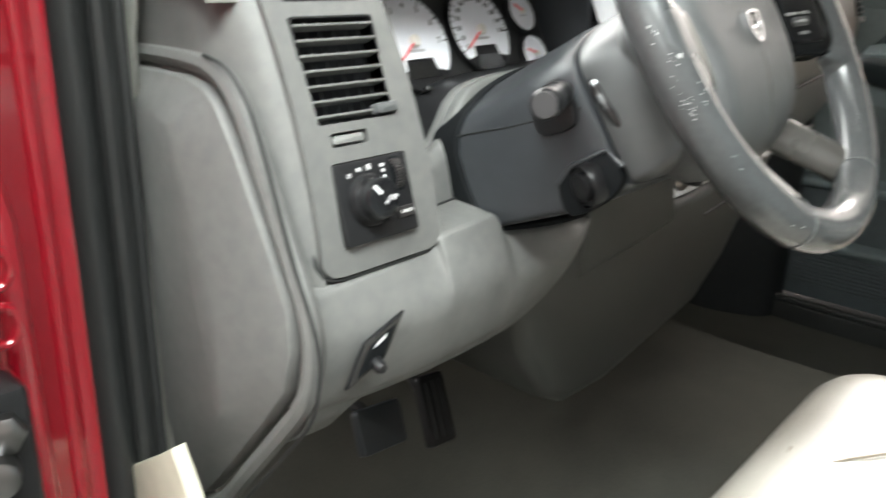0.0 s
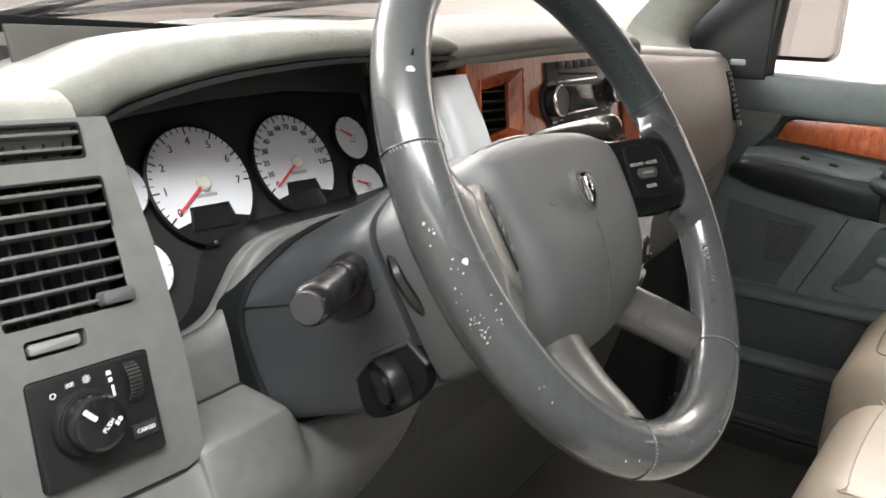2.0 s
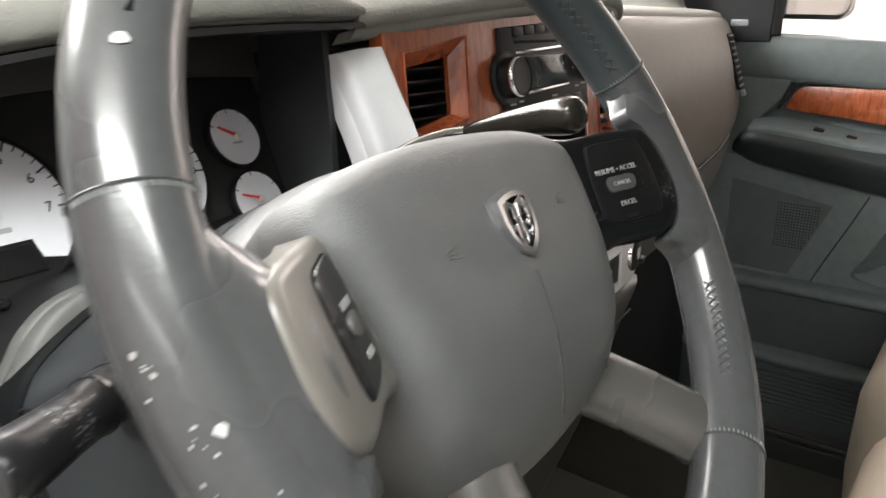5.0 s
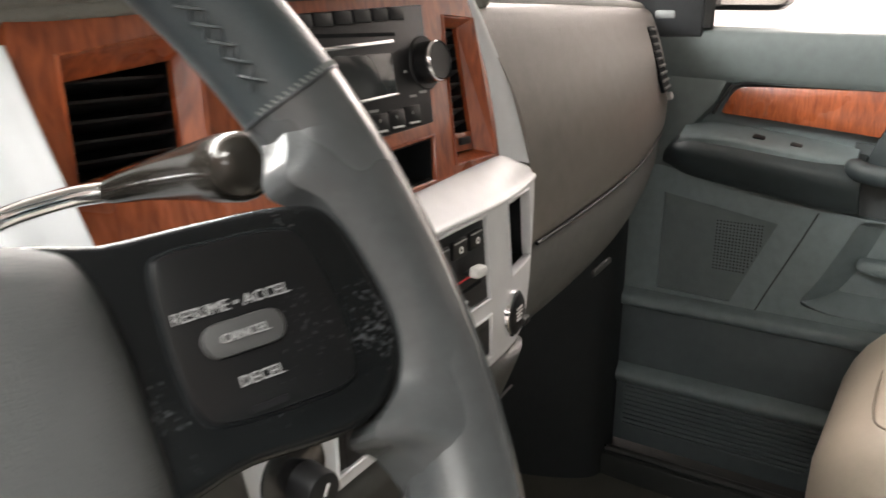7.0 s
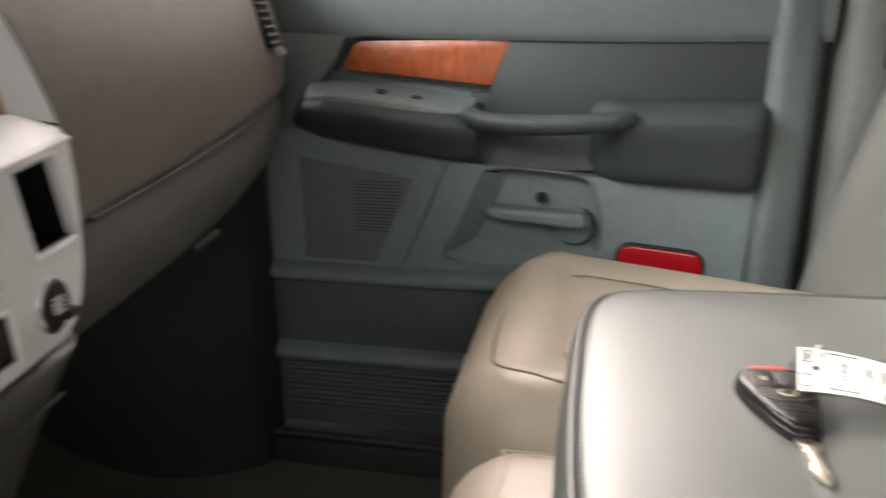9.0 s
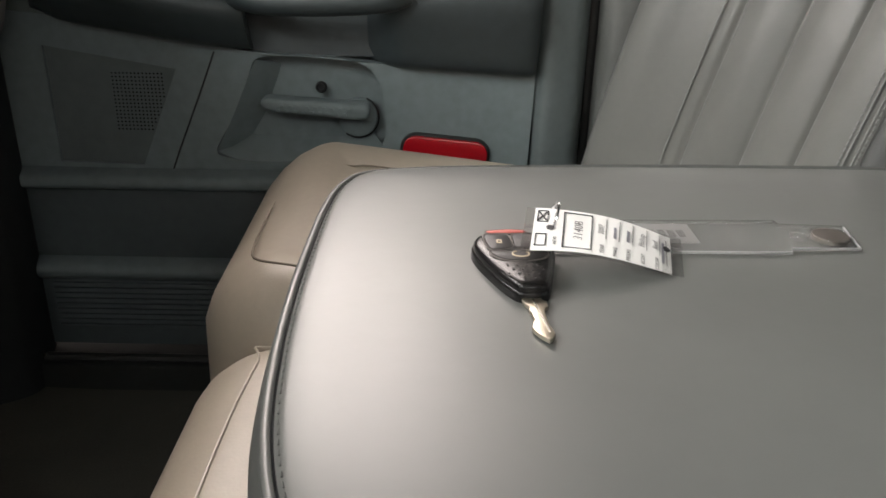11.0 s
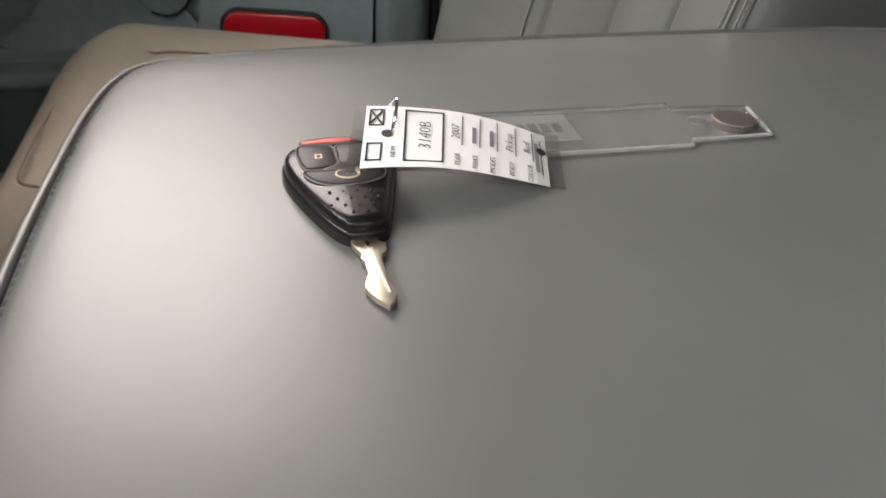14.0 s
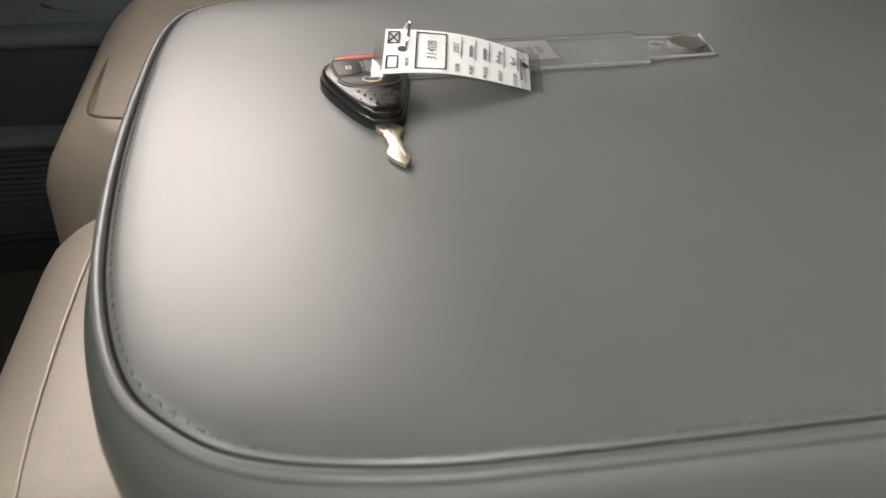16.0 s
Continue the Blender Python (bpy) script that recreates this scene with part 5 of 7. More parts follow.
# radio
dim = material("dim_print", (0.35, 0.35, 0.34), 0.6)
radio = thing("car_radio", stk(-0.011, 0.21, 0.0), "black car radio with two round knobs and display", "radio")
out = offset(ccw(radio_hole), 0.0004)
body = part("body", plate(out, STK @ pose(0, 0, -0.008), 0.012, 0.0015), BLACK, radio)
for cx, cv, r in ((-0.078, 0.2535, 0.0175), (0.070, 0.2625, 0.0150)):
    part("knob_lobe", lathe([(r * 1.35, -0.004), (r * 1.35, 0.003), (r * 1.25, 0.005)], STK @ pose(cx, cv, 0), 40), BLACK, radio)
    k = part("knob", lathe([(r, 0.004), (r, 0.014), (r * 0.96, 0.0170), (r * 0.86, 0.0185), (r * 0.84, 0.0180), (r * 0.5, 0.0176)], STK @ pose(cx, cv, 0), 40), BLACK, radio, "ribbed black knob")
    part("knob_ring", lathe([(r * 1.005, 0.0145), (r * 1.01, 0.0155), (r * 0.985, 0.0172), (r * 0.93, 0.0182), (r * 0.93, 0.0160)], STK @ pose(cx, cv, 0.0003), 40), CHROME, k, "chrome ring")
part("display", plate(rrect(0.078, 0.029, 0.001, 2, -0.009, 0.2565), STK @ pose(0, 0, 0.003), 0.0022, 0.0006), SCREEN, radio, "dark radio display")
part("trim_line", plate([(-0.048, 0.2375), (0.031, 0.2420), (0.031, 0.2440), (-0.048, 0.2400)], STK @ pose(0, 0, 0.0035), 0.0022, 0.0005), CHROME, radio)
part("trim_line", plate([(-0.062, 0.2730), (0.034, 0.2775), (0.034, 0.2800), (-0.062, 0.2755)], STK @ pose(0, 0, 0.0035), 0.0022, 0.0005), CHROME, radio)
part("disc_slot", plate(rrect(0.10, 0.0025, 0.0005, 1, -0.012, 0.2835), STK @ pose(0, 0, 0.0035), 0.0008), DARK, radio)
for k in range(6):
    x = -0.052 + 0.0195 * k
    b = part("preset_button", plate(rrect(0.0191, 0.0150, 0.0006, 2, x, 0.2205 + 0.0011 * k), STK @ pose(0, 0, 0.003), 0.0020, 0.0006), SATIN, radio)
    part("button_line", plate(rrect(0.0125, 0.0014, 0.0003, 1, x, 0.2160 + 0.0011 * k), STK @ pose(0, 0, 0.0049), 0.0005), PRINT, b)
    lettering(str(k + 1), stk(0, 0) and STK @ pose(x - 0.001, 0.2230 + 0.0011 * k, 0.0053), 0.0034, dim, b)
for x, v, w in ((-0.076, 0.2190, 0.016), (0.0565, 0.2260, 0.0)):
    if w:
        b = part("set_button", plate(rrect(w, 0.014, 0.0008, 2, x, v), STK @ pose(0, 0, 0.003), 0.0028, 0.0008), BLACK, radio)
        part("button_mark", plate(rrect(0.006, 0.005, 0.0005, 1, x, v), STK @ pose(0, 0, 0.0056), 0.0005), dim, b)
bm = bmesh.new()
for x, v, w in ((-0.074, 0.2305, 0.010), (-0.060, 0.2322, 0.008), (0.002, 0.2335, 0.010), (0.049, 0.2400, 0.008), (-0.050, 0.2540, 0.006), (0.044, 0.2575, 0.003), (0.062, 0.2420, 0.010)):
    plate(rrect(w, 0.0018, 0.0002, 1, x, v), STK @ pose(0, 0, 0.004), 0.0005, bm=bm)
tagged(part("caption", bm, dim, radio), kind="stuff")
for k in range(6):
    part("top_button", plate(rrect(0.0175, 0.0085, 0.0008, 2, -0.055 + 0.0195 * k, 0.2925 + 0.0010 * k), STK @ pose(0, 0, 0.003), 0.0024, 0.0006), BLACK, radio)

# climate controls
hv = thing("climate_control", stk(0.0, 0.06, 0.0), "black climate control panel with two knobs and white-tipped slider", "control panel")
HVP = low(0, 0)
hv_scale = math.hypot(1, 0.185)
on_low = lambda pts: [(x, v * hv_scale) for x, v in pts]
part("faceplate", plate(on_low(offset(ccw(hvac_hole), 0.0006)), HVP @ pose(0, 0, -0.0110), 0.0098, 0.001), SATIN, hv, "glossy black faceplate")
HW = -0.0012


def hvp(x, v, h=0.0, turn=0):
    """A frame on the climate panel's glossy face."""
    return HVP @ pose(x, v * hv_scale, HW + h, 0, 0, turn)


for cx, cv, r, ang in ((-0.0700, 0.0970, 0.0172, -35), (-0.0145, 0.0990, 0.0155, 20)):
    k = part("knob", lathe([(r * 1.12, 0), (r * 1.12, 0.003), (r, 0.004), (r * 0.97, 0.013), (r * 0.90, 0.0155), (r * 0.7, 0.0165)], hvp(cx, cv), 36), SATIN, hv, "black rotary knob")
    part("knob_ring", lathe([(r * 0.985, 0.0115), (r * 1.0, 0.0128), (r * 0.96, 0.0150), (r * 0.91, 0.0156), (r * 0.91, 0.0120)], hvp(cx, cv), 36), CHROME, k, "chrome ring")
    part("pointer", plate(rrect(0.0024, r * 0.75, 0.0005, 1, 0, r * 0.48), hvp(cx, cv, 0.0160, ang), 0.0008), PRINT, k)
bm = bmesh.new()
for k in range(4):
    a0, a1, w = 160 - 33 * k, 130 - 33 * k, 0.0010 + 0.0006 * k
    pts = [(0.0245 * math.cos(radians(a0 + (a1 - a0) * j / 4)), 0.0245 * math.sin(radians(a0 + (a1 - a0) * j / 4))) for j in range(5)]
    pts += [((0.0245 + w) * math.cos(radians(a1 + (a0 - a1) * j / 4)), (0.0245 + w) * math.sin(radians(a1 + (a0 - a1) * j / 4))) for j in range(5)]
    plate(pts, hvp(-0.070, 0.097), 0.0004, bm=bm)
tagged(part("fan_scale", bm, PRINT, hv), kind="stuff")
bm = bmesh.new()
for k in range(6):
    a = 215 - 27 * k
    x, v = -0.0145 + 0.0255 * math.cos(radians(a)), 0.099 + 0.0245 * math.sin(radians(a))
    for dx, dv, w, h in ((0.0006, 0.0016, 0.0016, 0.0016), (0, -0.0006, 0.0020, 0.0024), (0.0016, -0.0018, 0.0022, 0.0010), (-0.0024, 0.0002, 0.0014, 0.0010)):
        plate(rrect(w, h, 0.0002, 1, dx, dv), hvp(x, v), 0.0004, bm=bm)
for k in range(4):
    plate(rrect(0.0052, 0.0011, 0.0004, 2), hvp(-0.0585, 0.1262, 0, 45 * k), 0.0004 + 0.00004 * k, bm=bm)
plate(ring(0.0022, 10), hvp(-0.0930, 0.0860), 0.0004, bm=bm)
tagged(part("symbol", bm, PRINT, hv), kind="stuff")
part("cold_mark", plate([(0.0, -0.0006), (0.027, -0.0005), (0.027, 0.0006), (0.0, 0.0002)], hvp(0.0150, 0.0965, 0, 5), 0.0005), BLUE, hv)
part("hot_mark", plate([(0.0, -0.0008), (0.030, -0.0007), (0.030, 0.0010), (0.0, 0.0006)], hvp(0.0420, 0.0988, 0, 5), 0.0005), NEEDLE, hv)
part("slider_slot", plate(rrect(0.066, 0.0028, 0.001, 2), hvp(0.0520, 0.0905, 0, 5), 0.0004), DARK, hv)
for k in range(3):
    part("slot_line", plate(rrect(0.030 - 0.005 * k, 0.0008, 0.0002, 1), hvp(0.0350, 0.0860 - 0.0042 * k, 0, 5), 0.0004), dim, hv)
part("slider_stem", plate(rrect(0.012, 0.003, 0.001, 2), hvp(0.0650, 0.1055, 0, 5), 0.010, 0.001), SATIN, hv)
part("slider_knob", plate(rrect(0.0150, 0.0085, 0.0032, 5), hvp(0.0650, 0.1075, 0.006), 0.008, 0.003), material("slider_white", (0.8, 0.8, 0.78), 0.4), hv, "white slider tip")
for k, (x, v) in enumerate(((0.0265, 0.1245), (0.0500, 0.1270), (0.0735, 0.1290))):
    b = part("button", plate(rrect(0.0200, 0.0140, 0.001, 2), hvp(x, v, -0.001, 4), 0.0035, 0.001), SATIN, hv)
    part("button_edge", plate(rrect(0.0165, 0.0010, 0.0002, 1, 0, 0.0056), hvp(x, v, 0.0023, 4), 0.0005), dim, b)
    part("button_mark", pierced(rrect(0.0050, 0.0050, 0.0022, 4), [rrect(0.0030, 0.0030, 0.0012, 4)], hvp(x + 0.001, v - 0.001, 0.0023, 4), 0.0005), PRINT, b)
# lower switches
sw = thing("switch_panel", stk(0.0, 0.012, 0.0), "black switch bank with small white symbols under the climate controls", "switch")
part("faceplate", plate(on_low(offset(ccw(switch_hole), 0.0006)), HVP @ pose(0, 0, -0.0110), 0.0098, 0.001), SATIN, sw)
for k, (x, v) in enumerate(((-0.0590, 0.0290), (-0.0165, 0.0315), (0.0330, 0.0345), (0.0790, 0.0395))):
    b = part("rocker", plate(rrect(0.0440, 0.0265, 0.001, 2), hvp(x, v - 0.001, -0.0012, 4), 0.0018, 0.0006), SATIN, sw)
    if k in (0, 3):
        part("symbol", tube([hvp(x, v, 0.0008) @ Vector(q) for q in ((-0.0026, -0.0036, 0), (0.0002, -0.0032, 0), (0.0012, 0.0, 0), (0.0022, 0.0042, 0))], [0.0006, 0.0011, 0.0011, 0.0008], 6), PRINT, b)
    else:
        part("symbol", pierced(rrect(0.0085, 0.0062, 0.0012, 2), [rrect(0.0060, 0.0038, 0.0006, 2)], hvp(x, v, 0.0006, 4), 0.0005), PRINT, b)
        part("symbol", plate(rrect(0.0012, 0.0038, 0.0003, 1), hvp(x, v, 0.0006, 4), 0.0005), PRINT, b)
# power socket and transfer knob
soc = thing("power_socket", stk(0.147, 0.045, 0.0), "round black power socket plug with pull tab", "power socket")
SM = low(0.1470, 0.0475, 0.0) @ pose(0, 0, -0.001)
part("bezel", lathe([(0.0205, 0.0), (0.0200, 0.004), (0.0175, 0.005), (0.0165, 0.0035)], SM, 32), CHROME, soc, "chrome bezel ring")
part("cap", lathe([(0.0185, 0.0), (0.0180, 0.006), (0.015, 0.0078)], SM, 32), BLACK, soc)
part("tab", plate(rrect(0.016, 0.007, 0.002, 3, 0.012, -0.009), SM @ pose(0, 0, 0.006), 0.006, 0.002), BLACK, soc)
bm = bmesh.new()
for k in range(4):
    plate(rrect(0.016 - 0.002 * abs(k - 1), 0.0016, 0.0002, 1, -0.001, 0.0065 - 0.0034 * k), SM @ pose(0, 0, 0.0078), 0.0004, bm=bm)
tagged(part("caption", bm, PRINT, soc), kind="stuff")
tk = thing("transfer_knob", stk(-0.127, 0.030, 0.0), "round black rotary knob in the silver fascia", "knob")
TM = low(-0.127, 0.0320, -0.001)
part("well", plate(ring(0.024, 32, ry=0.027), TM, 0.0025, 0.001), GLOSS, tk)
kn = part("knob", lathe([(0.0135, 0.0), (0.013, 0.016), (0.012, 0.0185), (0.0095, 0.0195)], TM @ pose(0.006, -0.006, 0.002), 28), BLACK, tk, "black ribbed knob")
part("pointer", plate(rrect(0.0022, 0.0080, 0.0004, 1, 0, 0.002), TM @ pose(0.006, -0.006, 0.0215, 0, 0, -25), 0.0005), PRINT, kn)
# passenger side vent, speaker vent and glove latch on the dashboard
PV = basis((0.728, -0.0335, 0.724), (1, 0.21, 0), (0, 0.34, 1))
vent_line = rrect(0.074, 0.094, 0.006, 4)
pvo = part("air_vent", plate(vent_line, PV @ pose(0, 0, -0.004), 0.005, 0.001), DARK, dash, "black side vent with slats")
for k in range(9):
    part("slat", plate(rrect(0.066, 0.0036, 0.0008, 2, 0, -0.042 + 0.0105 * k), PV @ pose(0, 0, 0.0), 0.0035, 0.001), DASH, pvo)
part("vent_wheel", plate(rrect(0.030, 0.010, 0.002, 3, 0.020, -0.056), PV @ pose(0, 0, -0.003), 0.006, 0.001), material("vent_wheel", (0.3, 0.3, 0.29), 0.4), dash)
part("glove_latch", plate(rrect(0.060, 0.007, 0.003, 4), basis((0.44, -0.078, 0.496), (1, 0.05, 0.05), (0, 0.25, 1)), 0.004, 0.002), UNDER, dash)
part("panel_gap", tube([(x, yt - 0.031, zb - 0.003) for x, yt, zb in ((0.235, -0.062, 0.5785),) + GLOVE[1:]], 0.0022, 6), RUBBER, dash)
part("speaker_grille", box(-0.735, -0.66, 0.08, 0.20, 0.764, 0.771, 0.003), BLACK, dash)
for k in range(7):
    part("slat", box(-0.735, -0.66, 0.084 + 0.016 * k, 0.091 + 0.016 * k, 0.769, 0.774, 0.001), PAD, dash)

# ---- passenger door ----
door = thing("door_1", (0.9, -0.35, 0.03), "closed passenger door with blue-grey panels, wood insert and red reflector", "car door", kind="structure")


def dr(s, z, x=0.90):
    """A place on the door: s metres behind the dashboard's line, at height z."""
    return Vector((x, -s, z))


def DP(x):
    return basis((x, 0, 0), (0, -1, 0), (0, 0, 1))


part("inner_skin", plate([(-0.10, 0.03), (0.785, 0.03), (0.785, 0.75), (-0.10, 0.765)], DP(0.985), 0.045, 0.006), DOOR, door)
up = [[dr(s, 0.770 + dz, 0.960), dr(s, 0.768 + dz, 0.915), dr(s, 0.758 + dz, 0.902), dr(s, 0.735 + dz, 0.898), dr(s, 0.700 + dz, 0.900), dr(s, 0.686 + dz, 0.906)] for s, dz in ((-0.06, 0.0), (0.1, -0.004), (0.3, -0.006), (0.5, -0.008), (0.72, -0.006), (0.785, -0.006))]
part("upper_panel", loft(up, (0.012, 0, 0), 24, 24), DOORUP, door, "pale blue-grey upper door trim")
part("front_trim", plate([(-0.08, 0.49), (0.02, 0.53), (0.03, 0.60), (0.075, 0.650), (0.092, 0.690), (-0.08, 0.70)], DP(0.948), 0.045, 0.008), DOORUP, door)
part("vinyl_insert", plate([(0.295, 0.560), (0.708, 0.560), (0.7165, 0.600), (0.7185, 0.672), (0.712, 0.6845), (0.335, 0.6815)], DP(0.945), 0.0345, 0.003), DOORDK, door, "dark vinyl door insert")
wood_line = [(p.x, p.y) for p in spline([(0.342, 0.6805, 0), (0.22, 0.6790, 0), (0.125, 0.6770, 0), (0.106, 0.6735, 0), (0.095, 0.662, 0), (0.0835, 0.6385, 0), (0.087, 0.6335, 0), (0.105, 0.6315, 0), (0.200, 0.6235, 0), (0.313, 0.6130, 0)], 60)]
part("wood_insert", plate(wood_line, DP(0.945), 0.0365, 0.0015), WOOD, door, "reddish burl wood insert")
part("insert_groove", tube([dr(s, z, 0.9065) for s, z in ((0.070, 0.632), (0.095, 0.677), (0.115, 0.6835), (0.34, 0.6865), (0.70, 0.6905), (0.722, 0.684), (0.7225, 0.60))], 0.0025, 6), RUBBER, door)
# armrest with switch pod
arm = []
for s, xo, zt, zf, zb in ((-0.005, 0.905, 0.575, 0.565, 0.535), (0.018, 0.872, 0.598, 0.580, 0.532), (0.05, 0.852, 0.607, 0.585, 0.526), (0.12, 0.845, 0.605, 0.583, 0.516), (0.20, 0.845, 0.596, 0.575, 0.504), (0.27, 0.850, 0.588, 0.567, 0.495), (0.300, 0.862, 0.583, 0.563, 0.493)):
    arm.append([dr(s, zt, 0.925), dr(s, zt - 0.003, xo + 0.035), dr(s, zf, xo + 0.004), dr(s, zf - 0.018, xo), dr(s, (zf + zb) / 2 - 0.01, xo + 0.016), dr(s, zb + 0.006, xo + 0.034), dr(s, zb, 0.930)])
part("armrest", loft(arm, (0.02, 0, 0.0), 40, 36), DOORDK, door, "dark padded armrest")
pod = []
for s, xi, xo, z in ((0.030, 0.905, 0.872, 0.6005), (0.08, 0.918, 0.862, 0.6055), (0.16, 0.918, 0.858, 0.5985), (0.24, 0.918, 0.862, 0.589), (0.290, 0.905, 0.875, 0.5825)):
    pod.append([dr(s, z + 0.012, xi), dr(s, z + 0.007, (xi * 0.6 + xo * 0.4)), dr(s, z - 0.003, xo), dr(s, z - 0.012, xo - 0.004)])
part("switch_pod", loft(pod, (0, 0, -0.006), 24, 14), DOOR, door, "grey window switch panel")
for s in (0.150, 0.205):
    part("window_switch", plate(rrect(0.018, 0.012, 0.003, 3), basis(dr(s, 0.6050 - 0.15 * (s - 0.12), 0.880), (0, -1, -0.2), (1, 0, 0.35)), 0.006, 0.002), BLACK, door, "black window switch")
for s in (0.178, 0.232):
    part("switch_mark", plate(rrect(0.006, 0.004, 0.001, 2), basis(dr(s, 0.6040 - 0.15 * (s - 0.12), 0.880), (0, -1, -0.2), (1, 0, 0.35)), 0.002), PRINT, door)
rear = []
for s, xo, zt, zf, zb in ((0.465, 0.895, 0.592, 0.574, 0.480), (0.495, 0.862, 0.594, 0.576, 0.474), (0.53, 0.850, 0.594, 0.577, 0.472), (0.62, 0.850, 0.595, 0.579, 0.468), (0.69, 0.852, 0.596, 0.580, 0.464), (0.706, 0.868, 0.595, 0.578, 0.466)):
    rear.append([dr(s, zt + 0.002, 0.925), dr(s, zt, xo + 0.03), dr(s, zf, xo + 0.003), dr(s, zf - 0.02, xo), dr(s, (zf + zb) / 2, xo + 0.010), dr(s, zb + 0.008, xo + 0.03), dr(s, zb, 0.930)])
part("armrest", loft(rear, (0.02, 0, 0), 30, 36), DOORDK, door, "dark padded rear armrest")
part("pull_cup", loft([[dr(s, 0.60, 0.93), dr(s, 0.57, 0.925), dr(s, 0.52, 0.920), dr(s, 0.487, 0.915)] for s in (0.28, 0.36, 0.44, 0.52)], (0.02, 0, 0), 8, 12), DOORDK, door)
hd = spline([dr(0.288, 0.575, 0.872), dr(0.30, 0.570, 0.855), dr(0.34, 0.566, 0.842), dr(0.42, 0.567, 0.836), dr(0.49, 0.572, 0.838), dr(0.525, 0.577, 0.850)], 30)
part("pull_handle", tube(hd, [0.012, 0.014, 0.016] + [0.0175] * 22 + [0.017, 0.016, 0.015, 0.014, 0.012], 14, flat=0.85), DOORDK, door, "dark moulded pull handle")
part("handle_bracket", loft([[dr(0.50, 0.575, 0.845), dr(0.52, 0.55, 0.852), dr(0.505, 0.52, 0.870), dr(0.48, 0.49, 0.905)], [dr(0.53, 0.58, 0.848), dr(0.545, 0.55, 0.852), dr(0.53, 0.51, 0.868), dr(0.51, 0.475, 0.905)]], (0.015, 0, 0), 6, 14), DOORDK, door)
# lower panel: speaker grille, handle recess, reflector
lowp = [(-0.08, 0.300), (0.16, 0.300), (0.245, 0.300), (0.33, 0.300), (0.70, 0.300), (0.706, 0.470), (0.50, 0.478), (0.30, 0.4925), (0.15, 0.516), (0.0, 0.540), (-0.08, 0.545)]
recess = [(p.x, p.y) for p in spline([(0.238, 0.346, 0), (0.262, 0.39, 0), (0.292, 0.455, 0), (0.305, 0.482, 0), (0.34, 0.488, 0), (0.42, 0.486, 0), (0.462, 0.475, 0), (0.482, 0.45, 0), (0.490, 0.40, 0), (0.485, 0.36, 0), (0.46, 0.338, 0), (0.38, 0.334, 0), (0.31, 0.331, 0), (0.26, 0.335, 0)], 56, True)]
grille = [(0.004, 0.325), (0.128, 0.3225), (0.190, 0.466), (0.004, 0.496)]
part("lower_panel", pierced(lowp, [recess, grille], DP(0.925), 0.024), DOOR, door, "blue-grey lower door panel")
part("recess_pan", plate(offset(ccw(recess), -0.004), DP(0.9395), 0.004), DOOR, door)
slope = [[dr(x0, z0, 0.902), dr((x0 + x1) / 2, (z0 + z1) / 2, 0.918), dr(x1, z1, 0.9355)] for x0, z0, x1, z1 in ((0.238, 0.346, 0.275, 0.349), (0.262, 0.39, 0.305, 0.395), (0.292, 0.455, 0.330, 0.455), (0.305, 0.482, 0.335, 0.472))]
part("recess_slope", loft(slope, (0.004, 0, 0), 20, 8), DOOR, door)
slope = [[dr(x0, z0, 0.902), dr((x0 + x1) / 2, (z0 + z1) / 2, 0.918), dr(x1, z1, 0.9355)] for x0, z0, x1, z1 in ((0.238, 0.346, 0.262, 0.349), (0.262, 0.336, 0.28, 0.362), (0.31, 0.331, 0.32, 0.362), (0.38, 0.334, 0.38, 0.362), (0.46, 0.338, 0.45, 0.365), (0.485, 0.36, 0.465, 0.375))]
part("recess_slope", loft(slope, (0.004, 0, 0), 24, 8), DOOR, door)
sg = part("speaker_grille", plate(grille, DP(0.928), 0.020), material("grille_cloth", (0.125, 0.150, 0.152), 0.7, bump=1.0, bump_scale=600), door, "dark perforated speaker grille")
bm = bmesh.new()
for i in range(14):
    for j in range(16):
        s, z = 0.095 + 0.0055 * i, 0.375 + 0.0055 * j
        if (s - 0.128) / 0.062 < (z - 0.3225) / 0.1435 - 0.06 and z < 0.496 - 0.16 * s - 0.008:
            plate(ring(0.0014, 6, s, z), DP(0.9083), 0.0006, bm=bm)
tagged(part("perforation", bm, DARK, sg), kind="stuff")
part("panel_seam", tube([dr(0.247, 0.492, 0.9005), dr(0.225, 0.44, 0.9005), dr(0.185, 0.35, 0.9005), dr(0.165, 0.302, 0.9005)], 0.0012, 6), RUBBER, door)
lev = part("release_lever", plate([(p.x, p.y) for p in spline([(0.311, 0.414, 0), (0.314, 0.4275, 0), (0.35, 0.4265, 0), (0.42, 0.4235, 0), (0.462, 0.4210, 0), (0.466, 0.405, 0), (0.45, 0.3985, 0), (0.39, 0.4035, 0), (0.33, 0.4075, 0)], 48, True)], DP(0.920), 0.030, 0.006, steps=3), DOOR, door, "blue-grey door release lever with ribbed grip")
part("boss_gap", tube([DP(0.9235) @ Vector((0.447 + 0.0312 * math.cos(radians(a)), 0.396 + 0.0312 * math.sin(radians(a)), 0)) for a in range(-125, 66, 10)], 0.0014, 6), RUBBER, door)
part("lever_boss", lathe([(0.030, 0.0), (0.029, 0.006), (0.025, 0.009)], DP(0.926) @ pose(0.447, 0.396, 0), 32), DOOR, door)
bm = bmesh.new()
for k in range(9):
    for j in range(2):
        plate(rrect(0.006, 0.004, 0.001, 2, 0.335 + 0.012 * k + 0.006 * j, 0.4115 + 0.0065 * j - 0.0005 * k), DP(0.890), 0.0012, 0.0005, bm=bm)
tagged(part("lever_ribs", bm, DOOR, lev), kind="stuff")
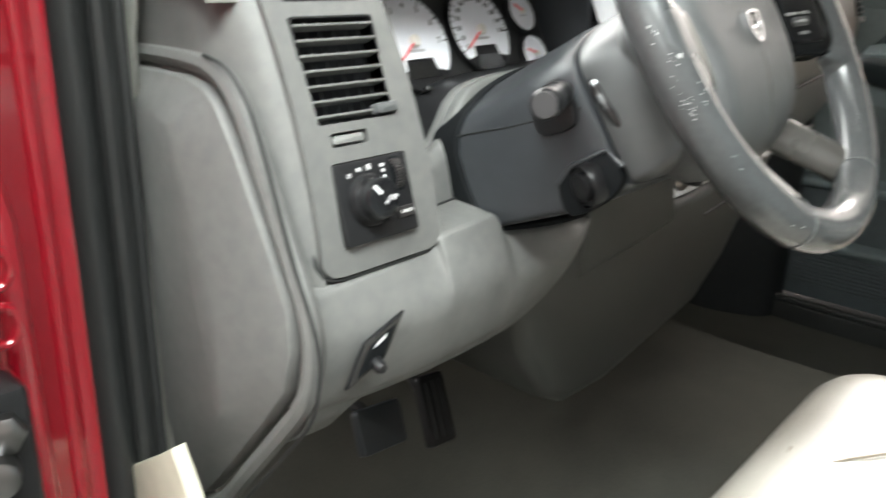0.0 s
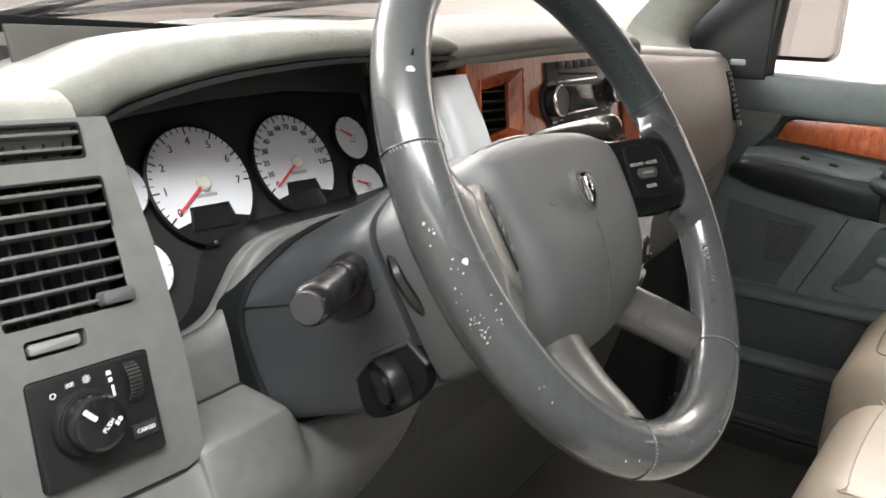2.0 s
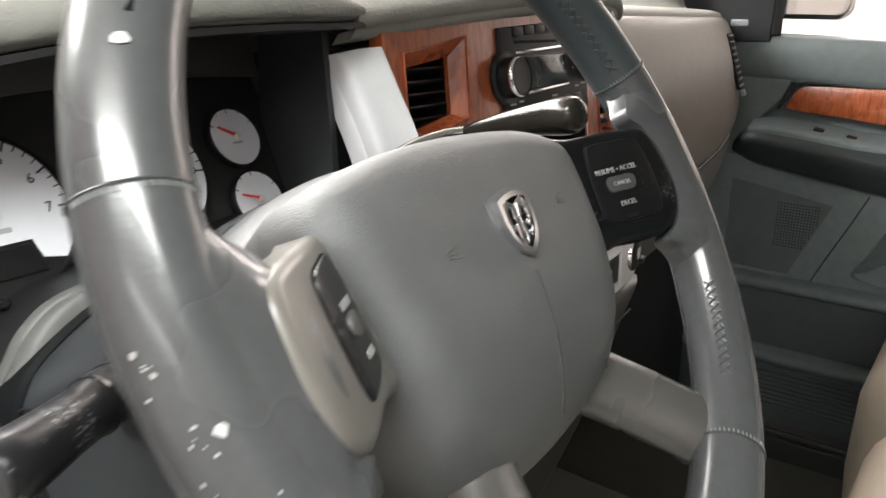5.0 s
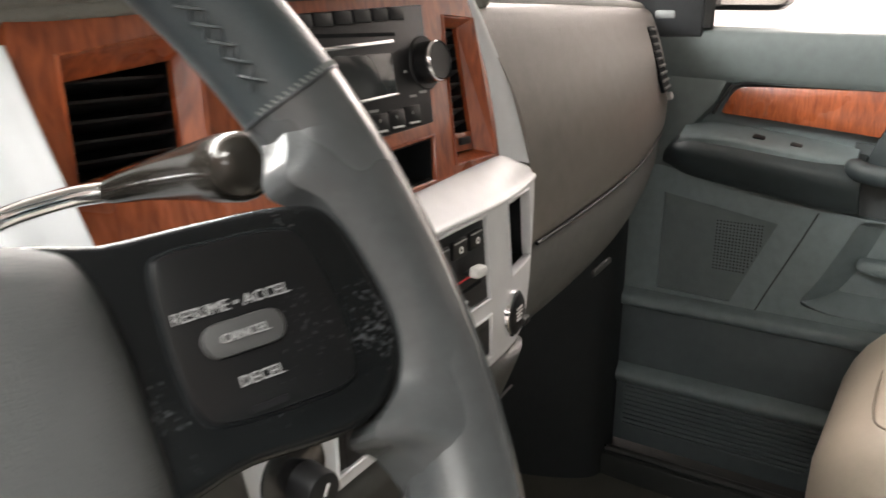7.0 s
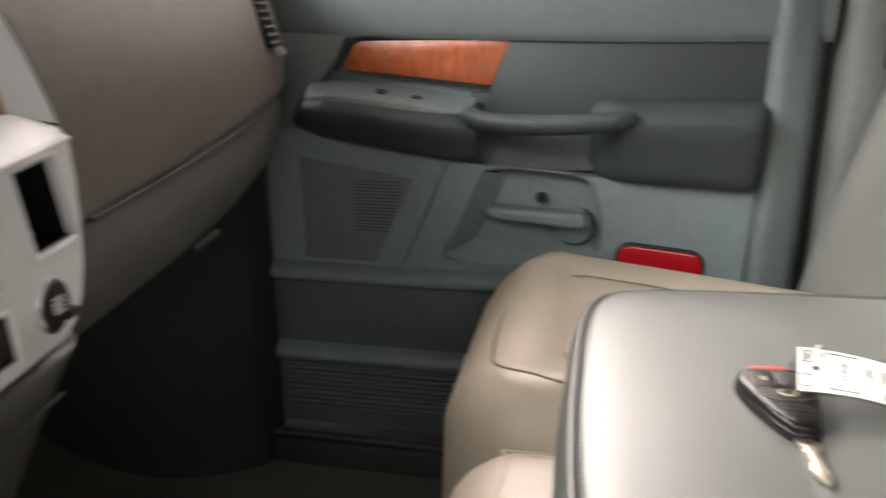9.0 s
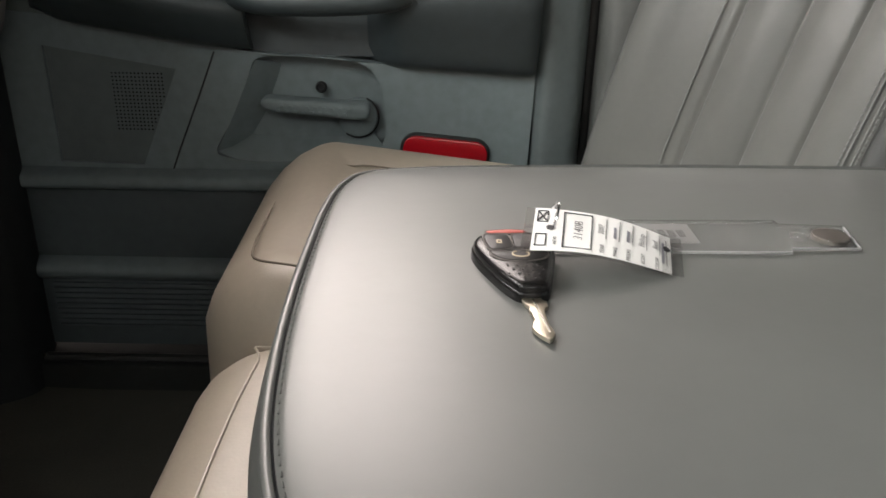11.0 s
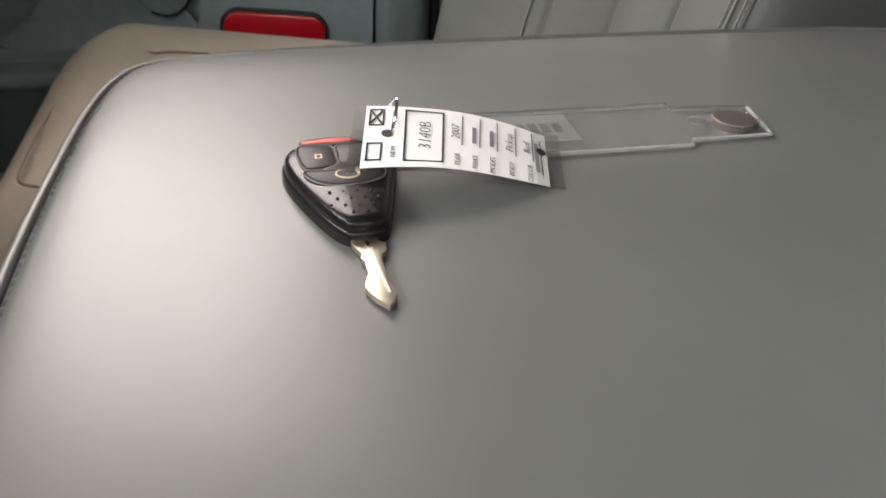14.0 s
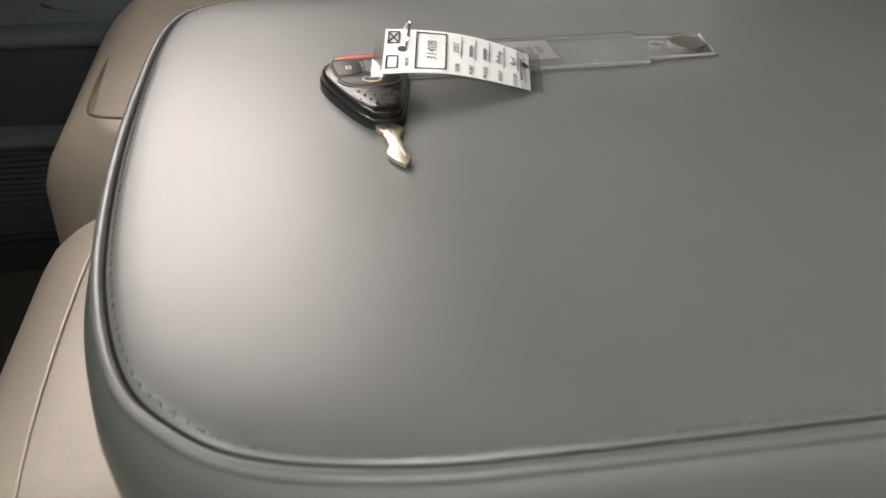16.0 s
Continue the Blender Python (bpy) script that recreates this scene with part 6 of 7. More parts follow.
part("lock_hole", lathe([(0.0085, 0.0), (0.0085, 0.004), (0.0065, 0.006), (0.005, 0.002)], DP(0.926) @ pose(0.394, 0.4395, 0), 20), RUBBER, door, "black rubber plug")
rf = rrect(0.126, 0.043, 0.020, 8, 0.578, 0.3515)
tilt = pose(0.578, 0.3515, 0, 0, 0, -5) @ pose(-0.578, -0.3515, 0)
fr = part("reflector_frame", plate(offset(ccw(rf), -0.004), DP(0.905) @ tilt, 0.010, 0.002), BLACK, door)
part("reflector", plate(rf, DP(0.897) @ tilt, 0.006, 0.003), REFLECT, fr, "red oval reflector")
# map pocket and ribs
pkt = [[dr(s, 0.318, 0.905), dr(s, 0.312, 0.878), dr(s, 0.302, 0.872), dr(s, 0.292, 0.876), dr(s, 0.285, 0.895)] for s in (-0.09, 0.2, 0.45, 0.706)]
part("pocket_lip", loft(pkt, (0.02, 0, 0), 8, 16), DOOR, door)
part("pocket_face", plate([(-0.09, 0.150), (0.706, 0.160), (0.706, 0.292), (-0.09, 0.292)], DP(0.915), 0.020, 0.003), material("pocket_plastic", (0.090, 0.110, 0.116), 0.5, bump=0.3, bump_scale=1300), door)
lip = [[dr(s, 0.175, 0.900), dr(s, 0.168, 0.876), dr(s, 0.158, 0.868), dr(s, 0.148, 0.872), dr(s, 0.138, 0.886)] for s in (-0.09, 0.2, 0.45, 0.706)]
part("pocket_lip", loft(lip, (0.02, 0, 0), 8, 16), DOOR, door)
part("kick_panel", plate([(-0.09, 0.02), (0.706, 0.02), (0.706, 0.145), (-0.09, 0.145)], DP(0.905), 0.018, 0.003), bpy.data.materials["pocket_plastic"], door)
for k in range(9):
    part("rib", plate(rrect(0.34, 0.0075, 0.003, 3, 0.135, 0.055 + 0.0092 * k), DP(0.887), 0.005, 0.002), bpy.data.materials["pocket_plastic"], door)
part("rear_strip", loft([[dr(0.706, z, 0.905), dr(0.720, z, 0.890), dr(0.745, z, 0.892), dr(0.768, z, 0.900), dr(0.780, z, 0.925)] for z in (0.03, 0.25, 0.45, 0.575, 0.60, 0.655, 0.68, 0.755)], (0.02, 0.0, 0), 24, 16), DOORUP, door, "pale grey rear door trim")
part("door_seal", tube([dr(0.786, z, 0.935) for z in (0.03, 0.3, 0.6, 0.76, 0.9, 1.2)], 0.010, 10), RUBBER, door)
part("sill_ledge", box(0.835, 1.0, -0.82, 0.12, -0.06, 0.012, 0.008), UNDER, door)
part("sill_seal", tube([(0.852, y, 0.016) for y in (0.07, -0.2, -0.5, -0.8)], 0.008, 8), UNDER, door)
part("sill_bolt", lathe([(0.008, 0.0), (0.007, 0.004)], Matrix.Translation((0.850, 0.052, 0.022)), 16), CHROME, door)
part("window_frame", tube([dr(0.045, 0.765, 0.91), dr(0.045, 0.80, 0.91), dr(0.06, 0.95, 0.90), dr(0.16, 1.20, 0.87)], 0.012, 8), RUBBER, door)
gw = part("window_glass", box(0.926, 0.930, -0.78, 0.03, 0.75, 1.22), GLASS, door)
gw.visible_shadow = False
part("corner_trim", plate([(-0.26, 0.74), (0.042, 0.752), (0.046, 0.90), (0.04, 1.0), (-0.10, 0.92), (-0.26, 0.82)], DP(0.915), 0.02, 0.005), SHROUD, door, "dark grey sail panel at the mirror")
part("lock_button", plate(rrect(0.030, 0.012, 0.004, 4), basis((0.832, -0.003, 0.785), (0.3, -1, 0), (0, 0, 1)), 0.008, 0.003), material("lock_grey", (0.35, 0.37, 0.38), 0.4), door)

# B-pillar, belt, kick panel and A-pillar
tagged(part("pillar_rear", loft([[(x, y, z) for x, y in ((0.96, -0.79), (0.905, -0.800), (0.885, -0.83), (0.885, -0.94), (0.92, -1.0))] for z in (0.0, 0.3, 0.6, 0.8, 1.0, 1.25)], (0.03, 0, 0), 14, 14), material("pillar_trim", (0.145, 0.150, 0.142), 0.55, bump=0.3, bump_scale=1200)), "pale grey plastic door pillar trim", "pillar", kind="structure")
belt = thing("seat_belt", (0.87, -0.83, 0.3), "dark grey seat belt webbing with black anchor beside the door", "seat belt")
part("webbing", loft([[(0.868, -0.800, 0.30), (0.862, -0.822, 0.45), (0.857, -0.842, 0.62), (0.85, -0.87, 0.90)], [(0.872, -0.838, 0.30), (0.864, -0.862, 0.45), (0.860, -0.882, 0.62), (0.853, -0.91, 0.90)]], (0.003, 0, 0), 6, 24), material("belt_web", (0.13, 0.14, 0.135), 0.7, bump=0.8, bump_scale=900), belt)
part("buckle", box(0.838, 0.856, -0.866, -0.838, 0.650, 0.715, 0.004), BLACK, belt)
part("tongue", box(0.834, 0.838, -0.858, -0.846, 0.640, 0.672, 0.001), CHROME, belt)
tagged(part("kick_wall", loft([[(0.62, 0.44, z), (0.72, 0.20, z), (0.79, 0.08, z), (0.84, 0.05, z), (0.90, 0.055, z), (0.95, 0.10, z)] for z in (-0.03, 0.2, 0.4, 0.64)], (0.0, 0.03, 0), 12, 24), FOOT), "dark plastic kick panel in the footwell", "panel", kind="structure")
tagged(part("firewall", box(-0.80, 0.86, 0.44, 0.48, 0.1, 0.80), DARK), "dark firewall behind the dashboard", "wall", kind="structure")
tagged(part("pillar_front", loft([[(0.745, 0.10, 0.79), (0.775, 0.04, 0.79), (0.82, 0.03, 0.78), (0.86, 0.06, 0.78)], [(0.745, 0.21, 0.83), (0.775, 0.12, 0.835), (0.82, 0.10, 0.83), (0.87, 0.13, 0.83)], [(0.73, 0.06, 1.0), (0.75, 0.0, 0.99), (0.79, -0.02, 0.97), (0.83, 0.01, 0.97)], [(0.68, -0.18, 1.25), (0.70, -0.22, 1.24), (0.74, -0.23, 1.23), (0.78, -0.20, 1.23)]], (0.01, 0.02, 0), 20, 14), PAD), "light grey windscreen pillar trim", "pillar", kind="structure")

# ---- seats ----
def cushion(x0, x1, y0, y1, z0, zt, r, edge, fn, rings=12):
    """A padded seat: a rounded box whose upper side swells by fn(x, y)."""
    bm = bmesh.new()
    w, h, cx, cy = x1 - x0, y1 - y0, (x0 + x1) / 2, (y0 + y1) / 2
    spec = [(edge * 0.6, z0, 0), (edge * 0.1, z0 + 0.06, 0), (0.0, (z0 + zt) / 2, 0.2)]
    for k in range(6):
        a = radians(15 * (k + 1))
        spec.append((edge * (1 - math.cos(a)), zt - edge * 1.1 + edge * 1.1 * math.sin(a), 0.4 + 0.1 * (k + 1)))
    lim = min(w, h) / 2 - 0.004
    spec += [(edge + (lim - edge) * (k + 1) / rings, zt, 1.0) for k in range(rings)]
    loops = []
    for d, z, amount in spec:
        poly = rrect(w - 2 * d, h - 2 * d, max(0.003, r - d), 8, cx, cy)
        loops.append([bm.verts.new((x, y, z + amount * fn(x, y))) for x, y in poly])
    n = len(loops[0])
    for a, b in zip(loops, loops[1:]):
        for i in range(n):
            bm.faces.new((a[i], a[(i + 1) % n], b[(i + 1) % n], b[i]))
    bm.faces.new(loops[0][::-1]), bm.faces.new(loops[-1])
    return bm


def bumpy(x, a, b, s):
    return 1 / (1 + math.exp(-(x - a) / s)) - 1 / (1 + math.exp(-(x - b) / s))


def seam_line(pts, fz, name, parent, mat=THREAD):
    """A double row of stitching in a pressed seam."""
    part(name, tube([(x, y, fz(x, y) - 0.0004) for x, y in pts], 0.0013, 6), mat, parent)


seat = thing("passenger_seat", (0.64, -0.7, -0.03), "tan leather passenger seat with grey pleated backrest", "car seat")
fz = lambda x, y: 0.050 * bumpy(x, 0.69, 0.95, 0.022) * (0.15 + 0.85 * bumpy(y, -0.62, -0.38, 0.035)) - 0.020 * bumpy(x, 0.80, 1.0, 0.02) + 0.012 * bumpy(x, 0.2, 0.45, 0.015) - 0.010 * bumpy(y, -0.462, -0.452, 0.006) + 0.012 * bumpy(y, -0.46, -0.3, 0.02)
part("cushion", cushion(0.385, 0.845, -0.92, -0.325, 0.02, 0.355, 0.110, 0.080, fz), TAN, seat, "creased tan leather seat cushion")
top_z = lambda x, y: 0.3565 + fz(x, y)
tan_thread = material("tan_thread", (0.20, 0.17, 0.13), 0.7)
for pts in ([(0.436, -0.90), (0.436, -0.50), (0.438, -0.43), (0.452, -0.392), (0.50, -0.380), (0.60, -0.378), (0.66, -0.385), (0.70, -0.41)], [(0.436, -0.456), (0.48, -0.462), (0.55, -0.458), (0.62, -0.462), (0.70, -0.45)], [(0.70, -0.41), (0.705, -0.46), (0.70, -0.6), (0.70, -0.9)]):
    seam_line([(p.x, p.y) for p in spline([(x, y, 0) for x, y in pts], 30)], top_z, "seam", seat, tan_thread)
cols = []
for x, y in ((0.893, -0.95), (0.886, -0.86), (0.868, -0.800), (0.842, -0.782), (0.812, -0.800), (0.790, -0.832), (0.765, -0.862), (0.750, -0.874), (0.745, -0.884), (0.738, -0.884), (0.71, -0.896), (0.688, -0.922), (0.682, -0.932), (0.674, -0.930), (0.645, -0.933), (0.618, -0.952), (0.612, -0.962), (0.604, -0.958), (0.575, -0.959), (0.548, -0.978), (0.540, -0.990), (0.532, -0.984)):
    cols.append([(x, y - lean, z) for z, lean in ((0.30, -0.020), (0.40, 0.0), (0.55, 0.040), (0.75, 0.10), (0.95, 0.165), (1.08, 0.235))])
part("backrest", loft(cols, (0, -0.10, 0), 110, 24), SEATGREY, seat, "grey pleated leather backrest")
for x, y in ((0.5465, -0.977), (0.5345, -0.979), (0.760, -0.864)):
    part("seam", tube([(x, y - lean + 0.0015, z) for z, lean in ((0.34, -0.012), (0.40, 0.0), (0.55, 0.040), (0.75, 0.10), (0.95, 0.165))], 0.0012, 6), THREAD, seat)
bm = bmesh.new()
for k in range(70):
    z = 0.42 + 0.0072 * k
    lean = 0.04 * (z - 0.40) / 0.15 if z < 0.55 else 0.04 + 0.06 * (z - 0.55) / 0.2 if z < 0.75 else 0.10 + 0.065 * (z - 0.75) / 0.2
    for x, y in ((0.551, -0.9725), (0.530, -0.9785)):
        tube([(x, y - lean, z), (x, y - lean - 0.0016, z + 0.0045)], 0.0011, 5, bm=bm)
tagged(part("stitching", bm, THREAD, seat), kind="stuff")
part("side_panel", loft([[(x, y - lean, z) for z, lean in ((0.30, -0.02), (0.5, 0.026), (0.75, 0.10), (1.05, 0.22))] for x, y in ((0.531, -0.985), (0.519, -0.994), (0.508, -1.02), (0.502, -1.08), (0.50, -1.25))], (0.02, -0.01, 0), 20, 14), material("seat_side_vinyl", (0.075, 0.078, 0.076), 0.5, bump=0.35, bump_scale=700), seat, "dark grey vinyl side of the backrest")
seat2 = thing("driver_seat", (-0.27, -0.65, -0.03), "tan leather driver seat cushion with stitched panels, paled for the light", "car seat")
fz2 = lambda x, y: 0.020 * bumpy(x, -0.30, -0.0, 0.02) * 0.3 + 0.025 * bumpy(x, -0.6, -0.46, 0.02) + 0.010 * bumpy(y, -0.42, -0.25, 0.02)
part("cushion", cushion(-0.520, -0.025, -0.90, -0.300, 0.02, 0.300, 0.09, 0.05, fz2), TANLIT, seat2)
tz2 = lambda x, y: 0.3012 + fz2(x, y)
for pts in ([(-0.46, -0.88), (-0.455, -0.45), (-0.42, -0.375), (-0.36, -0.352), (-0.30, -0.345)], [(-0.452, -0.88), (-0.447, -0.45), (-0.413, -0.381), (-0.355, -0.358), (-0.30, -0.351)], [(-0.36, -0.352), (-0.27, -0.40), (-0.22, -0.45), (-0.20, -0.60), (-0.20, -0.88)], [(-0.22, -0.45), (-0.15, -0.43), (-0.08, -0.44), (-0.05, -0.46)]):
    seam_line([(p.x, p.y) for p in spline([(x, y, 0) for x, y in pts], 40)], tz2, "seam", seat2, material("seat_thread", (0.26, 0.22, 0.17), 0.7) if "seat_thread" not in bpy.data.materials else bpy.data.materials["seat_thread"])
seat3 = thing("bench_seat", (0.18, -0.7, -0.03), "tan leather bench cushion under the console lid", "car seat")
fz3 = lambda x, y: 0.0
part("cushion", cushion(-0.015, 0.378, -0.92, -0.362, 0.02, 0.345, 0.08, 0.06, fz3), TAN, seat3)

seam_line([(p.x, p.y) for p in spline([(0.03, -0.88, 0), (0.03, -0.46, 0), (0.06, -0.42, 0), (0.30, -0.42, 0), (0.335, -0.46, 0), (0.335, -0.88, 0)], 40)], lambda x, y: 0.3455, "seam", seat3, TAN)

# ---- console lid ----
con = thing("centre_console", (0.19, -0.8, 0.3), "grey leather fold-down console lid with piped edge", "console")


LID_LINE = [(0.10, -1.22), (-0.02, -1.20), (-0.075, -1.15), (-0.0845, -1.05), (-0.0845, -0.90), (-0.0840, -0.76), (-0.083, -0.65), (-0.080, -0.597), (-0.070, -0.553), (-0.053, -0.527), (-0.025, -0.506), (0.03, -0.4905), (0.10, -0.4825), (0.173, -0.479), (0.25, -0.4785), (0.315, -0.4795), (0.365, -0.4845), (0.402, -0.4975), (0.424, -0.522), (0.436, -0.565), (0.446, -0.66), (0.456, -0.80), (0.460, -0.98), (0.455, -1.07), (0.43, -1.125), (0.36, -1.19), (0.25, -1.22)]


def lid_ring(d, n=150):
    """The lid's outline, d inside its piping."""
    base = [(p.x, p.y) for p in spline([(x, y, 0) for x, y in LID_LINE], n)]
    if d <= 0.03:
        return ccw(offset(ccw(base), d))
    cx, cy, k = 0.185, -0.86, 1 - (d - 0.03) / 0.24
    return ccw([(cx + (x - cx) * k, cy + (y - cy) * k) for x, y in offset(ccw(base), 0.03)])


lid_z = lambda x, y: 0.4815 + 0.0035 * math.exp(-((x - 0.18) / 0.25) ** 2) - 0.006 * bumpy(x, 0.42, 0.6, 0.012) - 0.0012 * math.exp(-((x - 0.11) / 0.05) ** 2 - ((y + 0.66) / 0.06) ** 2)


def edge_drop(d):
    """How far the lid's leather falls d inside its piping: a soft fall and the pulled-in seam."""
    return 0.0055 * math.exp(-d / 0.008) + 0.0018 * math.exp(-((d - 0.0034) / 0.0014) ** 2)


bm = bmesh.new()
loops = [[bm.verts.new((x, y, z)) for x, y in lid_ring(d)] for d, z in ((0.03, 0.30), (0.004, 0.33), (-0.004, 0.38), (-0.008, 0.42), (-0.0095, 0.445), (-0.008, 0.462), (-0.004, 0.472), (-0.0005, 0.4755))]
for d in (0.001, 0.0022, 0.0034, 0.0046, 0.0065, 0.010, 0.02, 0.035, 0.055, 0.08, 0.11, 0.14, 0.17, 0.2, 0.225, 0.25, 0.264):
    loops.append([bm.verts.new((x, y, lid_z(x, y) - edge_drop(d))) for x, y in lid_ring(d)])
n = len(loops[0])
for a, b in zip(loops, loops[1:]):
    for i in range(n):
        bm.faces.new((a[i], a[(i + 1) % n], b[(i + 1) % n], b[i]))
bm.faces.new(loops[0][::-1]), bm.faces.new(loops[-1])
lid = part("lid", bm, LID, con, "smooth grey leather lid", sharp=70)
part("piping", tube([(x, y, lid_z(x, y) - 0.0058) for x, y in lid_ring(0.0002, 220)], 0.0029, 10, True), LID, lid)
part("seam", tube([(x, y, lid_z(x, y) - edge_drop(0.0034) + 0.0003) for x, y in lid_ring(0.0034, 220)], 0.0009, 6, True), DARK, lid)
bm, run, gone = bmesh.new(), [Vector((x, y, lid_z(x, y) - edge_drop(0.0062) + 0.0002)) for x, y in lid_ring(0.0062, 900)], 0.0
for a, b in zip(run, run[1:]):
    gone += (b - a).length
    if gone > 0.0062:
        gone = 0.0
        tube([b, b + (b - a).normalized() * 0.0017 + Vector((0, 0, 0.0003)), b + (b - a).normalized() * 0.0034], 0.0005, 5, bm=bm)
tagged(part("stitching", bm, LID, lid, "fine grey stitching along the lid seam"), kind="stuff")

# ---- key, tag and holder on the lid ----
Z0 = 0.4835
key = thing("car_key", (0.17, -0.615, Z0), "black remote key with brass-tinted blade lying on the console lid", "car key")
fob = [(p.x, p.y) for p in spline([(0.224, -0.5905, 0), (0.2325, -0.600, 0), (0.2355, -0.613, 0), (0.2325, -0.628, 0), (0.2245, -0.6375, 0), (0.212, -0.6395, 0), (0.192, -0.6365, 0), (0.160, -0.6305, 0), (0.1545, -0.6265, 0), (0.1525, -0.6185, 0), (0.1545, -0.6115, 0), (0.170, -0.6025, 0), (0.195, -0.5925, 0), (0.212, -0.5885, 0)], 64, True)]
base_line = offset(ccw(fob), -0.0012)
shell = part("shell", plate(fob, Matrix.Translation((0, 0, Z0)), 0.0130, 0.0045, steps=4, crown=0.0012), material("fob_shell", (0.009, 0.0085, 0.0085), 0.22, spec=0.3), key, "shiny black fob shell")
part("lower_shell", plate(base_line, Matrix.Translation((0, 0, Z0)), 0.0085, 0.0035, steps=4), bpy.data.materials["fob_shell"], shell)
FT = Matrix.Translation((0, 0, Z0 + 0.0128))


def pad(points, mat, label="", h=0.0016):
    poly = [(p.x, p.y) for p in spline([(x, y, 0) for x, y in points], 32, True)]
    ob = part("button", plate(poly, FT, h, 0.0007), mat, shell, label)
    part("button_groove", tube([(x, y, Z0 + 0.0136) for x, y in offset(ccw(poly), -0.0008)], 0.0006, 5, True), material("fob_groove", (0.13, 0.115, 0.105), 0.5) if "fob_groove" not in bpy.data.materials else bpy.data.materials["fob_groove"], shell)
    return ob


pad([(0.2285, -0.5975), (0.2310, -0.606), (0.2320, -0.614), (0.2305, -0.6225), (0.2275, -0.6215), (0.2265, -0.613), (0.2260, -0.604), (0.2255, -0.599)], FOBRED, "faded red panic button")
pad([(0.2190, -0.5955), (0.2230, -0.597), (0.2235, -0.604), (0.2225, -0.6105), (0.2120, -0.6120), (0.2030, -0.6120), (0.1995, -0.6050), (0.2000, -0.5990), (0.2080, -0.5965)], FOBGREY)
pad([(0.2225, -0.6140), (0.2235, -0.620), (0.2225, -0.6275), (0.2180, -0.6325), (0.2070, -0.6315), (0.2035, -0.6270), (0.2040, -0.6150), (0.2130, -0.6140)], FOBGREY)
pad([(0.1965, -0.5985), (0.1965, -0.6080), (0.1985, -0.6180), (0.2010, -0.6300), (0.1960, -0.6330), (0.1890, -0.6310), (0.1835, -0.6200), (0.1840, -0.6080), (0.1890, -0.6010)], FOBGREY)
part("symbol", tube([(0.1915 + 0.0042 * math.cos(radians(a)), -0.6165 + 0.0052 * math.sin(radians(a)), Z0 + 0.0146) for a in range(30, 330, 15)], 0.0005, 5), material("symbol_gold", (0.55, 0.45, 0.32), 0.5), shell)
part("symbol", pierced(rrect(0.005, 0.0035, 0.0006, 2, 0.2105, -0.6045), [rrect(0.003, 0.0016, 0.0003, 2, 0.2105, -0.6045)], FT @ pose(0, 0, 0.0015), 0.0005), bpy.data.materials["symbol_gold"], shell)
bm = bmesh.new()
for i in range(4):
    for j in range(4):
        x, y = 0.1765 - 0.0058 * i, -0.6075 - 0.0058 * j - (0.0029 if i % 2 else 0)
        if i < 3 or 0 < j < 3:
            lathe([(0.0008, 0.0), (0.0006, 0.0005), (0.0003, 0.0007)], Matrix.Translation((x, y, Z0 + 0.0134)), 8, bm)
tagged(part("grip_dots", bm, FOBGREY, shell), kind="stuff")
blade = [(0.1580, -0.6140), (0.1500, -0.6146), (0.1455, -0.6162), (0.1420, -0.6184), (0.1390, -0.6178), (0.1360, -0.6194), (0.1320, -0.6196), (0.1285, -0.6204), (0.1245, -0.6192), (0.1200, -0.6184), (0.1165, -0.6196), (0.1120, -0.6222), (0.1070, -0.6268), (0.1095, -0.6288), (0.1140, -0.6302), (0.1190, -0.6294), (0.1220, -0.6278), (0.1290, -0.6272), (0.1360, -0.6264), (0.1410, -0.6268), (0.1435, -0.6288), (0.1490, -0.6284), (0.1510, -0.6258), (0.1580, -0.6253)]
blade = [(0.158 - (0.158 - x) * 1.05, y + (0.158 - x) * 0.05) for x, y in blade]
BT = Matrix.Translation((0, 0, Z0 + 0.0018))
bl = part("blade", plate(blade, BT, 0.0024, 0.0005), STEEL, key, "worn brass-tinted key blade with cuts")
part("blade_groove", plate([(0.150, -0.6195), (0.150, -0.6210), (0.1125, -0.6258), (0.1125, -0.6248)], BT @ pose(0, 0, 0.0023), 0.0004), material("groove", (0.85, 0.83, 0.75), 0.25, metal=1.0), bl)
part("key_ring", tube([(0.224 + 0.010 * math.cos(a), -0.6385 - 0.004 * math.sin(a), 0.506 + 0.0135 * math.sin(a)) for a in [2 * math.pi * k / 40 for k in range(40)]], 0.0008, 7, True), CHROME, key, "steel wire ring through the tag")


def sheet_pt(a, b):
    """The curled tag: a runs along it, b across it, from 0 to 1."""
    near = spline([(0.1885, -0.6215, 0.5020), (0.1870, -0.6500, 0.5020), (0.1875, -0.680, 0.4965), (0.1895, -0.7105, 0.4868)], 21)
    far = spline([(0.2340, -0.6295, 0.5125), (0.2320, -0.658, 0.5110), (0.2315, -0.690, 0.5045), (0.2310, -0.719, 0.4935)], 21)
    i = min(19, max(0, int(a * 20)))
    f = a * 20 - i
    p, q = near[i].lerp(near[i + 1], f), far[i].lerp(far[i + 1], f)
    return p.lerp(q, b)


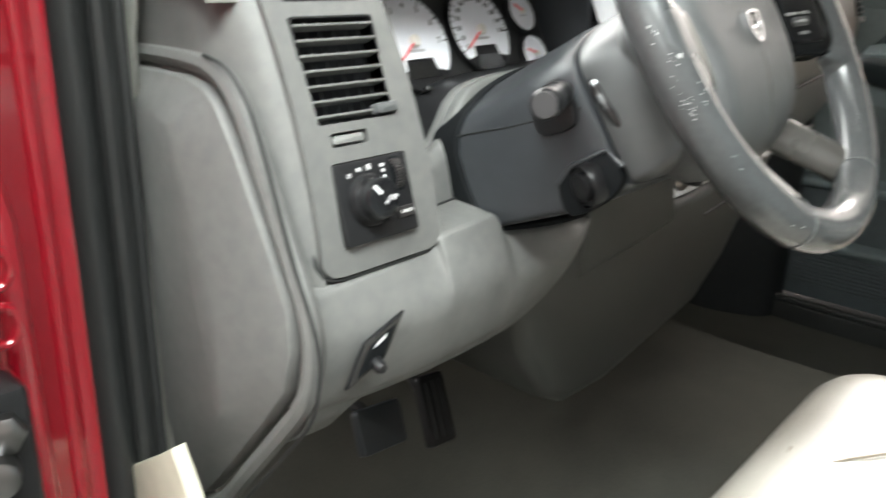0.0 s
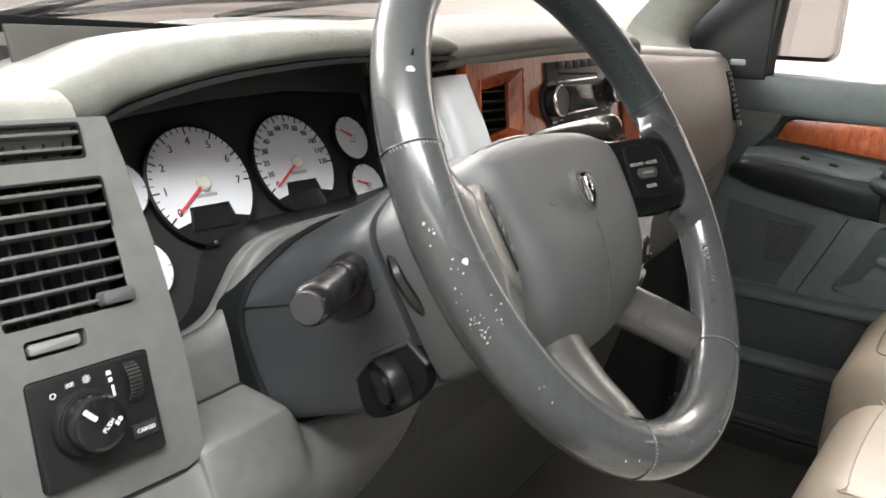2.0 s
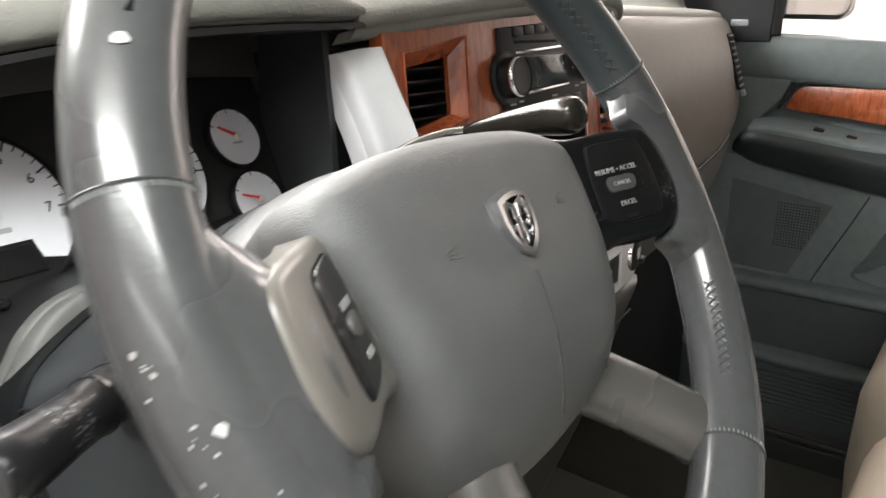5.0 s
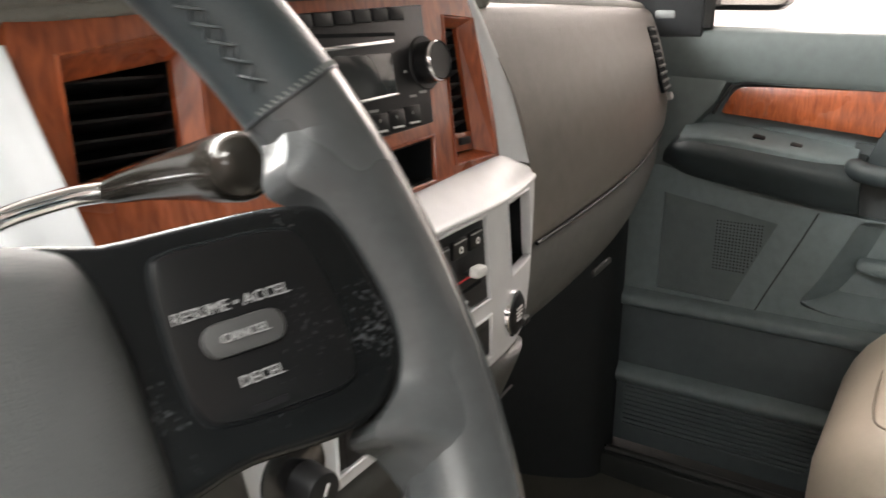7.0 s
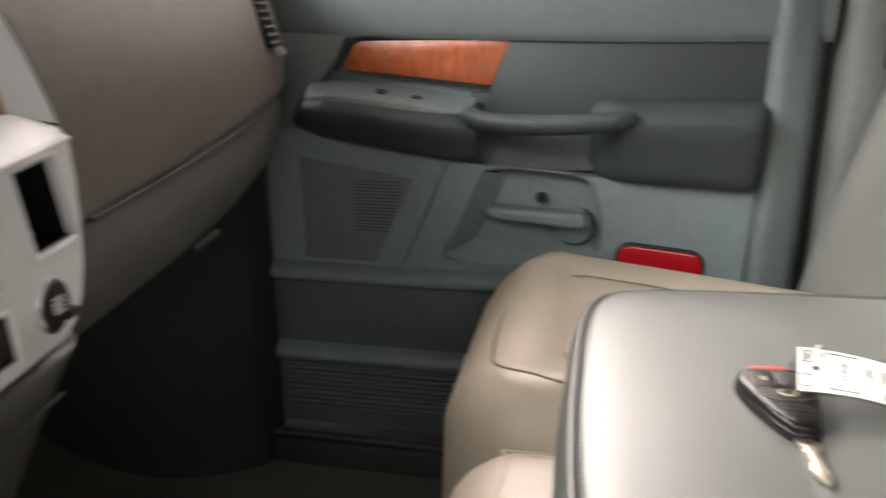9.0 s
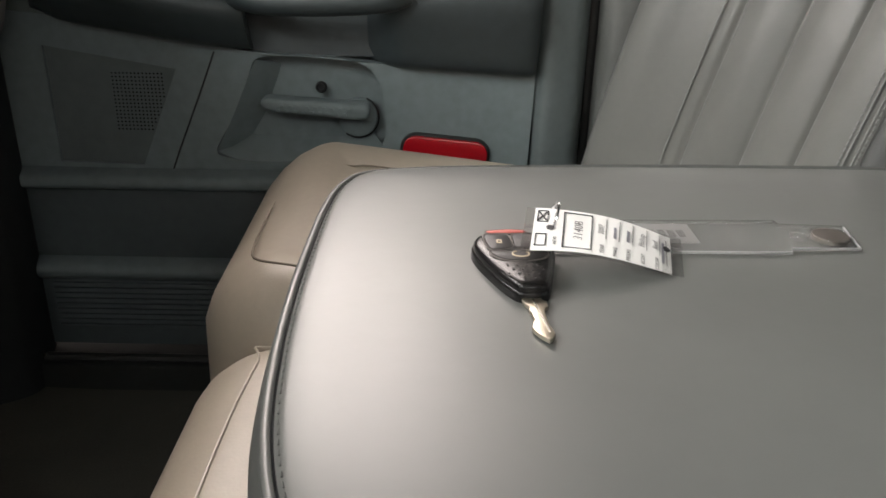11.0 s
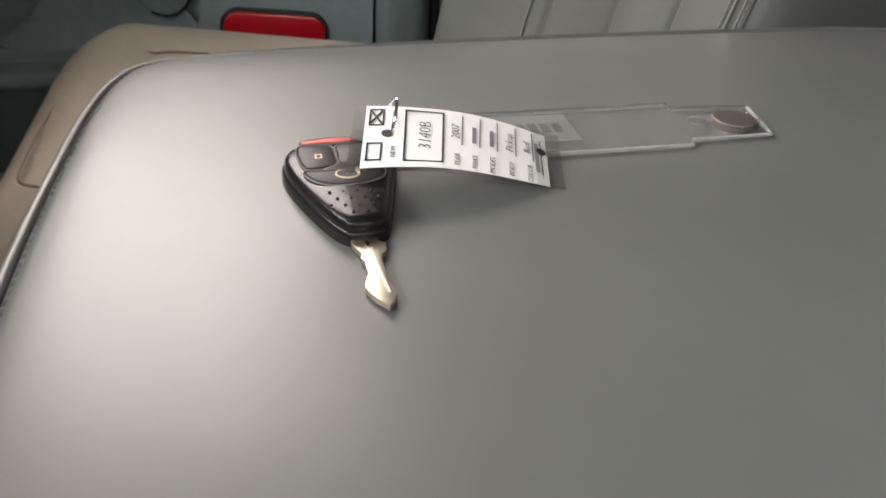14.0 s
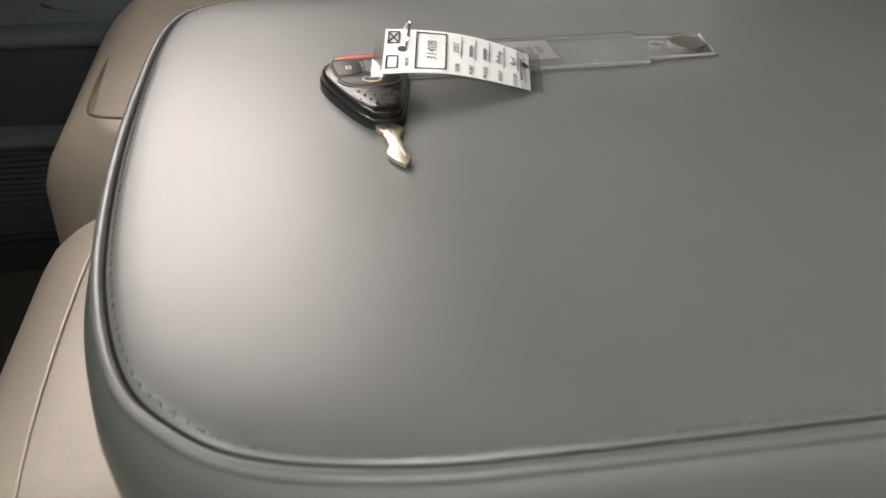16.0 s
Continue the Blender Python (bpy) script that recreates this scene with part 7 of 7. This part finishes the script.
tag = thing("key_tag", (0.205, -0.67, 0.49), "white paper key tag in a clear sleeve, curled over the key", "key tag")
part("card", loft([[sheet_pt(a, b) for b in (0, 0.5, 1)] for a in (0, 0.2, 0.4, 0.6, 0.8, 1)], (0, 0, -0.0004), 24, 6), PAPER, tag)
part("sleeve", loft([[sheet_pt(a, b) + Vector((0, -da, -0.0007)) for b in (-0.04, 0.5, 1.04)] for a, da in ((0, -0.006), (0.2, 0), (0.4, 0), (0.6, 0), (0.8, 0), (1, 0.0075))], (0, 0, -0.0003), 24, 6), ACRYLIC, tag, "clear plastic sleeve")


def tag_frame(a, b):
    p = sheet_pt(a, b)
    u = (sheet_pt(min(1, a + 0.02), b) - sheet_pt(max(0, a - 0.02), b))
    v = (sheet_pt(a, 1) - sheet_pt(a, 0))
    m = basis(p, -v, u)
    if m.to_3x3().col[2].z < 0:
        m = basis(p, v, u)
    return m @ pose(0, 0, 0.0003)


def bar(a, b, la, lb, mat=INK, bm=None):
    return plate([(-lb / 2, -la / 2), (lb / 2, -la / 2), (lb / 2, la / 2), (-lb / 2, la / 2)], tag_frame(a, b), 0.0002, bm=bm)


def box_lines(a0, a1, b0, b1, t=0.0005):
    bm = bmesh.new()
    tube([sheet_pt(a, b) + Vector((0, 0, 0.0004)) for a, b in ((a0, b0), (a1, b0), (a1, b1), (a0, b1))], t, 5, True, bm)
    return bm


part("printed_box", box_lines(0.04, 0.125, 0.66, 0.92), INK, tag)
part("printed_box", box_lines(0.04, 0.125, 0.10, 0.36), INK, tag)
part("printed_box", box_lines(0.235, 0.425, 0.08, 0.92), INK, tag)
bm = tube([sheet_pt(0.05, 0.69) + Vector((0, 0, 0.0005)), sheet_pt(0.115, 0.89) + Vector((0, 0, 0.0005))], 0.0005, 5)
tube([sheet_pt(0.05, 0.89) + Vector((0, 0, 0.0005)), sheet_pt(0.115, 0.69) + Vector((0, 0, 0.0005))], 0.0005, 5, bm=bm)
part("tick", bm, INK, tag)


def tag_words(text, a, b, size):
    m = tag_frame(a, b)
    t = Vector(sheet_pt(a, 1) - sheet_pt(a, 0)).normalized()
    dn = (sheet_pt(min(1, a + 0.02), b) - sheet_pt(max(0, a - 0.02), b)).normalized()
    mm = basis(m.translation, t, -dn)
    return lettering(text, mm @ pose(0, 0, 0.0003), size, INK, tag, "lettering", 0.0001, size * 0.022)


tag_words("USED", 0.185, 0.80, 0.0036)
tag_words("NEW", 0.185, 0.22, 0.0036)
tag_words("3140B", 0.335, 0.50, 0.0085)
for k, (w, hand) in enumerate((("YEAR", "2007"), ("MAKE", ""), ("MODEL", ""), ("BODY", "Pickup"), ("COLOR", "Red"))):
    a = 0.50 + 0.092 * k
    tag_words(w, a, 0.14, 0.0040)
    part("rule", bar(a + 0.022, 0.66, 0.0004, 0.024), INK, tag)
    if hand:
        tag_words(hand, a - 0.010, 0.62, 0.0058)
    else:
        part("handwriting", bar(a - 0.008, 0.60, 0.0019, 0.013), material("pen", (0.18, 0.18, 0.20), 0.6) if "pen" not in bpy.data.materials else bpy.data.materials["pen"], tag)
part("handwriting", bar(0.915, 0.48, 0.0018, 0.024), bpy.data.materials["pen"], tag)
part("rule", bar(0.945, 0.50, 0.0004, 0.030), INK, tag)
for a, b in ((0.150, 0.52), (0.945, 0.62)):
    part("punch_hole", plate(ring(0.0026, 16), tag_frame(a, b), 0.0004), INK, tag)

hold = thing("key_holder", (0.25, -0.75, Z0 - 0.001), "clear acrylic key holder strip with round steel magnet on the lid", "key holder")
strip = [(0.222, -0.640), (0.2235, -0.7000), (0.2265, -0.800), (0.2330, -0.803), (0.2355, -0.8500), (0.2735, -0.8560), (0.2760, -0.8090), (0.2825, -0.8085), (0.2785, -0.710), (0.2760, -0.645)]
zl = Matrix.Translation((0, 0, lid_z(0.25, -0.75) + 0.0004))
acr = part("strip", pierced(strip, [ring(0.0055, 20, 0.2555, -0.8165)], zl, 0.0032), ACRYLIC, hold, "clear acrylic strip")
edge_mat = glass_material("acrylic_edge", (1.0, 1.0, 1.0), 0.12, 0.95)
part("polished_edge", tube([zl @ Vector((x, y, 0.0016)) for x, y in strip], 0.0014, 6, True), edge_mat, hold)
part("hole_edge", tube([zl @ Vector((x, y, 0.0030)) for x, y in ring(0.0058, 20, 0.2555, -0.8165)], 0.0007, 6, True), edge_mat, hold)
part("magnet_rim", tube([zl @ Vector((x, y, 0.0036)) for x, y in ring(0.0132, 28, 0.2545, -0.8375)], 0.0007, 6, True), edge_mat, hold)
# opaque pale tube: the clear edge's glint, put into its colour
part("bevel", tube([zl @ Vector((x, y, 0.0016)) for x, y in strip[:6]], 0.0010, 6), material("edge_glint", (0.46, 0.47, 0.47), 0.10), hold, "pale tube painted as the bevel's glint")
acr.visible_shadow = False
part("magnet", lathe([(0.0125, 0.0), (0.0125, 0.0030), (0.0118, 0.0036)], Matrix.Translation((0.2545, -0.8375, lid_z(0.25, -0.75) + 0.0008)), 32), material("magnet", (0.20, 0.18, 0.16), 0.35, metal=0.8), hold, "round steel magnet")
part("frosted_band", box(0.2360, 0.2700, -0.742, -0.690, lid_z(0.25, -0.75) + 0.0037, lid_z(0.25, -0.75) + 0.0040), glass_material("frosted", (0.8, 0.84, 0.84), 0.5, 0.35), hold)
bm = bmesh.new()
for k in range(7):
    box(0.246, 0.2580, -0.6955 - 0.0065 * k, -0.6915 - 0.0065 * k, lid_z(0.25, -0.75) + 0.0041, lid_z(0.25, -0.75) + 0.0050, bm=bm)
tagged(part("raised_mark", bm, ACRYLIC, hold), kind="stuff")

# ---- outside: door opening, mirror, windscreen ----
jamb = thing("door_frame", (-0.84, 0.1, 0.0), "glossy red painted front door frame with hinge", "car body", kind="structure")
part("jamb", loft([[(-0.96, -0.14, z), (-0.905, -0.062, z), (-0.87, -0.030, z), (-0.838, -0.010, z), (-0.822, 0.004, z), (-0.818, 0.16, z)] for z in (-0.1, 0.2, 0.45, 0.62, 0.66, 0.9, 1.1)], (0.01, 0.03, 0), 20, 20), PAINT, jamb, "red painted jamb")
part("fender_edge", loft([[(-1.50, 0.05, z), (-1.2, 0.0, z), (-1.05, -0.08, z), (-0.96, -0.14, z)] for z in (-0.1, 0.3, 0.6, 0.9)], (0, 0.03, 0), 10, 14), PAINT, jamb)
part("rib", tube([(-0.880, -0.036, z) for z in (-0.1, 0.3, 0.60, 0.64)], [0.012, 0.012, 0.010, 0.003], 10), PAINT, jamb)
part("rib", tube([(-0.846, -0.014, z) for z in (-0.1, 0.3, 0.9)], 0.006, 10), PAINT, jamb)
hg = part("hinge", box(-0.945, -0.893, -0.085, -0.050, 0.43, 0.515, 0.006), BLACK, jamb, "black door hinge")
part("hinge_bolt", lathe([(0.013, 0), (0.013, 0.008), (0.010, 0.010)], basis((-0.912, -0.086, 0.492), (1, -0.4, 0), (0, 0, 1)), 6), STEELDK, hg)
part("hinge_bolt", lathe([(0.012, 0), (0.012, 0.014), (0.008, 0.016)], basis((-0.918, -0.088, 0.470), (1, -0.4, 0), (0, 0, 1)), 20), STEELDK, hg)
for z in (0.548, 0.583):
    part("loop", tube([(-0.897 + 0.008 * math.cos(a), -0.070, z + 0.012 * math.sin(a)) for a in [2 * math.pi * k / 20 for k in range(20)]], 0.0028, 8, True), PAINT, jamb)
part("door_seal", loft([[(-0.820, 0.006, z), (-0.810, -0.006, z), (-0.800, -0.002, z), (-0.793, 0.006, z), (-0.782, 0.002, z), (-0.772, 0.010, z), (-0.760, 0.035, z)] for z in (-0.05, 0.2, 0.4, 0.6, 0.8, 1.1)], (0.004, 0.03, 0), 14, 24), RUBBER, jamb, "black rubber door seal")
part("seal_lip", tube([(-0.788, 0.000, z) for z in (-0.05, 0.2, 0.5, 0.8, 1.1)], 0.006, 8), RUBBER, jamb)
part("seal_lip", tube([(-0.766, 0.016, z) for z in (-0.05, 0.2, 0.5, 0.8, 1.1)], 0.005, 8), RUBBER, jamb)
tagged(part("pillar_trim", loft([[(-0.760, 0.045, z), (-0.752, 0.020 if z < 0.7 else 0.010, z), (-0.742, 0.06, z)] for z in (0.10, 0.3, 0.5, 0.68, 0.72, 0.80, 1.0)], (0.004, 0.02, 0), 14, 8), PAD), "pale trim edge beside the dashboard", "trim", kind="structure")
tagged(part("sill_trim", plate([(0.0, -0.03), (0.0, 0.30), (0.003, 0.370), (-0.030, 0.392), (-0.064, 0.417), (-0.074, 0.401), (-0.090, 0.370), (-0.15, 0.10), (-0.17, -0.03)], basis((-0.800, 0, 0), (0, -1, 0), (0, 0, 1)) @ Matrix.Diagonal((-1, 1, 1, 1)) @ pose(0, 0, -0.012), 0.012, 0.003), material("sill_cream", (0.50, 0.47, 0.38), 0.5, bump=0.2)), "pale cream plastic sill trim below the dashboard", "trim", kind="structure")
mirror = thing("door_mirror", (1.08, -0.05, 0.80), "black passenger door mirror outside the window", "mirror")
MM = basis((1.10, -0.052, 0.905), (0.25, -1, 0), (0, 0, 1))
part("housing", plate(rrect(0.175, 0.225, 0.03, 8), MM @ pose(0, 0, -0.06), 0.064, 0.006), BLACK, mirror)
mm2 = material("mirror_glass", (0.9, 0.9, 0.9), 0.02, metal=1.0, var=0.01, stain=0.01)
part("mirror_glass", plate(rrect(0.155, 0.205, 0.024, 8), MM @ pose(0, 0, 0.0045), 0.001), mm2, mirror, "mirror glass")
part("arm", box(0.96, 1.09, -0.02, 0.03, 0.80, 0.85, 0.01), BLACK, mirror)
ws = tagged(part("windscreen", loft([[(x, 0.62 - 0.10 * (x / 0.8) ** 2, 0.80), (x, 0.30 - 0.10 * (x / 0.8) ** 2, 1.02), (x, -0.02 - 0.08 * (x / 0.8) ** 2, 1.24)] for x in (-0.78, -0.4, 0.0, 0.4, 0.78)], (0, 0.004, 0.004), 16, 10), GLASS), "clear windscreen glass", "window", kind="structure")
ws.visible_shadow = False
tagged(part("cowl", loft([[(x, y - 0.12, z - 0.02), (x, y - 0.03, z - 0.006), (x, y, z), (x, y + 0.05, z - 0.010), (x, y + 0.14, z - 0.05)] for x, y, z in ((-0.82, 0.40, 0.715), (-0.6, 0.44, 0.735), (-0.41, 0.46, 0.760), (-0.26, 0.47, 0.790), (-0.08, 0.49, 0.812), (0.15, 0.50, 0.820), (0.5, 0.47, 0.822), (0.84, 0.38, 0.815))], (0, 0, -0.02), 30, 14), RUBBER), "black plastic cowl under the windscreen", "car body", kind="structure")
for blade, arm in (([(-0.330, 0.62, 0.797), (-0.270, 0.622, 0.803), (0.0, 0.626, 0.840), (0.323, 0.62, 0.865)], [(-0.345, 0.60, 0.795), (-0.187, 0.615, 0.838), (-0.06, 0.62, 0.868)]), ([(0.018, 0.61, 0.812), (0.133, 0.615, 0.833), (0.355, 0.62, 0.862), (0.50, 0.62, 0.872)], [(0.06, 0.60, 0.806), (0.30, 0.605, 0.822), (0.60, 0.61, 0.828)])):
    wp = thing("wiper", blade[0], "black windscreen wiper resting on the glass", "wiper")
    part("blade", tube(spline(blade, 16), 0.0065, 8), RUBBER, wp)
    part("arm", tube(spline(arm, 12), [0.010] * 6 + [0.008] * 6, 8), BLACK, wp)

# ---- pedals ----
for name, cx, cy, cz, w, h, lab in (("brake_pedal", -0.412, 0.032, 0.245, 0.050, 0.085, "black rubber brake pedal over the dark carpet"), ("parking_pedal", -0.505, 0.030, 0.262, 0.075, 0.050, "grey metal parking brake pedal under the dashboard")):
    pdl = thing(name, (cx, cy, cz - h / 2), lab, "pedal")
    PM = basis((cx, cy, cz), (1, 0.1, -0.2), (0.1, 0.45, 0.9))
    part("arm", tube([PM @ Vector((0, 0, 0)), PM @ Vector((0.0, h * 0.5, -0.02)), PM @ Vector((0.0, h * 0.9, -0.06)), PM @ Vector((0.0, h + 0.16, -0.10))], 0.007, 8), BLACK, pdl)
    part("pad", plate(rrect(w, h, 0.006, 4), PM @ pose(0, 0, 0.0), 0.010, 0.003), BLACK if cx > -0.45 else SHROUD, pdl)
    if cx > -0.45:
        for k in range(3):
            part("rib", plate(rrect(0.004, h * 0.8, 0.001, 2, -0.014 + 0.014 * k, 0), PM @ pose(0, 0, 0.010), 0.002, 0.0006), RUBBER, pdl)
